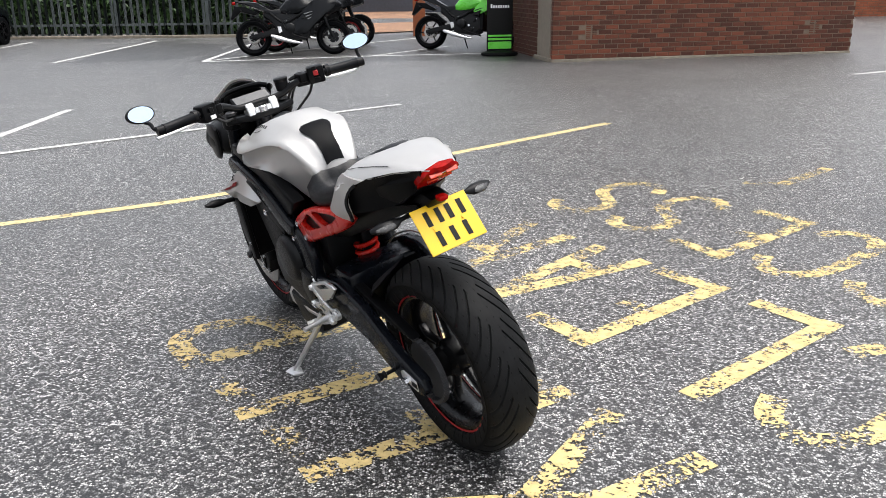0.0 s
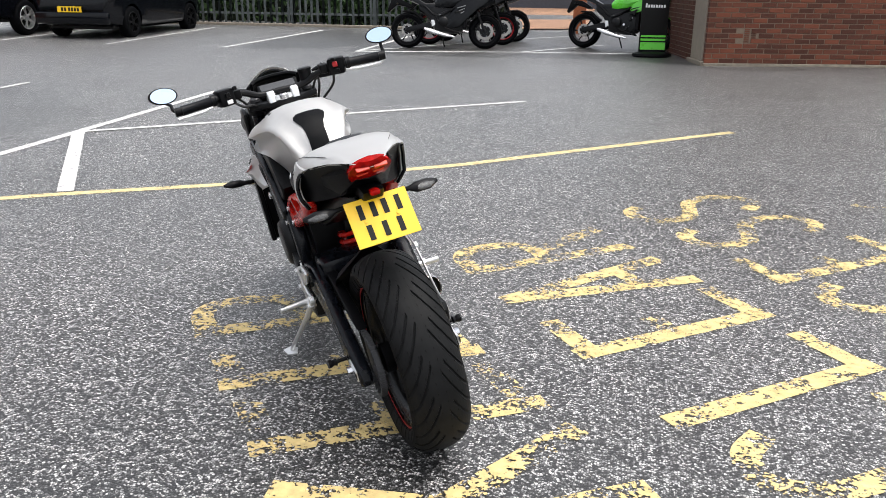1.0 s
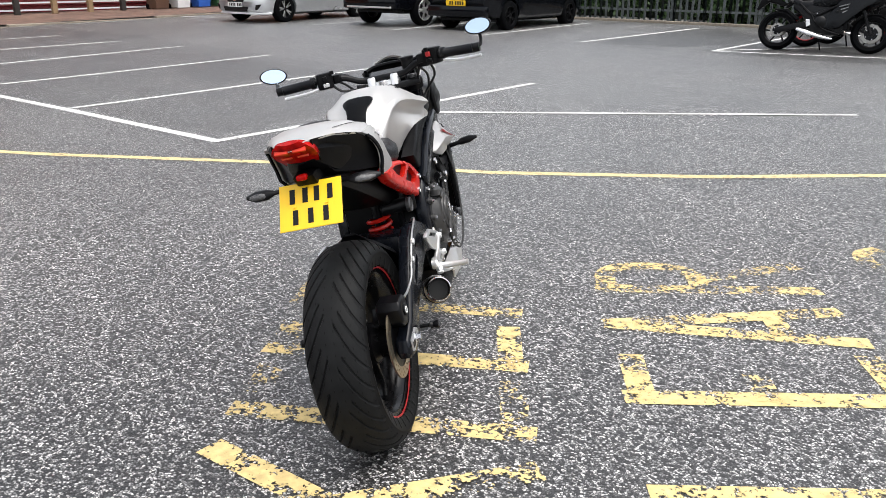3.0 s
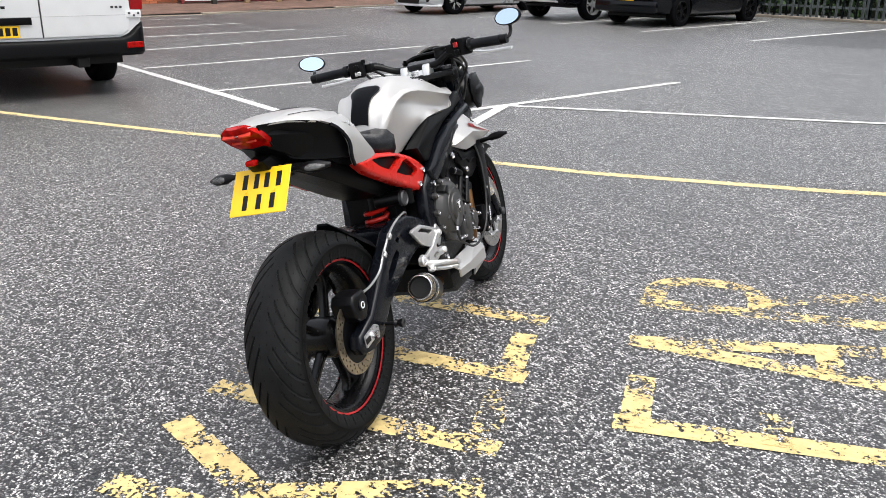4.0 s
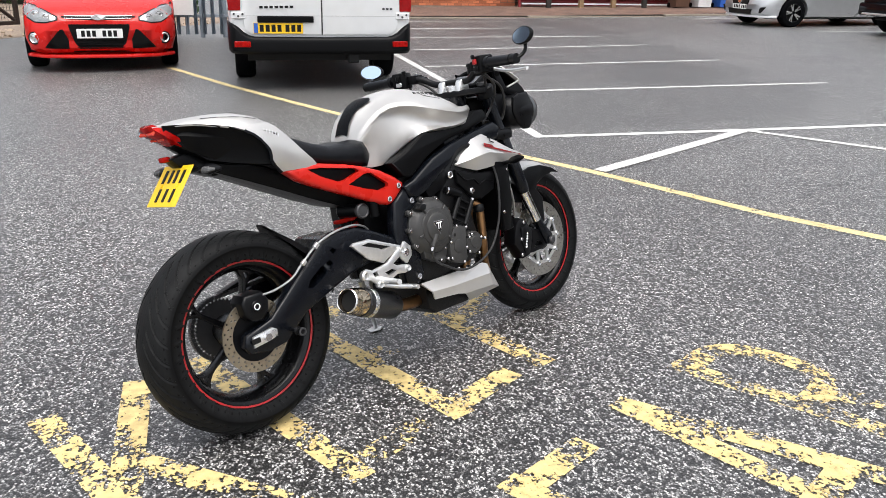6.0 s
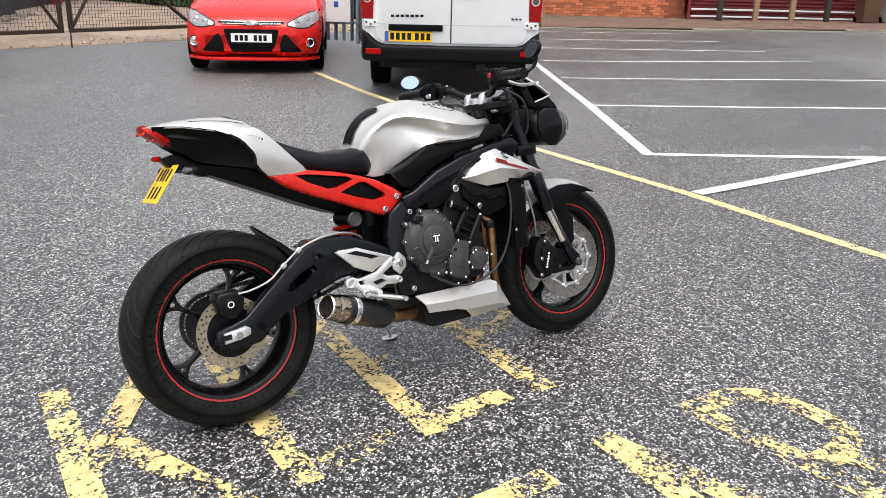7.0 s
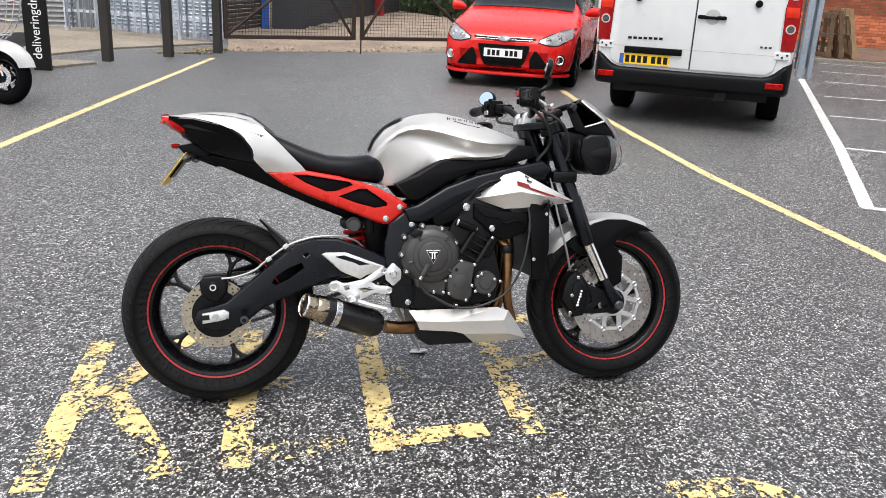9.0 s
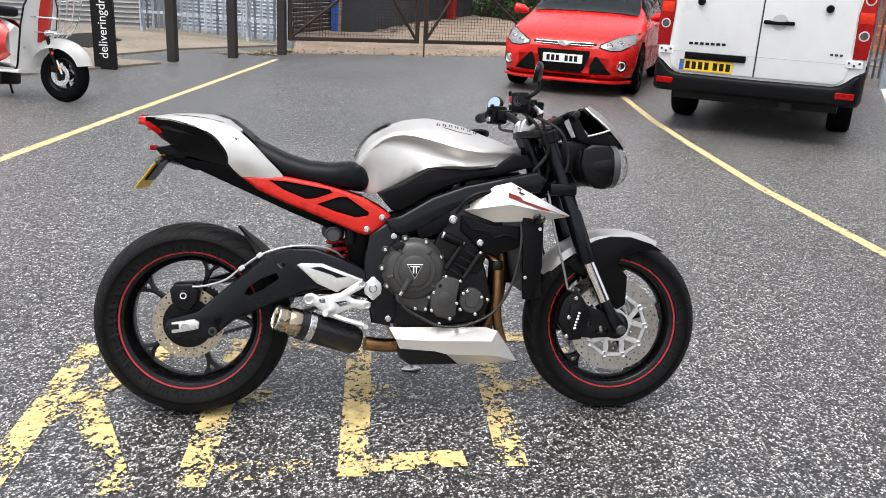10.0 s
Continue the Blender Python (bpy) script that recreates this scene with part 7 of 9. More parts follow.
    plate_of(v, pose(0.027, -0.465, 0.668, 0, 0, 0), PLATE_YELLOW, 0.52, 0.111, ((-0.175, 4), (0.095, 3)), True, "yellow rear number plate with dark bars")
    for k in range(7):
        part("door_lettering", box(B(), 0.022, 0.028, -0.655 + 0.053 * k, -0.655 + 0.053 * k + 0.036, 0.870 + 0.0012 * k, 0.894 + 0.0012 * k), CHARACTER, v, "" if k else "dark bars of raised lettering")
    for k in range(3):
        part("door_lettering", box(B(), 0.022, 0.028, 0.655 + 0.042 * k, 0.655 + 0.042 * k + 0.026, 0.864, 0.884), DARK_GREY, v)
    # bumper
    rows = []
    bend = [(1.0, -0.42, 0.735), (0.992, -0.16, 0.735), (0.980, -0.05, 0.733), (0.955, 0.015, 0.722), (0.925, 0.045, 0.700), (0.89, 0.060, 0.665), (0.85, 0.069, 0.625), (0.80, 0.075, 0.595), (0.74, 0.078, 0.580)]
    for y, x, zt in [(-y, x, z) for y, x, z in bend] + [(0.0, 0.085, 0.575)] + bend[::-1]:
        rows.append([(x - 0.03, y * 0.985, 0.40), (x, y, 0.43), (x, y, 0.52), (x - 0.008, y, zt - 0.028), (x - 0.022, y * 0.994, zt - 0.008), (x - 0.05, y * 0.98, zt), (x - 0.14, y * 0.93, zt), (x - 0.14, y * 0.93, 0.40)])
    bp = part("rear_bumper", loft(B(), rows, True), PLASTIC, v, "dark grey plastic bumper", 40)
    for s in (-1, 1):
        part("reflector", box(B(), -0.012, 0.012, -0.085, 0.085, -0.030, 0.030, pose(0.070, s * 0.845, 0.505, 0, 0, s * 8), 0.006), RED_LENS, bp, "red reflector")
    part("tow_bracket", box(B(), -0.20, 0.02, 0.28, 0.40, 0.30, 0.40, None, 0.01), CHARACTER, v)
    part("side_strip", box(B(), -4.4, -0.5, 0.975, 0.995, 0.62, 0.76, None, 0.004), PLASTIC, v)
    part("side_strip", box(B(), -4.4, -0.5, -0.995, -0.975, 0.62, 0.76, None, 0.004), PLASTIC, v)
    return v


van()


def parked_cars():
    z = slope(0, 15)
    a = hatchback("hatchback_car", "black hatchback parked nose towards the fence", pose(-10.42, 18.95, z, 0, 0, 93), BLACK_PAINT, 4.15, 1.74, 1.46, "black", 0.31)
    for s in (-1, 1):
        part("tail_lamp", box(B(), -4.13, -4.02, s * 0.72 - 0.10, s * 0.72 + 0.10, 0.80, 0.98, None, 0.02, 2), RED_LENS, a, "red tail lamp")
    part("rear_bumper", box(B(), -4.20, -4.05, -0.78, 0.78, 0.28, 0.52, None, 0.04, 2), BLACK_PAINT, a, "", 40)
    plate_of(a, pose(-4.20, 0, 0.57, 0, 0, 180), PLATE_YELLOW, 0.52, 0.111, ((-0.15, 2), (0.0, 4)), False, "yellow rear number plate with dark bars")
    b = hatchback("suv_car", "black tall estate car parked nose towards the fence", pose(-12.82, 19.2, z, 0, 0, 92), BLACK_PAINT, 4.6, 1.88, 1.62, "alloy", 0.355, 0.10)
    part("rear_bumper", box(B(), -4.66, -4.48, -0.84, 0.84, 0.38, 0.64, None, 0.05, 2), BLACK_PAINT, b, "", 40)
    part("bumper_trim", box(B(), -4.67, -4.64, -0.70, 0.70, 0.40, 0.44, None, 0.008), ALLOY, b)
    for s in (-1, 1):
        part("tail_lamp", box(B(), -4.60, -4.45, s * 0.76 - 0.10, s * 0.76 + 0.10, 0.92, 1.10, None, 0.02, 2), RED_LENS, b, "red tail lamp")
    plate_of(b, pose(-4.63, 0, 0.80, 0, 0, 180), PLATE_YELLOW, 0.52, 0.111, ((-0.19, 4), (0.1, 3)), False, "yellow rear number plate with dark bars")
    c = hatchback("hatchback_car", "silver grey hatchback parked nose towards the car park", pose(-16.10, 13.35, slope(0, 13.5), 0, 0, -86), SILVER_PAINT, 4.30, 1.80, 1.43, "two-tone", 0.325)
    part("grille", prism(B(), [(-0.36, 0.66), (0.36, 0.66), (0.28, 0.48), (-0.28, 0.48)], -0.05, 0.02, "x", None, 0.01), CHARACTER, c, "dark grille with a round badge")
    part("badge", lathe(B(), [(0.075, 0), (0.075, 0.012), (0.060, 0.016)], 24, pose(0.02, 0, 0.575, 0, 0, -90)), CHROME, c)
    part("lower_intake", prism(B(), [(-0.46, 0.38), (0.46, 0.38), (0.40, 0.27), (-0.40, 0.27)], -0.06, 0.02, "x", None, 0.01), CHARACTER, c)
    for s in (-1, 1):
        part("headlamp", loft(B(), [[(-0.03, s * 0.42, 0.60), (-0.06, s * 0.42, 0.67), (-0.12, s * 0.42, 0.66), (-0.10, s * 0.42, 0.60)], [(-0.10, s * 0.62, 0.60), (-0.15, s * 0.62, 0.75), (-0.22, s * 0.62, 0.74), (-0.18, s * 0.62, 0.60)], [(-0.32, s * 0.82, 0.66), (-0.38, s * 0.82, 0.78), (-0.42, s * 0.80, 0.77), (-0.38, s * 0.80, 0.66)]], True), CLEAR_LENS, c, "clear headlamp", 40)
        part("side_intake", prism(B(), [(s * 0.50, 0.42), (s * 0.78, 0.44), (s * 0.70, 0.31), (s * 0.52, 0.30)], -0.20, -0.045, "x", None, 0.01), CHARACTER, c)
    part("front_lip", prism(B(), [(-0.28, -0.86), (-0.05, -0.64), (0.03, 0), (-0.05, 0.64), (-0.28, 0.86), (-0.4, 0.86), (-0.4, -0.86)], 0.20, 0.25, "z", None, 0.012), WHITE_PAINT, c, "", 40)
    plate_of(c, pose(0.022, 0.0, 0.43), PLATE_WHITE, 0.52, 0.111, ((-0.19, 4), (0.1, 3)), False, "white front number plate with dark bars")


parked_cars()


BIKE_BLACK = material("dark grey bike paint", (0.0050, 0.0056, 0.0068), 0.20, 0.0, 0.1, 30, 0, 0, 4, 0.0, spec=0.2)


def sport_bike(label, m, paint, accent, mirrored_lamp=False, short=False):
    """A faired motorcycle: x ahead, from the ground under its rear axle."""
    b = thing("motorcycle", label, "motorcycle", m, "parked motorcycles")
    for x, r, wd in ((0.0, 0.315, 0.19), (1.41, 0.305, 0.135)):
        w = new("wheel")
        w.parent = b
        w.location = (x, 0, r)
        part("tyre", lathe(B(), [(r - 0.098, -wd * 0.4), (r - 0.045, -wd / 2), (r - 0.010, -wd * 0.3), (r, 0), (r - 0.010, wd * 0.3), (r - 0.045, wd / 2), (r - 0.098, wd * 0.4)], 40, None, True), RUBBER, w, "", 50)
        part("rim", lathe(B(), [(r - 0.100, -wd * 0.40), (r - 0.095, -wd * 0.42), (r - 0.116, -wd * 0.2), (r - 0.116, wd * 0.2), (r - 0.095, wd * 0.42), (r - 0.100, wd * 0.40)], 40, None, True), RED_TRIM if accent is RED_TRIM else BLACK, w, "", 40)
        spoke = None
        for k in range(6):
            turn = pose(0, 0, 0, 0, -60 * k, 0)
            if spoke is None:
                spoke = part("spoke", tube(B(), [(0.04, 0, 0), (0.12, 0, 0.012), (r - 0.10, 0, 0.0)], [0.014, 0.009, 0.012], 8, True, 1.4), BLACK, w)
            else:
                again("spoke", spoke, w, turn)
        for s in (-1, 1):
            dr = 0.15 if x > 1 else 0.11
            wave = []
            for k in range(48):
                a = 2 * math.pi * k / 48
                wave.append((dr + 0.006 * math.cos(a * 12), a))
            disc = B()
            lo_, hi_ = ([disc.verts.new((q * f * math.cos(a), s * 0.075 + d, q * f * math.sin(a))) for q, a in wave] for f, d in ((1.0, 0.0), (0.66, 0.0)))
            for k in range(48):
                disc.faces.new((lo_[k], lo_[(k + 1) % 48], hi_[(k + 1) % 48], hi_[k]))
            bmesh.ops.solidify(disc, geom=list(disc.faces), thickness=0.005)
            d = part("brake_disc", disc, DISC, w, "wavy steel brake disc")
            for k in range(5):
                a = 2 * math.pi * k / 5
                part("disc_bolt", cyl(B(), (dr * 0.58 * math.cos(a), s * 0.078, dr * 0.58 * math.sin(a)), 0.010, 0.006, 8), STEEL, w)
            part("disc_carrier", lathe(B(), [(0.05, s * 0.075 - 0.003), (dr * 0.68, s * 0.075 - 0.003), (dr * 0.68, s * 0.075 + 0.002), (0.05, s * 0.075 + 0.002)], 24, None, True), BLACK, w)
        part("hub", lathe(B(), [(0.045, -0.09), (0.045, 0.09)], 16), BLACK, w)
        if x > 1:
            for s in (-1, 1):
                part("caliper", prism(B(), [(-0.16, 0.02), (-0.13, 0.10), (-0.09, 0.09), (-0.10, 0.0)], s * 0.060, s * 0.110, "y", None, 0.008), BLACK, w, "", 40)
    def row(x, pts):
        return [(x, -y, z) for y, z in pts] + [(x, y, z) for y, z in pts[::-1]]
    if not short:
        part("fairing", loft(B(), [row(x, [(0.03, z0), (w, z0 + 0.05), (w * 1.08, (z0 + z1) / 2), (w * 0.8, z1 - 0.02), (0.03, z1)]) for x, w, z0, z1 in ((0.62, 0.15, 0.36, 0.46), (0.78, 0.19, 0.30, 0.66), (0.95, 0.215, 0.33, 0.86), (1.12, 0.22, 0.50, 0.98), (1.30, 0.20, 0.66, 1.03), (1.46, 0.15, 0.74, 0.98), (1.58, 0.06, 0.80, 0.90))], True), paint, b, "", 40)
    else:
        part("fairing", loft(B(), [row(x, [(0.03, z0), (w, z0 + 0.03), (w * 1.05, (z0 + z1) / 2), (w * 0.8, z1 - 0.02), (0.03, z1)]) for x, w, z0, z1 in ((0.86, 0.17, 0.66, 0.74), (1.0, 0.20, 0.60, 0.90), (1.2, 0.19, 0.70, 1.0), (1.42, 0.14, 0.78, 1.0), (1.52, 0.06, 0.82, 0.92))], True), paint, b, "", 40)
    for s in (-1, 1):
        part("fairing_vent", prism(B(), [(0.86, 0.62), (1.02, 0.70), (1.00, 0.60)], s * 0.20, s * 0.232, "y", None, 0.004), CHARACTER, b)
        for k in range(3):
            part("fairing_stripe", prism(B(), [(0.90 + 0.03 * k, 0.70 - 0.045 * k), (1.06 - 0.01 * k, 0.745 - 0.05 * k), (1.05 - 0.01 * k, 0.730 - 0.05 * k), (0.91 + 0.03 * k, 0.685 - 0.045 * k)], s * 0.205, s * (0.238 if not short else 0.21), "y", None, 0.002), SHUTTER_GREY if paint is BIKE_BLACK else accent, b)
        part("swingarm", prism(B(), [(-0.06, 0.29), (0.0, 0.36), (0.40, 0.46), (0.48, 0.38), (0.02, 0.27)], s * 0.10, s * 0.135, "y", None, 0.01), BLACK, b, "", 40)
        part("footrest_plate", prism(B(), [(0.43, 0.49), (0.49, 0.49), (0.51, 0.40), (0.45, 0.37)], s * 0.15, s * 0.17, "y", None, 0.006), ALLOY, b)
        part("fork", tube(B(), [(1.14, s * 0.10, 0.92), (1.36, s * 0.10, 0.40), (1.41, s * 0.10, 0.30)], [0.026, 0.024, 0.028], 12), BLACK, b)
        part("grip", tube(B(), [(1.05, s * 0.20, 0.98), (0.98, s * 0.36, 0.97)], 0.018, 10), PLASTIC, b)
        part("mirror", tube(B(), [(1.18, s * 0.20, 1.05), (1.16, s * 0.34, 1.16), (1.15, s * 0.40, 1.17)], [0.01, 0.04, 0.02], 10, True, 0.5), BLACK, b)
        part("indicator", tube(B(), [(-0.18, s * 0.06, 0.78), (-0.20, s * 0.17, 0.78)], [0.007, 0.016], 8), BLACK, b)
    part("side_body", loft(B(), [row(x, [(0.03, z0), (w, z0 + 0.03), (w * 1.05, (z0 + z1) / 2), (w * 0.85, z1 - 0.02), (0.03, z1)]) for x, w, z0, z1 in ((0.20, 0.06, 0.66, 0.78), (0.34, 0.10, 0.56, 0.76), (0.46, 0.12, 0.40, 0.74), (0.60, 0.14, 0.30, 0.72), (0.80, 0.14, 0.26, 0.72), (1.00, 0.12, 0.30, 0.70))], True), ENGINE_BLACK, b, "", 40)
    part("radiator", box(B(), 1.0, 1.07, -0.17, 0.17, 0.34, 0.72, None, 0.01), PLASTIC, b)
    part("hugger", prism(B(), [(-0.10, 0.66), (0.12, 0.655), (0.30, 0.52), (0.28, 0.48), (0.10, 0.615), (-0.10, 0.635)], -0.07, 0.07, "y", None, 0.008), PLASTIC, b)
    part("fuel_tank", loft(B(), [row(x, [(0.03, z0), (w * 0.8, z0), (w, z0 + 0.06), (w * 0.7, z1 - 0.03), (0.03, z1)]) for x, w, z0, z1 in ((0.48, 0.08, 0.72, 0.82), (0.60, 0.15, 0.70, 0.95), (0.80, 0.20, 0.72, 1.02), (1.0, 0.18, 0.78, 0.99), (1.12, 0.10, 0.84, 0.93))], True), paint, b, "", 50)
    part("seat", loft(B(), [row(x, [(0.03, z0), (w, z0), (w, z1 - 0.03), (w * 0.8, z1), (0.03, z1)]) for x, w, z0, z1 in ((0.20, 0.10, 0.76, 0.84), (0.34, 0.13, 0.70, 0.78), (0.50, 0.09, 0.70, 0.80))], True), SEAT_VINYL, b, "", 50)
    part("tail", loft(B(), [row(x, [(0.02, z0), (w, z0 + 0.02), (w * 0.9, z1 - 0.02), (0.02, z1)]) for x, w, z0, z1 in ((-0.30, 0.04, 0.92, 0.95), (-0.12, 0.08, 0.88, 0.95), (0.10, 0.12, 0.80, 0.92), (0.34, 0.11, 0.70, 0.78))], True), BIKE_BLACK, b, "", 40)
    part("tail_lamp", box(B(), -0.34, -0.28, -0.05, 0.05, 0.88, 0.93, None, 0.01), RED_LENS, b, "red tail lamp")
    part("mudguard", prism(B(), [(-0.30, 0.86), (-0.10, 0.84), (0.10, 0.74), (0.05, 0.70), (-0.20, 0.76), (-0.36, 0.62), (-0.38, 0.64)], -0.05, 0.05, "y", None, 0.008), PLASTIC, b, "", 40)
    part("engine", prism(B(), [(0.50, 0.30), (0.52, 0.58), (0.70, 0.66), (0.98, 0.62), (1.04, 0.40), (0.90, 0.27)], -0.16, 0.16, "y", None, 0.02, 2), ENGINE_BLACK, b, "", 40)
    for q, r0 in (((0.62, 0.42), 0.03), ((0.84, 0.36), 0.035), ((0.90, 0.52), 0.03), ((0.56, 0.56), 0.025)):
        for s in (-1, 1):
            part("engine_cover", lathe(B(), [(r0, 0), (r0, 0.02), (r0 * 0.7, 0.03), (0.001, 0.031)], 18, pose(q[0], s * 0.155, q[1], 0 if s > 0 else 180)), ENGINE_BLACK, b, "", 40)
            part("engine_bolt", cyl(B(), (q[0] + r0 * 1.3, s * 0.170, q[1] + r0), 0.008, 0.008, 8), STEEL, b)
    for s in (-1, 1):
        part("engine_bolt", cyl(B(), (0.80, s * 0.185, 0.43), 0.020, 0.006, 12), STEEL, b)
        part("lower_rail", tube(B(), smooth_path([(0.50, s * 0.15, 0.60), (0.58, s * 0.17, 0.44), (0.72, s * 0.165, 0.34), (0.95, s * 0.15, 0.27)]), 0.016, 8), BLACK, b)
    part("clutch_cover", lathe(B(), [(0.085, 0), (0.085, 0.03), (0.06, 0.05), (0.001, 0.052)], 28, pose(0.66, -0.16, 0.46, 180)), ENGINE_BLACK, b, "", 40)
    part("clutch_cover", lathe(B(), [(0.085, 0), (0.085, 0.03), (0.06, 0.05), (0.001, 0.052)], 28, pose(0.66, 0.16, 0.46)), COVER_GREY, b, "", 40)
    part("silencer", tube(B(), [(0.86, -0.13, 0.20), (0.70, -0.165, 0.225), (0.50, -0.185, 0.275), (0.34, -0.195, 0.325), (0.31, -0.195, 0.335)], [0.020, 0.038, 0.052, 0.040, 0.026], 16, True, 0.7), STEEL, b, "brushed silver silencer", 40)
    part("frame", tube(B(), smooth_path([(1.12, -0.12, 0.84), (0.85, -0.17, 0.70), (0.55, -0.15, 0.56), (0.30, -0.11, 0.74)]), 0.022, 8), accent, b)
    part("frame", tube(B(), smooth_path([(1.12, 0.12, 0.84), (0.85, 0.17, 0.70), (0.55, 0.15, 0.56), (0.30, 0.11, 0.74)]), 0.022, 8), accent, b)
    part("front_mudguard", loft(B(), [[(1.41 + 0.325 * math.cos(a) - 0.0, y, 0.30 + 0.325 * math.sin(a) - abs(y) * 0.2) for y in (-0.065, -0.03, 0, 0.03, 0.065)] for a in np.linspace(0.7, 2.4, 9)]), paint, b, "", 50)
    part("screen", loft(B(), [[(x, y * w, z - 0.04 * y * y) for y in np.linspace(-1, 1, 7)] for x, z, w in ((1.45, 1.0, 0.12), (1.34, 1.10, 0.13), (1.24, 1.16, 0.11))]), CAR_GLASS, b, "dark screen", 50)
    part("side_stand", tube(B(), [(0.60, 0.14, 0.30), (0.66, 0.30, 0.02)], 0.012, 8), BLACK, b)
    return b


def at_line(rear, front, lean=8):
    d = Vector(front) - Vector(rear)
    return pose(rear[0], rear[1], slope(*rear), 0, 0, math.degrees(math.atan2(d.y, d.x))) @ pose(0, 0, 0, -lean, 0, 0)


sport_bike("dark grey faired sport motorcycle parked on its stand", at_line((-3.42, 15.02), (-2.02, 15.24)), BIKE_BLACK, BLACK)
sport_bike("black motorcycle with red wheels behind another motorcycle", at_line((-3.22, 15.85), (-1.89, 16.15)), BIKE_BLACK, RED_TRIM, False, True)
sport_bike("black and green motorcycle behind other motorcycles", at_line((-3.10, 16.65), (-1.72, 16.95)), BIKE_BLACK, GREEN_PAINT, False, True)
sport_bike("lime green sport motorcycle beside a banner stand", at_line((-0.30, 16.05), (1.02, 15.62)), GREEN_PAINT, BLACK, False, True)


def banner_stand():
    b = thing("banner_stand", "black dealer banner stand with lime green bands", "banner", pose(0.93, 14.66, slope(0.93, 14.66), 0, 0, 8))
    part("base", lathe(B(), [(0.30, 0.0), (0.33, 0.02), (0.32, 0.055), (0.22, 0.085), (0.05, 0.09)], 32, pose(0, 0, 0, 90, 0, 0) @ Matrix.Diagonal((1, 1, 0.55, 1))), PLASTIC, b, "black rounded base", 40)
    part("panel", box(B(), -0.225, 0.225, -0.022, 0.022, 0.08, 1.95, None, 0.012, 2), CHARACTER, b, "", 40)
    for z0, z1 in ((0.12, 0.24), (0.265, 0.30), (0.325, 0.355)):
        part("green_band", box(B(), -0.205, 0.205, -0.0255, -0.0225, z0, z1), GREEN_PAINT, b, "lime green band")
    for k in range(8):
        part("lettering", box(B(), -0.165 + 0.042 * k, -0.165 + 0.042 * k + 0.030, -0.0255, -0.0225, 0.80, 0.845 + (0.02 if k == 0 else 0)), WHITE_TEXT, b)


banner_stand()


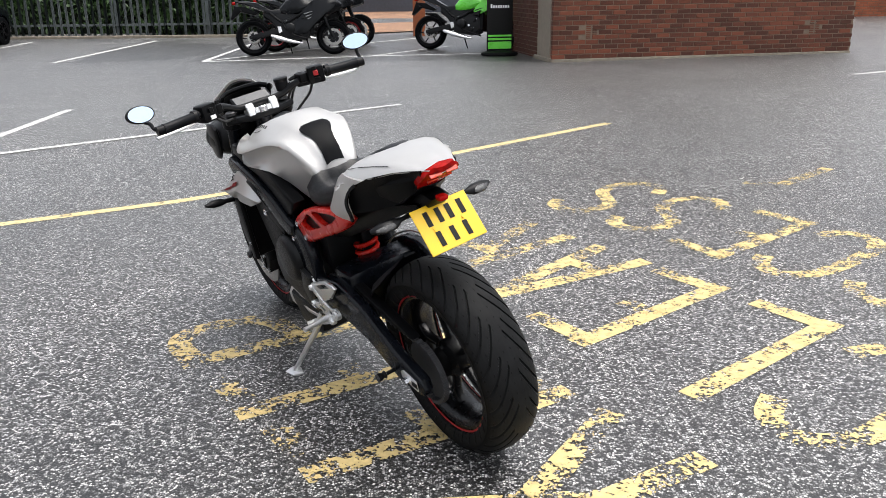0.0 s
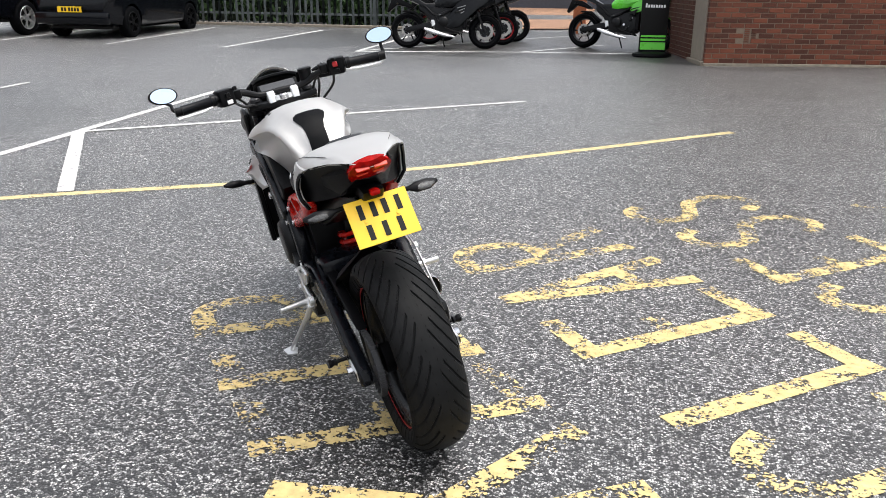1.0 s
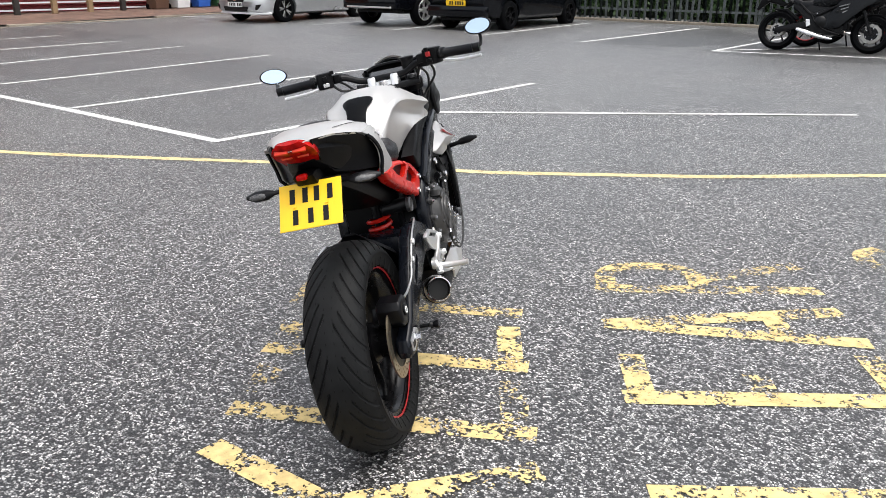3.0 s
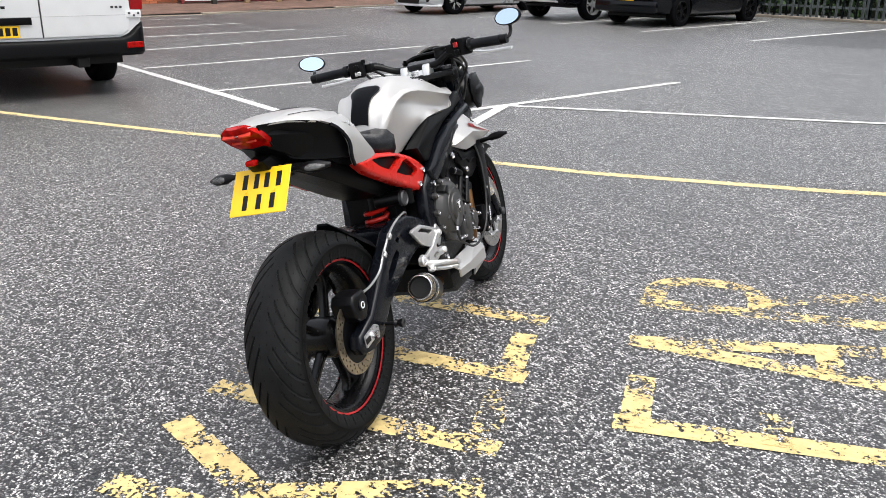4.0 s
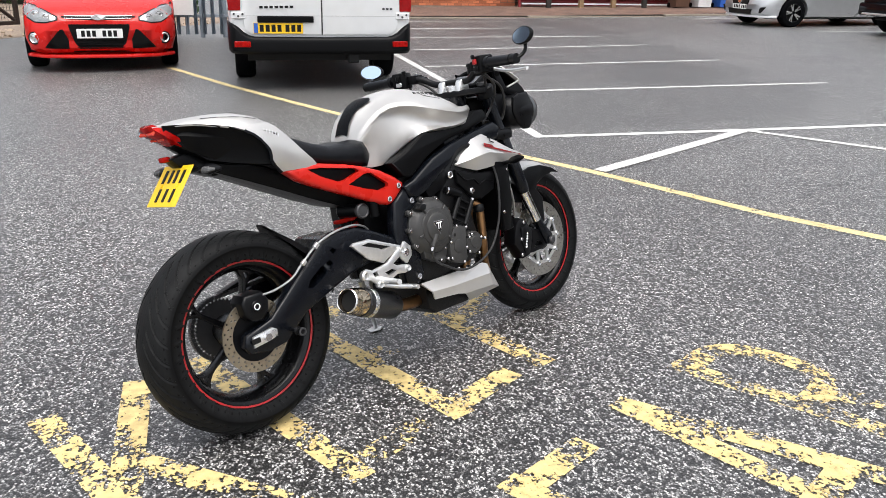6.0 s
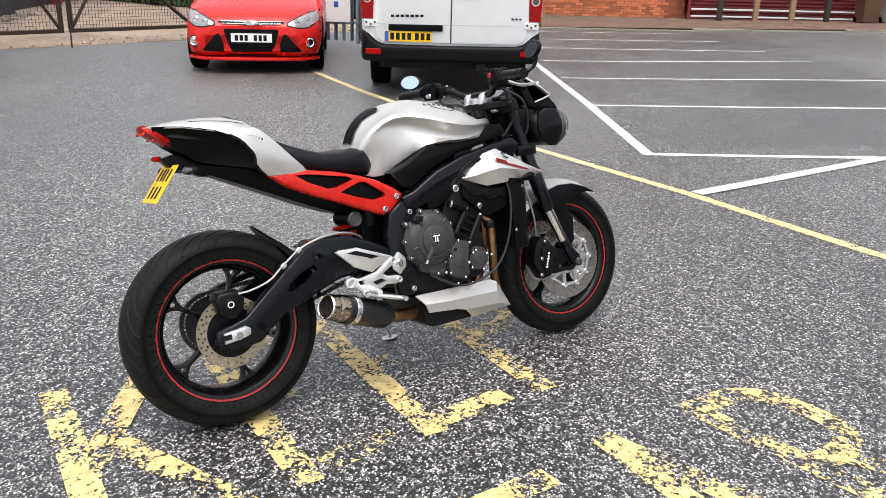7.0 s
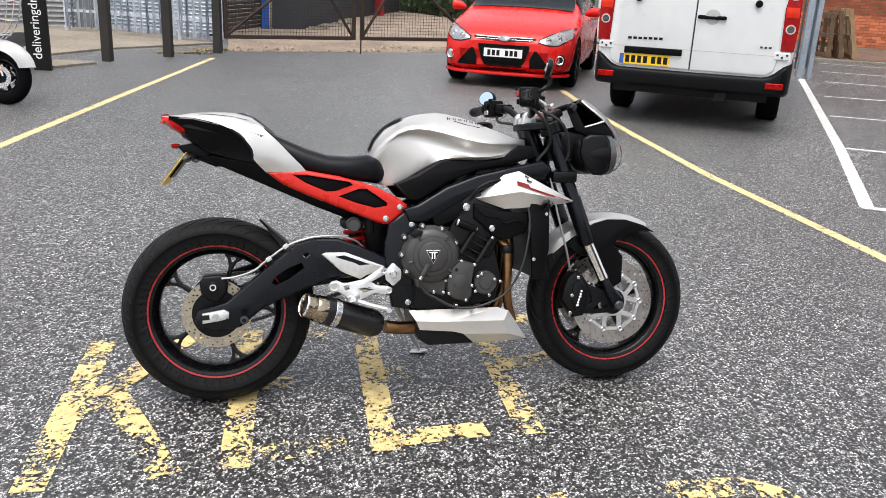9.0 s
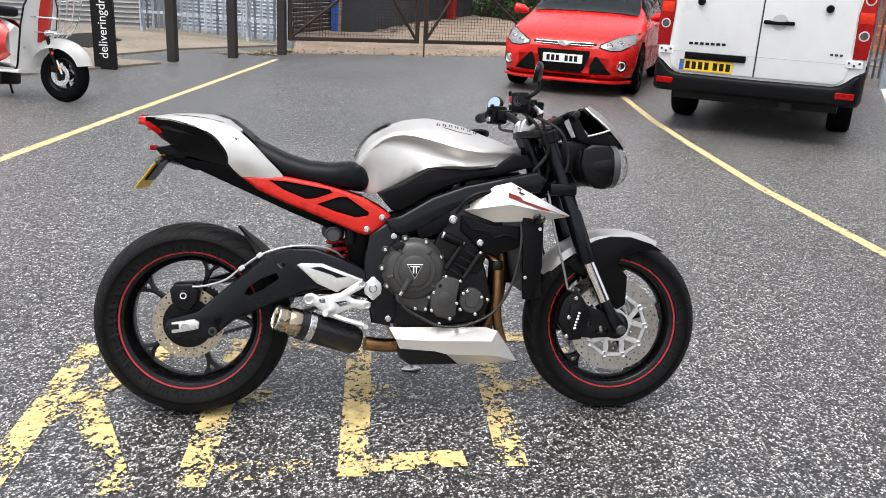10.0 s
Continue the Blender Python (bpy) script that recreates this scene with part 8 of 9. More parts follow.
def scooter():
    """A classic scooter, front wheel leading: x ahead, from the ground under its front axle."""
    s = thing("motor_scooter", "white and red classic scooter with a chrome front rack", "scooter", pose(-3.80, -3.22, 0, 0, 0, 103) @ pose(0, 0, 0, -6, 0, 0))
    SW = material("white scooter enamel", (0.78, 0.78, 0.77), 0.22, 0, 0.04, 8, 0, 0, 1, 0.6)
    SR = material("red scooter enamel", (0.55, 0.02, 0.015), 0.22, 0, 0.05, 8, 0, 0, 1, 0.6)
    for x in (0.0, -1.30):
        w = new("wheel")
        w.parent = s
        w.location = (x, 0, 0.262)
        part("tyre", lathe(B(), [(0.165, -0.045), (0.20, -0.062), (0.245, -0.050), (0.262, -0.02), (0.262, 0.02), (0.245, 0.050), (0.20, 0.062), (0.165, 0.045)], 40, None, True), RUBBER, w, "", 50)
        part("rim", lathe(B(), [(0.17, -0.045), (0.16, -0.05), (0.13, -0.02), (0.13, 0.02), (0.16, 0.05), (0.17, 0.045)], 36, None, True), BLACK, w, "", 40)
        for k in range(5):
            a = 2 * math.pi * k / 5
            part("spoke", tube(B(), [(0.03 * math.cos(a), 0, 0.03 * math.sin(a)), (0.15 * math.cos(a), 0, 0.15 * math.sin(a))], 0.018, 8), BLACK, w)
        part("hub", lathe(B(), [(0.05, -0.06), (0.05, 0.06)], 18), BLACK, w)
        part("brake_disc", lathe(B(), [(0.060, 0.066), (0.105, 0.066), (0.105, 0.070), (0.060, 0.070)], 28, None, True), STEEL, w)
        part("brake_disc", lathe(B(), [(0.060, -0.070), (0.105, -0.070), (0.105, -0.066), (0.060, -0.066)], 28, None, True), STEEL, w)
        part("caliper", box(B(), -0.10, -0.05, -0.085, -0.055, 0.02, 0.09, None, 0.008), BLACK, w)
    for y in (-0.07, 0.07):
        part("fork", tube(B(), [(-0.02, y, 0.26), (-0.10, y, 0.50), (-0.14, y, 0.62)], [0.016, 0.018, 0.02], 12), BLACK, s, "black fork leg")
        part("damper", tube(B(), [(0.02, y, 0.27), (-0.035, y, 0.40)], 0.013, 12), CHROME, s, "bright damper")
        part("damper_cap", tube(B(), [(0.0, y, 0.32), (-0.006, y, 0.335)], 0.019, 12), AMBER, s, "gold damper ring")
    rows = []
    for a in np.linspace(0.15, 2.75, 12):
        w = 0.085 + 0.02 * math.sin(a)
        rows.append([(0.0 + (0.33 - 0.10 * abs(y / w) ** 2.2) * math.cos(a) * 1.12 - 0.05, y, 0.33 + (0.29 - 0.10 * abs(y / w) ** 2.2) * math.sin(a)) for y in np.linspace(-w, w, 9)])
    bm = loft(B(), rows)
    bmesh.ops.solidify(bm, geom=list(bm.faces), thickness=0.008)
    part("front_mudguard", bm, SW, s, "white flared mudguard", 60)
    part("mudguard_badge", lathe(B(), [(0.016, -0.004), (0.016, 0.004)], 12, pose(-0.05, -0.112, 0.47)), SR, s)
    shield = []
    for z, w, x in ((0.26, 0.16, -0.42), (0.34, 0.20, -0.36), (0.50, 0.235, -0.31), (0.72, 0.25, -0.27), (0.90, 0.235, -0.24), (1.02, 0.17, -0.22), (1.06, 0.08, -0.21)):
        shield.append([(x + 0.06 * (1 - (y / w) ** 2) - 0.02 * abs(y / w), y, z) for y in np.linspace(-w, w, 13)])
    bm = loft(B(), shield)
    bmesh.ops.solidify(bm, geom=list(bm.faces), thickness=0.014)
    part("leg_shield", bm, SW, s, "white leg shield", 60)
    part("shield_trim", tube(B(), [(r[0][0], r[0][1], r[0][2]) for r in shield] , 0.009, 8), BLACK, s)
    part("shield_trim", tube(B(), [(r[-1][0], r[-1][1], r[-1][2]) for r in shield], 0.009, 8), BLACK, s)
    part("centre_panel", loft(B(), [[(x + 0.075 - 0.03 * abs(y / w), y, z) for y in np.linspace(-w, w, 7)] for z, w, x in ((0.56, 0.08, -0.29), (0.76, 0.095, -0.265), (0.92, 0.095, -0.24), (1.04, 0.08, -0.22))]), SR, s, "red centre panel", 50)
    for k in range(3):
        part("shield_vent", box(B(), -0.33, -0.30, -0.20, -0.13, 0.50 + 0.025 * k, 0.505 + 0.025 * k), CHROME, s)
    for z, w, x in ((0.66, 0.12, 0.02), (0.80, 0.17, 0.06), (0.98, 0.20, 0.08)):
        part("rack_rail", tube(B(), smooth_path([(-0.24, -w, z), (x - 0.06, -w, z), (x, -w * 0.6, z), (x, w * 0.6, z), (x - 0.06, w, z), (-0.24, w, z)]), 0.008, 8), CHROME, s, "chrome front rack rail")
    for y in (-0.12, -0.04, 0.04, 0.12):
        part("rack_bar", tube(B(), smooth_path([(-0.06, y * 0.8, 0.62), (0.03, y, 0.72), (0.065, y * 1.2, 0.84), (0.085, y * 1.3, 1.0)]), 0.006, 8), CHROME, s)
    part("horn_cover", box(B(), -0.20, -0.10, -0.06, 0.06, 0.62, 0.69, None, 0.02, 2), CHROME, s, "chrome horn cover", 40)
    part("floor", box(B(), -0.95, -0.38, -0.19, 0.19, 0.25, 0.29, None, 0.01), SW, s, "", 40)
    part("floor_strip", box(B(), -0.92, -0.42, -0.195, -0.175, 0.286, 0.30), CHROME, s)
    for sd in (-1, 1):
        part("side_panel", loft(B(), [[(x, sd * y, z) for y, z in ((0.10, z0), (w, z0 + 0.06), (w * 1.05, (z0 + z1) / 2), (w * 0.9, z1 - 0.04), (0.10, z1))] for x, w, z0, z1 in ((-0.54, 0.16, 0.42, 0.66), (-0.66, 0.21, 0.34, 0.76), (-1.00, 0.24, 0.28, 0.80), (-1.40, 0.22, 0.34, 0.74), (-1.62, 0.14, 0.44, 0.62))]), SR, s, "red side panel", 50)
    part("rear_body", loft(B(), [sweep_row(x, [(0.02, z0), (w, z0 + 0.04), (w, z1 - 0.06), (0.02, z1)]) for x, w, z0, z1 in ((-0.56, 0.09, 0.30, 0.70), (-0.80, 0.15, 0.30, 0.80), (-1.30, 0.16, 0.34, 0.80), (-1.68, 0.08, 0.44, 0.66))], True), SW, s, "", 50)
    part("engine", box(B(), -1.30, -0.62, -0.14, 0.14, 0.12, 0.30, None, 0.03, 2), ENGINE_BLACK, s, "dark engine under the floor", 40)
    part("exhaust", tube(B(), smooth_path([(-0.70, -0.12, 0.16), (-0.95, -0.17, 0.15), (-1.25, -0.19, 0.20)]), 0.045, 12), BLACK, s, "", 40)
    part("seat", box(B(), -1.45, -0.62, -0.14, 0.14, 0.79, 0.89, None, 0.04, 3), SEAT_VINYL, s, "black bench seat", 40)
    part("headset", loft(B(), [sweep_row(x, [(0.02, z0), (w, (z0 + z1) / 2), (0.02, z1)]) for x, w, z0, z1 in ((-0.32, 0.06, 1.04, 1.14), (-0.22, 0.11, 1.03, 1.18), (-0.12, 0.09, 1.05, 1.17))], True), SW, s, "", 50)
    part("handlebar", tube(B(), [(-0.32, -0.34, 1.10), (-0.22, 0, 1.12), (-0.32, 0.34, 1.10)], 0.014, 10), CHROME, s)
    part("centre_stand", tube(B(), [(-0.78, -0.10, 0.26), (-0.74, -0.14, 0.02)], 0.012, 8), BLACK, s)
    part("centre_stand", tube(B(), [(-0.78, 0.10, 0.26), (-0.74, 0.14, 0.02)], 0.012, 8), BLACK, s)


scooter()

# ---- posts, gates, fences, yard ----
POST = material("dark brown painted steel post", (0.030, 0.026, 0.023), 0.6, 0.2, 0.3, 30, 0.2, 120)
for x, y in ((-7.35, -5.27), (-8.47, -5.11), (-9.57, -5.00)):
    p = thing("bollard_post", "tall dark brown square steel post set in asphalt", "post", pose(x, y, 0, 0, 0, 20), "dark steel posts")
    part("shaft", box(B(), -0.065, 0.065, -0.065, 0.065, -0.02, 2.3, None, 0.008, 2), POST, p)


def totem():
    t = thing("sign_totem", "narrow black sign board with white upright lettering", "sign", pose(-5.96, -5.08, 0, 0, 0, 30))
    part("board", box(B(), -0.035, 0.035, -0.142, 0.142, -0.01, 2.4, None, 0.006), CHARACTER, t)
    cu = bpy.data.curves.new("sign_words", "FONT")
    cu.body = "deliveringdre"
    cu.size = 0.158
    cu.extrude = 0.002
    cu.align_x, cu.align_y = "LEFT", "CENTER"
    ob = new("sign_words", cu)
    dg = bpy.context.evaluated_depsgraph_get()
    me = bpy.data.meshes.new_from_object(ob.evaluated_get(dg))
    bpy.data.objects.remove(ob)
    me.materials.append(WHITE_TEXT)
    words = new("sign_words", me)
    words.parent = t
    words.matrix_basis = Matrix.Translation((0.0375, 0.0, 0.14)) @ Matrix(((0, 0, 1, 0), (0, 1, 0, 0), (1, 0, 0, 0), (0, 0, 0, 1))) @ Matrix.Diagonal((1, -1, 1, 1)) @ pose(0, 0, 0, 0, 0, 0)
    words["label"] = "white lower-case lettering"


totem()


def flat_area(name, pts, z, mat, label, thick=0.0):
    bm = B()
    if thick:
        prism(bm, pts, z - thick, z, "z")
    else:
        bm.faces.new([bm.verts.new((x, y, slope(x, y) + z)) for x, y in pts])
    return tagged(part(name, bm, mat), label, "ground", "", "structure")


flat_area("concrete_apron", [(-4.0, -5.15), (-6.95, -5.10), (-6.75, -6.25), (-8.6, -6.45), (-10.9, -6.0), (-11.9, -9.6), (-11.9, -18), (-2, -18), (-2, -5.6)], 0.03, CONCRETE, "pale worn concrete apron before the shutters", 0.10)
flat_area("floor_mat", [(-7.5, -7.2), (-8.9, -8.0), (-9.6, -9.4), (-7.6, -9.2)], 0.042, CHARACTER, "dark mat lying on the concrete", 0.012)
yard = B()
rng = random.Random(5)
YP = [[(-9.75 - 0.9 * i + 0.62 * j * 0.0 - 1.25 * j, -5.0 + 0.80 * i - 0.9 * j) for j in range(13)] for i in range(10)]
rows = []
for r in YP:
    rows.append([(x - 0.1, y, slope(x, y) + (0.004 if k == 0 else 0.008 + 0.03 * rng.random())) for k, (x, y) in enumerate(r)])
loft(yard, rows)
tagged(part("yard_ground", yard, GRAVEL, None, "", 60), "stony brown dirt yard behind the gates", "ground", "", "structure")
stones = B()
for k in range(1300):
    i, j = rng.random() * 9, rng.random() ** 1.6 * 9
    x, y = -10.0 - 0.9 * i - 1.25 * j, -5.0 + 0.80 * i - 0.9 * j
    s = 0.008 + 0.032 * rng.random() ** 3
    box(stones, -s, s, -s * 0.8, s * 0.8, -s * 0.5, s * 0.5, pose(x, y, slope(x, y) + 0.016, rng.random() * 50, rng.random() * 50, rng.random() * 360))
STONE = material("pale rubble", (0.34, 0.27, 0.20), 0.95, 0, 0.5, 8, 0.4, 60)
tagged(part("rubble_stones", stones, STONE), "scattered pale rubble stones on the dirt", "stones", "", "stuff")


def gate(a, b, label, post):
    """A framed mesh gate leaf from a to b on the plan."""
    d = Vector((b[0] - a[0], b[1] - a[1]))
    L = d.length
    g = thing("metal_gate", label, "gate", pose(a[0], a[1], 0, 0, 0, math.degrees(math.atan2(d.y, d.x))), "yard gates")
    z0, z1 = 0.27, 2.05
    for za in (z0, 1.62, z1):
        part("gate_rail", box(B(), 0.02, L - 0.02, -0.03, 0.03, za - 0.03, za + 0.03, None, 0.005), RUST, g)
    for x in (0.05, L - 0.05):
        part("gate_stile", box(B(), x - 0.032, x + 0.032, -0.032, 0.032, z0 - 0.03, z1 + 0.03, None, 0.005), RUST, g)
    for x0, x1 in ((0.06, L - 0.06), (L - 0.06, 0.06))[: 1 if post else 2][:1]:
        up = (x0, x1) if post else (x1, x0)
        part("gate_brace", tube(B(), [(up[0], 0, z0 + 0.02), (up[1], 0, z1 - 0.02)], 0.030, 6), RUST, g)
        part("gate_brace", tube(B(), [((up[0] + up[1]) / 2, 0.01, z1 - 0.02), (up[1], 0.01, z0 + 0.02)], 0.026, 6), RUST, g)
    wire = B()
    for k in range(int(L / 0.055)):
        x = 0.06 + 0.055 * k
        box(wire, x - 0.0022, x + 0.0022, 0.034, 0.038, z0, z1)
    for k in range(int((z1 - z0) / 0.055)):
        z = z0 + 0.03 + 0.055 * k
        box(wire, 0.05, L - 0.05, 0.038, 0.042, z - 0.0022, z + 0.0022)
    tagged(part("gate_mesh", wire, POST, g), "fine rusty wire mesh", "", "", "stuff")
    if not post:
        part("drop_bolt", tube(B(), [(0.02, -0.03, 0.0), (0.02, -0.03, 0.8)], 0.014, 8), RUST, g)
    return g


gate((-9.62, -4.93), (-11.38, -3.36), "rusty brown framed mesh gate, shut", True)
gate((-11.42, -3.32), (-13.15, -1.75), "rusty brown framed mesh gate with drop bolt", False)


def pale_mesh(h=1.8, w=0.065):
    """One W-section palisade pale with a pointed head."""
    bm = B()
    prof = [(-w / 2, 0.008), (-w * 0.30, 0.0), (-w * 0.12, 0.014), (w * 0.12, 0.014), (w * 0.30, 0.0), (w / 2, 0.008)]
    a = [bm.verts.new((x, y, 0)) for x, y in prof]
    b_ = [bm.verts.new((x, y, h)) for x, y in prof]
    c = [bm.verts.new((x * 0.15, y, h + 0.12)) for x, y in prof]
    for p, q in ((a, b_), (b_, c)):
        for i in range(5):
            bm.faces.new((p[i], p[i + 1], q[i + 1], q[i]))
    bmesh.ops.solidify(bm, geom=list(bm.faces), thickness=0.003)
    return bm


def palisade(pts, mat, label, z_off=0.06, gap=0.148, h=1.8, rails=(0.32, 1.5)):
    f = thing("palisade_fence", label, "fence", None, "", "structure")
    first = None
    for (xa, ya), (xb, yb) in zip(pts, pts[1:]):
        d = Vector((xb - xa, yb - ya))
        ang = math.atan2(d.y, d.x)
        n = int(d.length / gap)
        for k in range(n):
            t = (k + 0.5) / n
            x, y = xa + d.x * t, ya + d.y * t
            m = pose(x, y, slope(x, y) + z_off, 0, 0, math.degrees(ang))
            if first is None:
                first = part("pale", pale_mesh(h), mat, f)
                first.matrix_basis = m
            else:
                again("pale", first, f, m)
        for z in rails:
            z_ = slope((xa + xb) / 2, (ya + yb) / 2) + z_off + z
            part("rail", box(B(), 0, d.length, 0.012, 0.055, z_ - 0.025, z_ + 0.025, pose(xa, ya, 0, 0, 0, math.degrees(ang))), mat, f)
        for k in range(int(d.length / 2.7) + 1):
            x, y = xa + d.x * min(1, k * 2.7 / d.length), ya + d.y * min(1, k * 2.7 / d.length)
            part("post", box(B(), -0.04, 0.04, 0.056, 0.13, -0.05, 1.95, pose(x, y, slope(x, y), 0, 0, math.degrees(ang)), 0.004), mat, f)
    return f


palisade([(-10.72, -9.5), (-10.80, -5.75)], PALE_GALV, "galvanised steel palisade fence beside the gate", 0.10)
palisade([(-13.2, -1.5), (-13.45, 1.6), (-13.9, 3.2), (-15.3, 4.25)], GALV, "galvanised steel palisade fence behind the van")
palisade([(-14.2, 19.6), (-10.4, 19.7), (-5.6, 19.95), (-2.35, 20.3)], GALV_DARK, "weathered grey palisade fence before a hedge", 0.04, 0.15, 1.8, (0.25, 1.5))
kerb = B()
box(kerb, -14.2, -2.4, 19.62, 19.75, slope(0, 19.7) - 0.05, slope(0, 19.7) + 0.06, None, 0.01)
tagged(part("kerb", kerb, CONCRETE), "low concrete edging under the fence", "kerb", "", "structure")
sp = thing("gate_post", "blue grey steel gate post beside the van", "post", pose(-13.95, 4.12, 0, 0, 0, 10))
part("shaft", box(B(), -0.05, 0.05, -0.09, 0.02, 0, 2.2, None, 0.006), GALV, sp)
part("shaft", box(B(), -0.05, 0.05, 0.07, 0.15, 0, 2.2, None, 0.006), GALV, sp)
sign = thing("notice_board", "white notice board fixed to the palisade fence", "sign", pose(-13.30, 0.80, 0, 0, 0, -4))
part("board", box(B(), 0, 0.012, -0.27, 0.27, 0.40, 1.30, None, 0.003), PLATE_WHITE, sign)
part("board_mark", box(B(), 0.013, 0.016, -0.03, 0.05, 0.66, 0.76), BLUE, sign, "small blue square mark")
for k in range(5):
    part("board_text", box(B(), 0.013, 0.015, -0.2, 0.18 - 0.05 * (k % 2), 0.80 + 0.07 * k, 0.83 + 0.07 * k), DARK_GREY, sign)


def shutter(name, a, b, z1, mat, label, pitch=0.095, z0=0.0, rail_mat=None):
    d = Vector((b[0] - a[0], b[1] - a[1]))
    m = pose(a[0], a[1], 0, 0, 0, math.degrees(math.atan2(d.y, d.x)))
    s = thing(name, label, "shutter", m, "", "structure")
    first = None
    for k in range(int((z1 - z0) / pitch)):
        if first is None:
            bm = B()
            n = 6
            pr = [(0.018 * math.sin(math.pi * i / n) * (-1), z0 + pitch * i / n * 0.94) for i in range(n + 1)]
            loft(bm, [[(0, y, z) for y, z in pr], [(d.length, y, z) for y, z in pr]])
            bmesh.ops.solidify(bm, geom=list(bm.faces), thickness=0.004)
            first = part("slat", bm, mat, s, "", 40)
        else:
            again("slat", first, s, pose(0, 0, pitch * k))
    for x in (-0.06, d.length):
        part("guide", box(B(), x, x + 0.07, -0.06, 0.05, 0, z1, None, 0.004), rail_mat or mat, s)
    return s


shutter("shutter_1", (-11.55, -10.0), (-9.0, -13.2), 2.8, SHUTTER_GREY, "grey steel roller shutter, closed", 0.10, 0.03)
shutter("shutter_2", (-12.29, -7.00), (-12.2, -9.9), 2.8, SHUTTER_BLUE, "pale blue grey ribbed shutter behind the fence", 0.075, 0.05)
slots = B()
for j in range(34):
    for k in range(19):
        x = 0.03 + 0.152 * k + (0.076 if j % 2 else 0.0)
        if x < 2.80:
            box(slots, x, x + 0.098, -0.024, -0.020, 0.085 + 0.075 * j, 0.112 + 0.075 * j, pose(-12.29, -7.00, 0, 0, 0, math.degrees(math.atan2(-2.90, 0.09))))
tagged(part("shutter_slots", slots, DARK_WALL), "dark punched slots of the pale shutter", "shutter", "", "stuff")
wall = B()
box(wall, -0.25, 0.0, -0.3, 0.0, 0, 3.0, pose(-11.6, -9.95, 0, 0, 0, -51))
tagged(part("wall_corner", wall, SHUTTER_GREY), "grey painted pier beside the shutter", "wall", "", "structure")
wall = B()
box(wall, 0, 5.0, -0.4, -0.10, 2.8, 4.5, pose(-11.55, -10.0, 0, 0, 0, -51))
box(wall, 0, 5.0, 0.10, 0.4, 2.8, 4.5, pose(-12.2, -9.9, 0, 0, 0, 90))
tagged(part("wall_unit", wall, DARK_WALL), "dark wall over the shutters", "wall", "", "structure")
# yard buildings behind the gates
def run(bm, a, b, thick, height):
    """A straight length of wall from a to b."""
    d = Vector((b[0] - a[0], b[1] - a[1]))
    return box(bm, 0, d.length, 0, thick, 0, height, pose(a[0], a[1], 0, 0, 0, math.degrees(math.atan2(d.y, d.x))))


BROWN_SHUTTER = material("brown grey shutter", (0.085, 0.068, 0.056), 0.6, 0.2, 0.3, 20, 0.1, 80, 3)
YARD_WALL = material("dark blue grey sheeting", (0.030, 0.032, 0.040), 0.6, 0.1, 0.3, 10, 0.1, 80, 2)
shutter("shutter_3", (-12.45, -7.28), (-15.12, -7.84), 2.8, BROWN_SHUTTER, "brown grey ribbed shutter in the yard", 0.09, 0.05)
wall = run(B(), (-15.78, -7.10), (-15.26, -7.66), 0.2, 3.2)
run(wall, (-18.9, -7.88), (-15.82, -7.16), -0.2, 3.2)
tagged(part("wall_yard_near", wall, YARD_WALL), "dark blue grey sheet wall of a yard building", "wall", "", "structure")
wall = run(B(), (-27.7, -10.1), (-19.0, -8.50), -0.3, 3.4)
tagged(part("wall_yard_far", wall, YARD_WALL), "dark grey wall of a far yard building", "wall", "", "structure")
door = thing("door_yard", "blue painted door post in the yard", "door", pose(-15.00, -7.66, 0, 0, 0, -56), "", "structure")
part("leaf", box(B(), -0.09, 0.09, -0.03, 0.03, 0, 2.3, None, 0.005), BLUE, door)
part("frame", box(B(), -0.14, -0.10, -0.05, 0.05, 0, 2.3, None, 0.005), TIMBER, door)
rub = B()
rr = random.Random(71)
for k in range(60):
    u = rr.random()
    x, y, q = -15.9 - 3.2 * u, -6.95 - 0.75 * u + rr.uniform(-0.2, 0.25), rr.uniform(0.03, 0.10)
    box(rub, -q, q, -q * 0.7, q * 0.7, -0.02, q * 0.9, pose(x, y, 0, rr.uniform(-20, 20), rr.uniform(-20, 20), rr.uniform(0, 180)), q * 0.25)
tagged(part("rubble", rub, CONCRETE), "broken stones heaped along the yard wall", "rubble", "", "stuff")
rp = thing("red_post", "red painted steel post in the yard", "post", pose(-24.3, -9.25, 0))
part("shaft", box(B(), -0.12, 0.12, -0.12, 0.12, 0, 2.5, None, 0.01), RED_TRIM, rp)


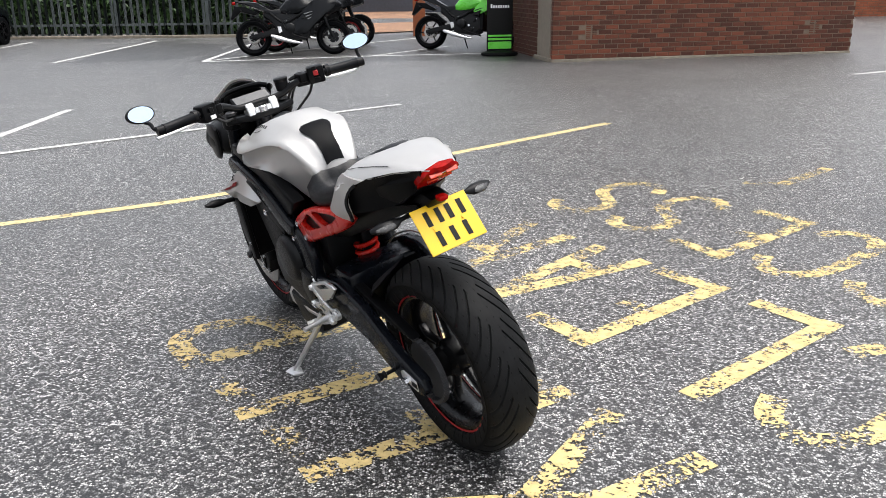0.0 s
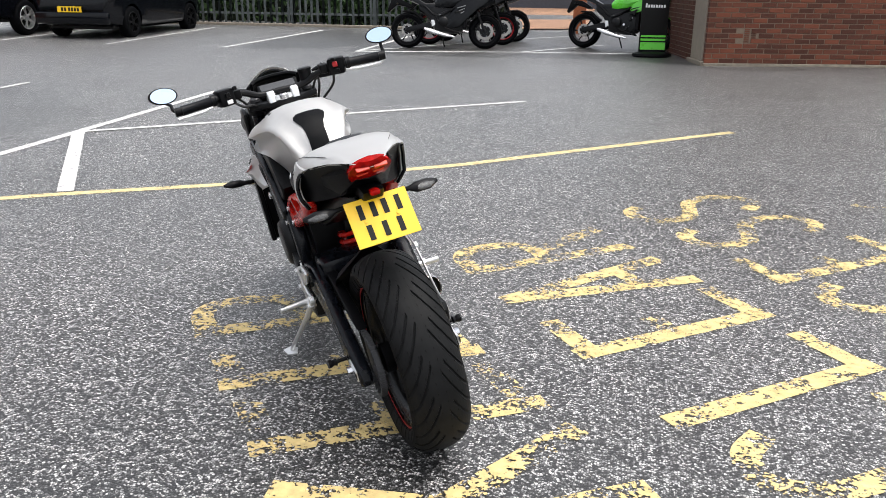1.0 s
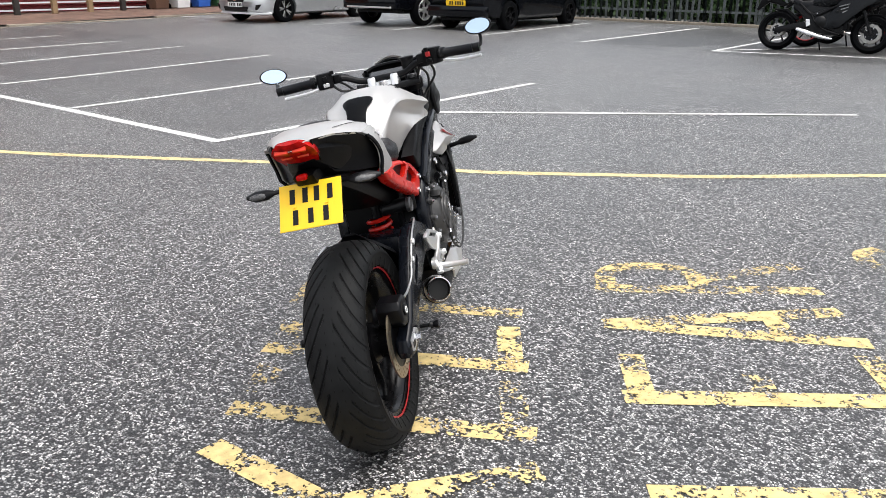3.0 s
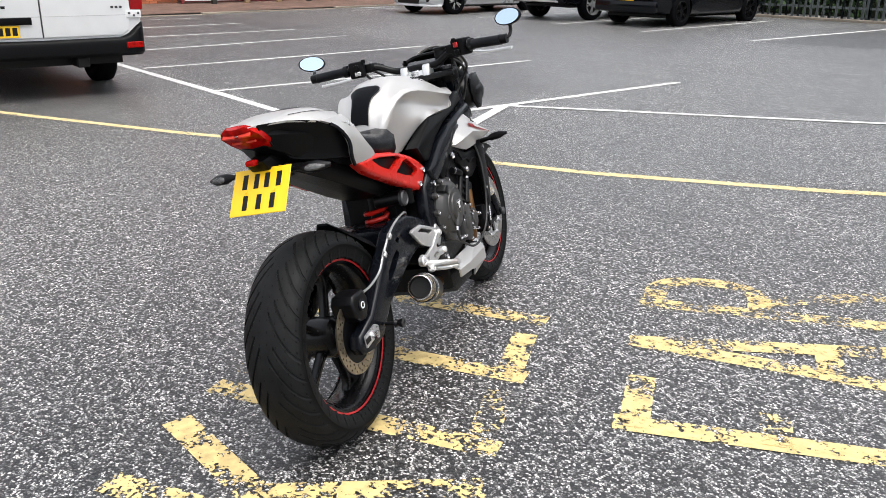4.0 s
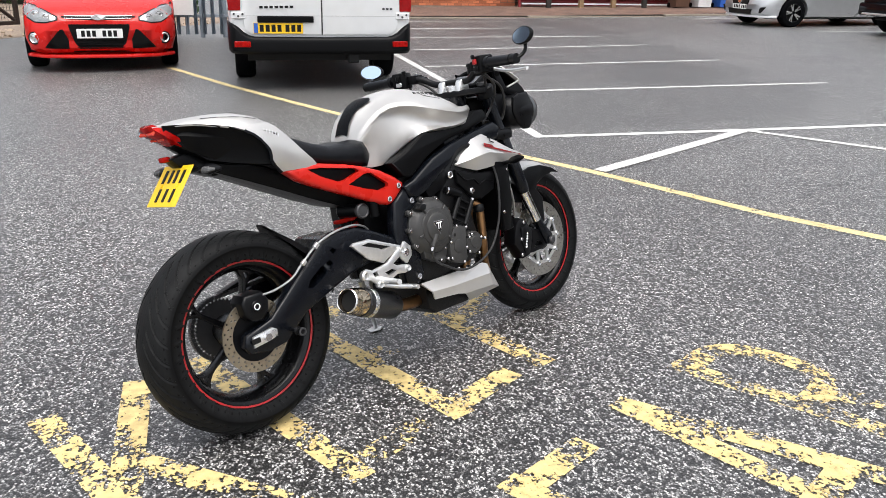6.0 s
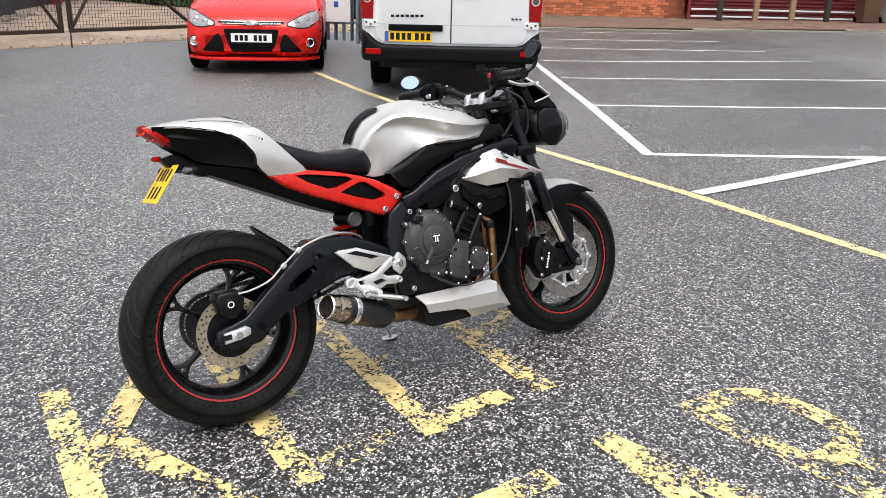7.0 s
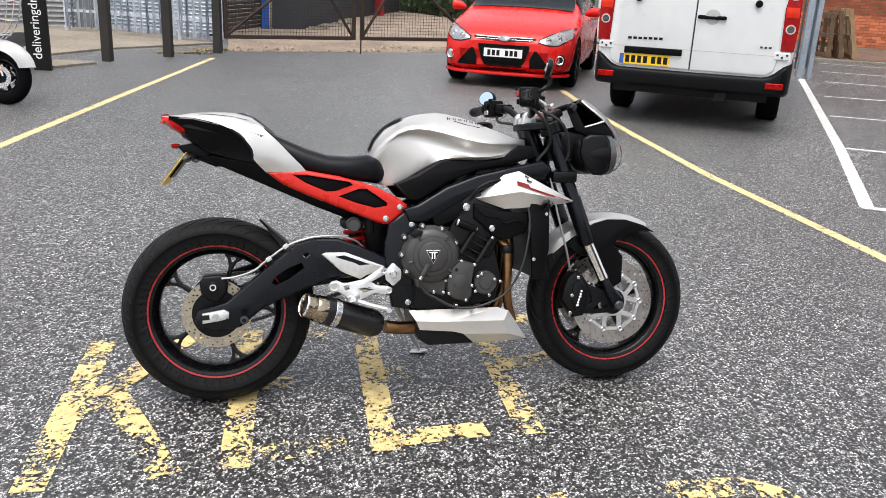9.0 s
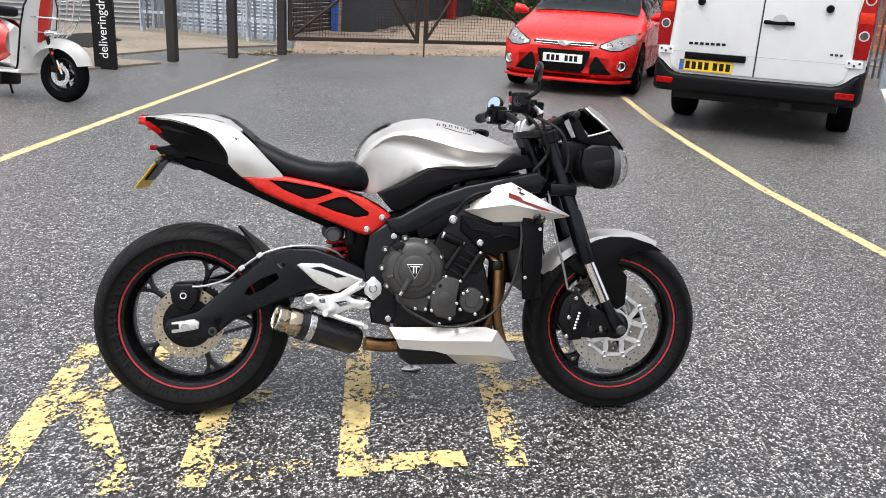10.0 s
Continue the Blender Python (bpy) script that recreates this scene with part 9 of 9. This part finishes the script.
# ---- hedges ----
def hedge(name, pts, depth, height, count, label, seed, size=0.11):
    """A leafy mass: dark core and many small leaf blades."""
    r = random.Random(seed)
    h = thing(name, label, "hedge", None, "", "")
    (xa, ya), (xb, yb) = pts
    d = Vector((xb - xa, yb - ya))
    nrm = Vector((-d.y, d.x)).normalized()
    # solid core, much darker than the leaves round it
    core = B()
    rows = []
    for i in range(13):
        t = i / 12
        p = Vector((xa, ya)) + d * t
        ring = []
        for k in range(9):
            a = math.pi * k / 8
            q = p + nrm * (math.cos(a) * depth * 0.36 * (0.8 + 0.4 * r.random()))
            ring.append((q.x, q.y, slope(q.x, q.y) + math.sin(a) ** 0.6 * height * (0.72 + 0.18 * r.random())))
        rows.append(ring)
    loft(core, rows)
    part("hedge_core", core, material("dark hedge core", (0.012, 0.018, 0.008), 0.9, 0, 0.4, 10), h)
    verts, faces = [], []
    for k in range(count):
        t, a = r.random(), r.random() * math.pi
        p = Vector((xa, ya)) + d * t + nrm * (math.cos(a) * depth * 0.5 * (0.75 + 0.35 * r.random()))
        z = slope(p.x, p.y) + max(0.03, math.sin(a) ** 0.6 * height * (0.7 + 0.35 * r.random()) * (0.15 + 0.85 * r.random() ** 0.4))
        m = pose(p.x, p.y, z, r.random() * 360, r.random() * 360, r.random() * 360)
        s = size * (0.5 + r.random() * 0.7)
        n0 = len(verts)
        verts += [tuple(m @ Vector(v)) for v in ((-s, 0, 0), (0, -s * 0.4, s * 0.1), (s, 0, 0), (0, s * 0.4, s * 0.1))]
        faces.append((n0, n0 + 1, n0 + 2, n0 + 3))
    me = bpy.data.meshes.new("leaves")
    me.from_pydata(verts, [], faces)
    me.materials.append(LEAF)
    lv = new("leaves", me)
    lv.parent = h
    tagged(lv, "small dark green leaves", "", "", "stuff")


hedge("hedge", [(-7.0, 20.9), (-2.6, 21.2)], 1.2, 2.2, 9000, "dense dark green hedge behind the palisade fence", 1)
hedge("hedge", [(-14.5, 21.6), (-7.0, 21.9)], 1.2, 1.9, 8000, "straggling dark shrubs behind the palisade fence", 2)
hedge("hedge", [(-23.0, -2.5), (-30.5, -11.2)], 2.0, 2.4, 8500, "dark green hedge at the back of the yard", 3, 0.16)
hedge("hedge", [(-20.0, 0.0), (-23.0, -2.5)], 1.6, 2.0, 3500, "dark green hedge at the back of the yard", 4, 0.14)

# ---- far brick building with red shutters ----
flat_area("pavement", [(-18.75, 3.6), (-18.95, 9.0), (-19.3, 13.0), (-20.1, 18.5), (-26.0, 22.0), (-26.0, 3.4)], 0.05, PAVING, "red block paved strip before the brick building")
fk = B()
for (xa, ya), (xb, yb) in (((-18.72, 3.6), (-18.92, 9.0)), ((-18.92, 9.0), (-19.27, 13.0)), ((-19.27, 13.0), (-20.07, 18.5))):
    d = Vector((xb - xa, yb - ya))
    box(fk, 0, d.length, -0.07, 0.07, -0.05, slope(xa, ya) + 0.055, pose(xa, ya, 0, 0, 0, math.degrees(math.atan2(d.y, d.x))), 0.01)
tagged(part("kerb", fk, CONCRETE), "low concrete kerb of the block paving", "kerb", "", "structure")
far = thing("brick_building", "orange red brick building with dark red shutters", "building", pose(-23.2, 3.0, 0, 0, 0, 92))
part("wall", box(B(), 0, 7.0, 0, 0.3, 0, 5.0), FAR_BRICK, far)
part("wall", box(B(), 7.0, 13.2, 0.0, 0.3, 2.9, 5.0), FAR_BRICK, far)
part("wall", box(B(), 13.2, 22.0, 0, 0.3, 0, 5.0), FAR_BRICK, far)
part("plinth", box(B(), 0, 7.0, -0.02, -0.003, 0, 0.12), CONCRETE, far)
part("roof", box(B(), -0.3, 22.3, -0.3, 6.0, 5.0, 5.25), DARK_WALL, far)
part("back_wall", box(B(), 0, 22, 5.7, 6.0, 0, 5.0), FAR_BRICK, far)
shutter("shutter_4", (-23.30, 16.1), (-23.05, 10.05), 2.9, SHUTTER_RED, "dark red roller shutter, closed", 0.10, 0.16)
for z in (0.20, 0.40):
    st_ = B()
    box(st_, 0, 6.0, -0.05, -0.02, z, z + 0.045, pose(-23.02, 10.07, 0, 0, 0, 92))
    bm = part("shutter_band", st_, WHITE_PAINT)
    tagged(bm, "white band along the red shutter", "trim", "", "structure")
for k, y in enumerate((10.75, 11.79, 12.84, 13.86, 14.9)):
    mt = TIMBER if k in (1, 2) else POST
    p = thing("bollard_post", "wooden bollard post before the red shutter" if k in (1, 2) else "dark bollard post before the red shutter", "post", pose(-22.45, y, slope(0, y) + 0.05), "bollards by the shutter")
    part("shaft", box(B(), -0.07, 0.07, -0.07, 0.07, 0, 1.0, None, 0.01), mt, p)


def wheelie_bin(x, y, mat, label):
    b = thing("wheelie_bin", label, "bin", pose(x, y, slope(x, y) + 0.05, 0, 0, 4), "row of bins")
    part("tub", loft(B(), [[(-w, -w, z), (w, -w, z), (w, w, z), (-w, w, z)] for z, w in ((0.03, 0.22), (0.5, 0.26), (0.95, 0.29))], True), mat, b)
    part("lid", box(B(), -0.31, 0.31, -0.31, 0.31, 0.95, 1.02, None, 0.02, 2), mat, b)
    part("bin_wheel", lathe(B(), [(0.09, -0.03), (0.09, 0.03)], 16, pose(-0.22, 0.2, 0.09)), RUBBER, b)
    part("bin_wheel", lathe(B(), [(0.09, -0.03), (0.09, 0.03)], 16, pose(-0.22, -0.2, 0.09)), RUBBER, b)


GREEN_BIN = material("dark green plastic", (0.02, 0.08, 0.03), 0.5, 0, 0.15, 20)
BROWN_BIN = material("brown plastic", (0.10, 0.05, 0.03), 0.5, 0, 0.15, 20)
wheelie_bin(-22.4, 14.1 + 0.9, BROWN_BIN, "brown plastic wheelie bin by the wall")
wheelie_bin(-22.4, 15.75, WHITE_PAINT, "white plastic drum bin by the wall")
wheelie_bin(-22.4, 16.5, BLUE, "blue plastic wheelie bin by the wall")
wheelie_bin(-22.4, 17.2, GREEN_BIN, "dark green wheelie bin by the wall")
wheelie_bin(-22.4, 17.9, GREEN_BIN, "dark green wheelie bin by the wall")
OLD_TIMBER = material("dirty weathered timber", (0.105, 0.062, 0.032), 0.85, 0, 0.5, 30, 0.3, 90, 4)
for j, (px, py, lean, mat) in enumerate(((-19.35, 4.55, 3, OLD_TIMBER), (-19.40, 4.85, 9, OLD_TIMBER), (-19.45, 5.18, 14, TIMBER))):
    pal = thing("timber_pallet", "old timber pallet stood on edge against others", "pallet", pose(px, py, 0.05, 0, 0, 14 - 4 * j) @ pose(0, 0, 0, lean, 0, 0), "stacked timber pallets")
    for k in range(5):
        part("slat", box(B(), -0.55, 0.55, 0.085, 0.107, 0.02 + 0.215 * k, 0.12 + 0.215 * k, None, 0.004), mat, pal)
    for k in (0, 2, 4):
        part("base_board", box(B(), -0.55, 0.55, -0.022, 0.0, 0.02 + 0.215 * k, 0.12 + 0.215 * k, None, 0.004), mat, pal)
    for x in (-0.51, 0.0, 0.51):
        part("bearer", box(B(), x - 0.04, x + 0.04, 0.0, 0.085, 0, 1.0 + 0.06 * j, None, 0.004), mat, pal)

# ---- path and walls beyond the parked motorcycles ----
flat_area("paved_path", [(-2.35, 20.0), (-0.55, 20.9), (-0.9, 33.0), (-4.6, 33.0)], 0.03, HERRING, "orange block paved path behind the motorcycles")
wall = B()
box(wall, -9, 4, 33.0, 33.4, 0, 4)
tagged(part("wall_path", wall, DARK_WALL), "dark wall at the end of the paved path", "wall", "", "structure")
tp = thing("timber_post", "short orange brown timber post by the path", "post", pose(-0.62, 19.6, slope(0, 19.6)))
part("shaft", box(B(), -0.14, 0.14, -0.12, 0.12, -0.02, 1.5, None, 0.01), material("orange brown timber", (0.32, 0.09, 0.03), 0.7, 0, 0.3, 20, 0.2, 60), tp)
wall = B()
box(wall, 9.5, 22, 25.5, 26.0, 0, 3.5)
tagged(part("wall_far", wall, FAR_BRICK), "far brown brick wall beyond the building", "wall", "", "structure")
# darker asphalt of the bay
edge_rng = random.Random(8)
shape = [(-4.3, 13.9), (-2.2, 13.75), (0.2, 13.95), (1.75, 13.35), (1.75, 16.5), (0.4, 19.9), (-2.3, 19.9), (-4.4, 19.7)]
ring = []
for (xa, ya), (xb, yb) in zip(shape, shape[1:] + shape[:1]):
    for k in range(8):
        ring.append((xa + (xb - xa) * k / 8 + edge_rng.uniform(-0.06, 0.06), ya + (yb - ya) * k / 8 + edge_rng.uniform(-0.10, 0.10)))
flat_area("bay_asphalt", ring, 0.0012, DARK_ASPHALT, "darker asphalt under the parked motorcycles")
shape = [(-4.4, 4.7), (-6.5, 4.6), (-9.0, 4.5), (-13.6, 4.3), (-18.5, 4.2), (-18.8, 9.0), (-15.0, 9.6), (-10.5, 9.2), (-6.5, 8.7), (-4.6, 7.2)]
ring = []
for (xa, ya), (xb, yb) in zip(shape, shape[1:] + shape[:1]):
    for k in range(8):
        ring.append((xa + (xb - xa) * k / 8 + edge_rng.uniform(-0.08, 0.08), ya + (yb - ya) * k / 8 + edge_rng.uniform(-0.12, 0.12)))
flat_area("lane_asphalt", ring, 0.0012, OLD_ASPHALT, "older darker asphalt in the empty marked bays")
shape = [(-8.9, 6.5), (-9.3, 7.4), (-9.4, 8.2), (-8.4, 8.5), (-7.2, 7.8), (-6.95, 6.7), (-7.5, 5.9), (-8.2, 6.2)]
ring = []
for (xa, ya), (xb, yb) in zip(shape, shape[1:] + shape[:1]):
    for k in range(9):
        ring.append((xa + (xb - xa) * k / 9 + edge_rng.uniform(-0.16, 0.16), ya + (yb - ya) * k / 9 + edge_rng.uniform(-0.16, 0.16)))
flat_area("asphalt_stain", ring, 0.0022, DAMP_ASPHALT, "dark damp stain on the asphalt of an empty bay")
shape = [(-6.45, 14.05), (-5.6, 14.1), (-4.9, 14.45), (-4.45, 15.2), (-4.35, 16.4), (-4.6, 17.6), (-5.4, 18.0), (-5.9, 18.9), (-6.5, 18.6), (-6.5, 16.5)]
ring = []
for (xa, ya), (xb, yb) in zip(shape, shape[1:] + shape[:1]):
    for k in range(9):
        ring.append((xa + (xb - xa) * k / 9 + edge_rng.uniform(-0.09, 0.09), ya + (yb - ya) * k / 9 + edge_rng.uniform(-0.2, 0.2)))
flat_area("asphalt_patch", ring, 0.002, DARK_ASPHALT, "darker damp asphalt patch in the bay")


# ---- near brick building, brick by brick ----
def brick_building():
    o, e = Vector((1.70, 13.45)), Vector((7.0, 14.62))
    d = (e - o)
    ang = math.degrees(math.atan2(d.y, d.x))
    z0 = slope(o.x, o.y) - 0.03
    b = thing("brick_building", "dark red brick building with a grey door edge", "building", pose(o.x, o.y, z0, 0, 0, ang))
    L = d.length
    part("wall", box(B(), 0.004, L - 0.004, 0.0045, 4.0, 0.0, 3.4), MORTAR, b)
    part("roof", box(B(), -0.2, L + 0.2, -0.2, 4.2, 3.4, 3.6), DARK_WALL, b)
    bm = box(B(), 0, 0.211, 0, 0.08, 0, 0.061, None, 0.003)
    first = part("brick", bm, BRICK, b)
    first.matrix_basis = pose(0, 0, 0.08)
    half = part("brick", box(B(), 0, 0.098, 0, 0.08, 0, 0.061, None, 0.003), BRICK, b)
    half.matrix_basis = pose(0, 0, 0.155)
    r = random.Random(11)
    n = 2
    rest = B()
    vents = ((0.55, 0.75), (4.58, 4.80))
    for c in range(1, 40):
        z = 0.005 + 0.075 * c
        x = 0.0 if c % 2 else -0.1125
        while x < L - 0.02:
            w = 0.211
            x0 = max(x, 0.0)
            x1 = min(x + w, L)
            vent = any(v0 < (x0 + x1) / 2 < v1 for v0, v1 in vents) and 5 <= c <= 7
            if x1 - x0 > 0.03 and not vent and not (c <= 2 and x0 < 0.01):
                jy = -0.003 + (r.random() - 0.5) * 0.005
                if n < 296 and c < 15 and x1 - x0 > 0.2:
                    again("brick", first, b, pose(x0, jy, z, 0, (r.random() - 0.5) * 0.5, (r.random() - 0.5) * 0.6))
                    n += 1
                else:
                    box(rest, x0, x1, jy, 0.08, z, z + 0.061)
            x += 0.225
    for c in range(0, 40):
        z = 0.005 + 0.075 * c
        y = 0.09 if c % 2 else -0.02
        while y < 3.9:
            if not (y < 0.62 and c < 28):
                box(rest, -0.004, 0.08, max(y, 0.085), min(y + 0.211, 4.0), z, z + 0.061)
            y += 0.225
    tagged(part("brickwork", rest, BRICK, b), "dark red weathered bricks", "", "", "stuff")
    part("footing", box(B(), -0.02, L, -0.025, 0.02, -0.06, 0.075, None, 0.006), CONCRETE, b, "pale concrete footing")
    for v0, v1 in vents:
        part("vent_frame", box(B(), v0 - 0.01, v1 + 0.01, 0.004, 0.03, 0.375, 0.605), MORTAR, b)
        for k in range(2):
            for j in range(7):
                part("vent_bar", box(B(), v0 + 0.015 + k * 0.105, v0 + 0.09 + k * 0.105, -0.002, 0.02, 0.39 + 0.03 * j, 0.405 + 0.03 * j), BRICK, b)
    dr = part("door", box(B(), -0.02, 0.02, 0.085, 0.70, 0.10, 2.2, None, 0.006), material("grey brown painted door", (0.24, 0.20, 0.16), 0.6, 0, 0.2, 12, 0.1, 80), b, "grey brown painted door")
    part("door_step", box(B(), -0.06, 0.03, 0.03, 0.78, -0.05, 0.10, None, 0.01), CONCRETE, b)


brick_building()


# ---- weeds by the gate post ----
def weed_tuft(x, y, count, seed):
    r = random.Random(seed)
    w = thing("weed_tuft", "low straw coloured weeds and dead leaves at the gate post", "weeds", pose(x, y, slope(x, y)), "weeds by the gate")
    verts, faces = [], []
    for k in range(count):
        a, d = r.random() * 6.283, r.random() ** 0.7 * 0.36
        bx, by = d * math.cos(a), d * math.sin(a)
        h, lean, s = 0.008 + 0.03 * r.random() ** 2, 0.05 * r.random(), 0.008 + 0.012 * r.random()
        c, q = math.cos(a + 1.6), math.sin(a + 1.6)
        n0 = len(verts)
        verts += [(bx - s * c, by - s * q, 0.0), (bx + s * c, by + s * q, 0.0), (bx + lean * math.cos(a), by + lean * math.sin(a), h)]
        faces.append((n0, n0 + 1, n0 + 2))
    me = bpy.data.meshes.new("blades")
    me.from_pydata(verts, [], faces)
    me.materials.append(WEED)
    ob = new("blades", me)
    ob.parent = w
    tagged(ob, "small green and straw blades", "", "", "stuff")


WEED = material("straw weeds and dead leaves", (0.24, 0.18, 0.08), 0.7, 0, 0.7, 40, 0, 0, 6)
for k, (x, y) in enumerate(((-9.36, -5.28), (-9.80, -5.42), (-9.02, -5.60), (-10.15, -5.30))):
    weed_tuft(x, y, 160, 20 + k)


# ---- bricks of the far building, low on the wall that faces the car park ----
FAR_PIECE = material("orange red brick", (0.46, 0.145, 0.066), 0.88, 0, 0.35, 30, 0.4, 110, 5, 0, 1.0)
far_first = part("brick", box(B(), 0, 0.213, -0.006, 0.05, 0, 0.063, None, 0.003), FAR_PIECE, far)
far_first.matrix_basis = pose(0.55, 0, 0.126)
n_far = 1
for c in range(11):
    for k in range(26):
        if (c, k) == (0, 0) or n_far >= 284:
            continue
        again("brick", far_first, far, pose(0.55 + 0.225 * k + (0.1125 if c % 2 else 0.0), 0, 0.126 + 0.075 * c))
        n_far += 1
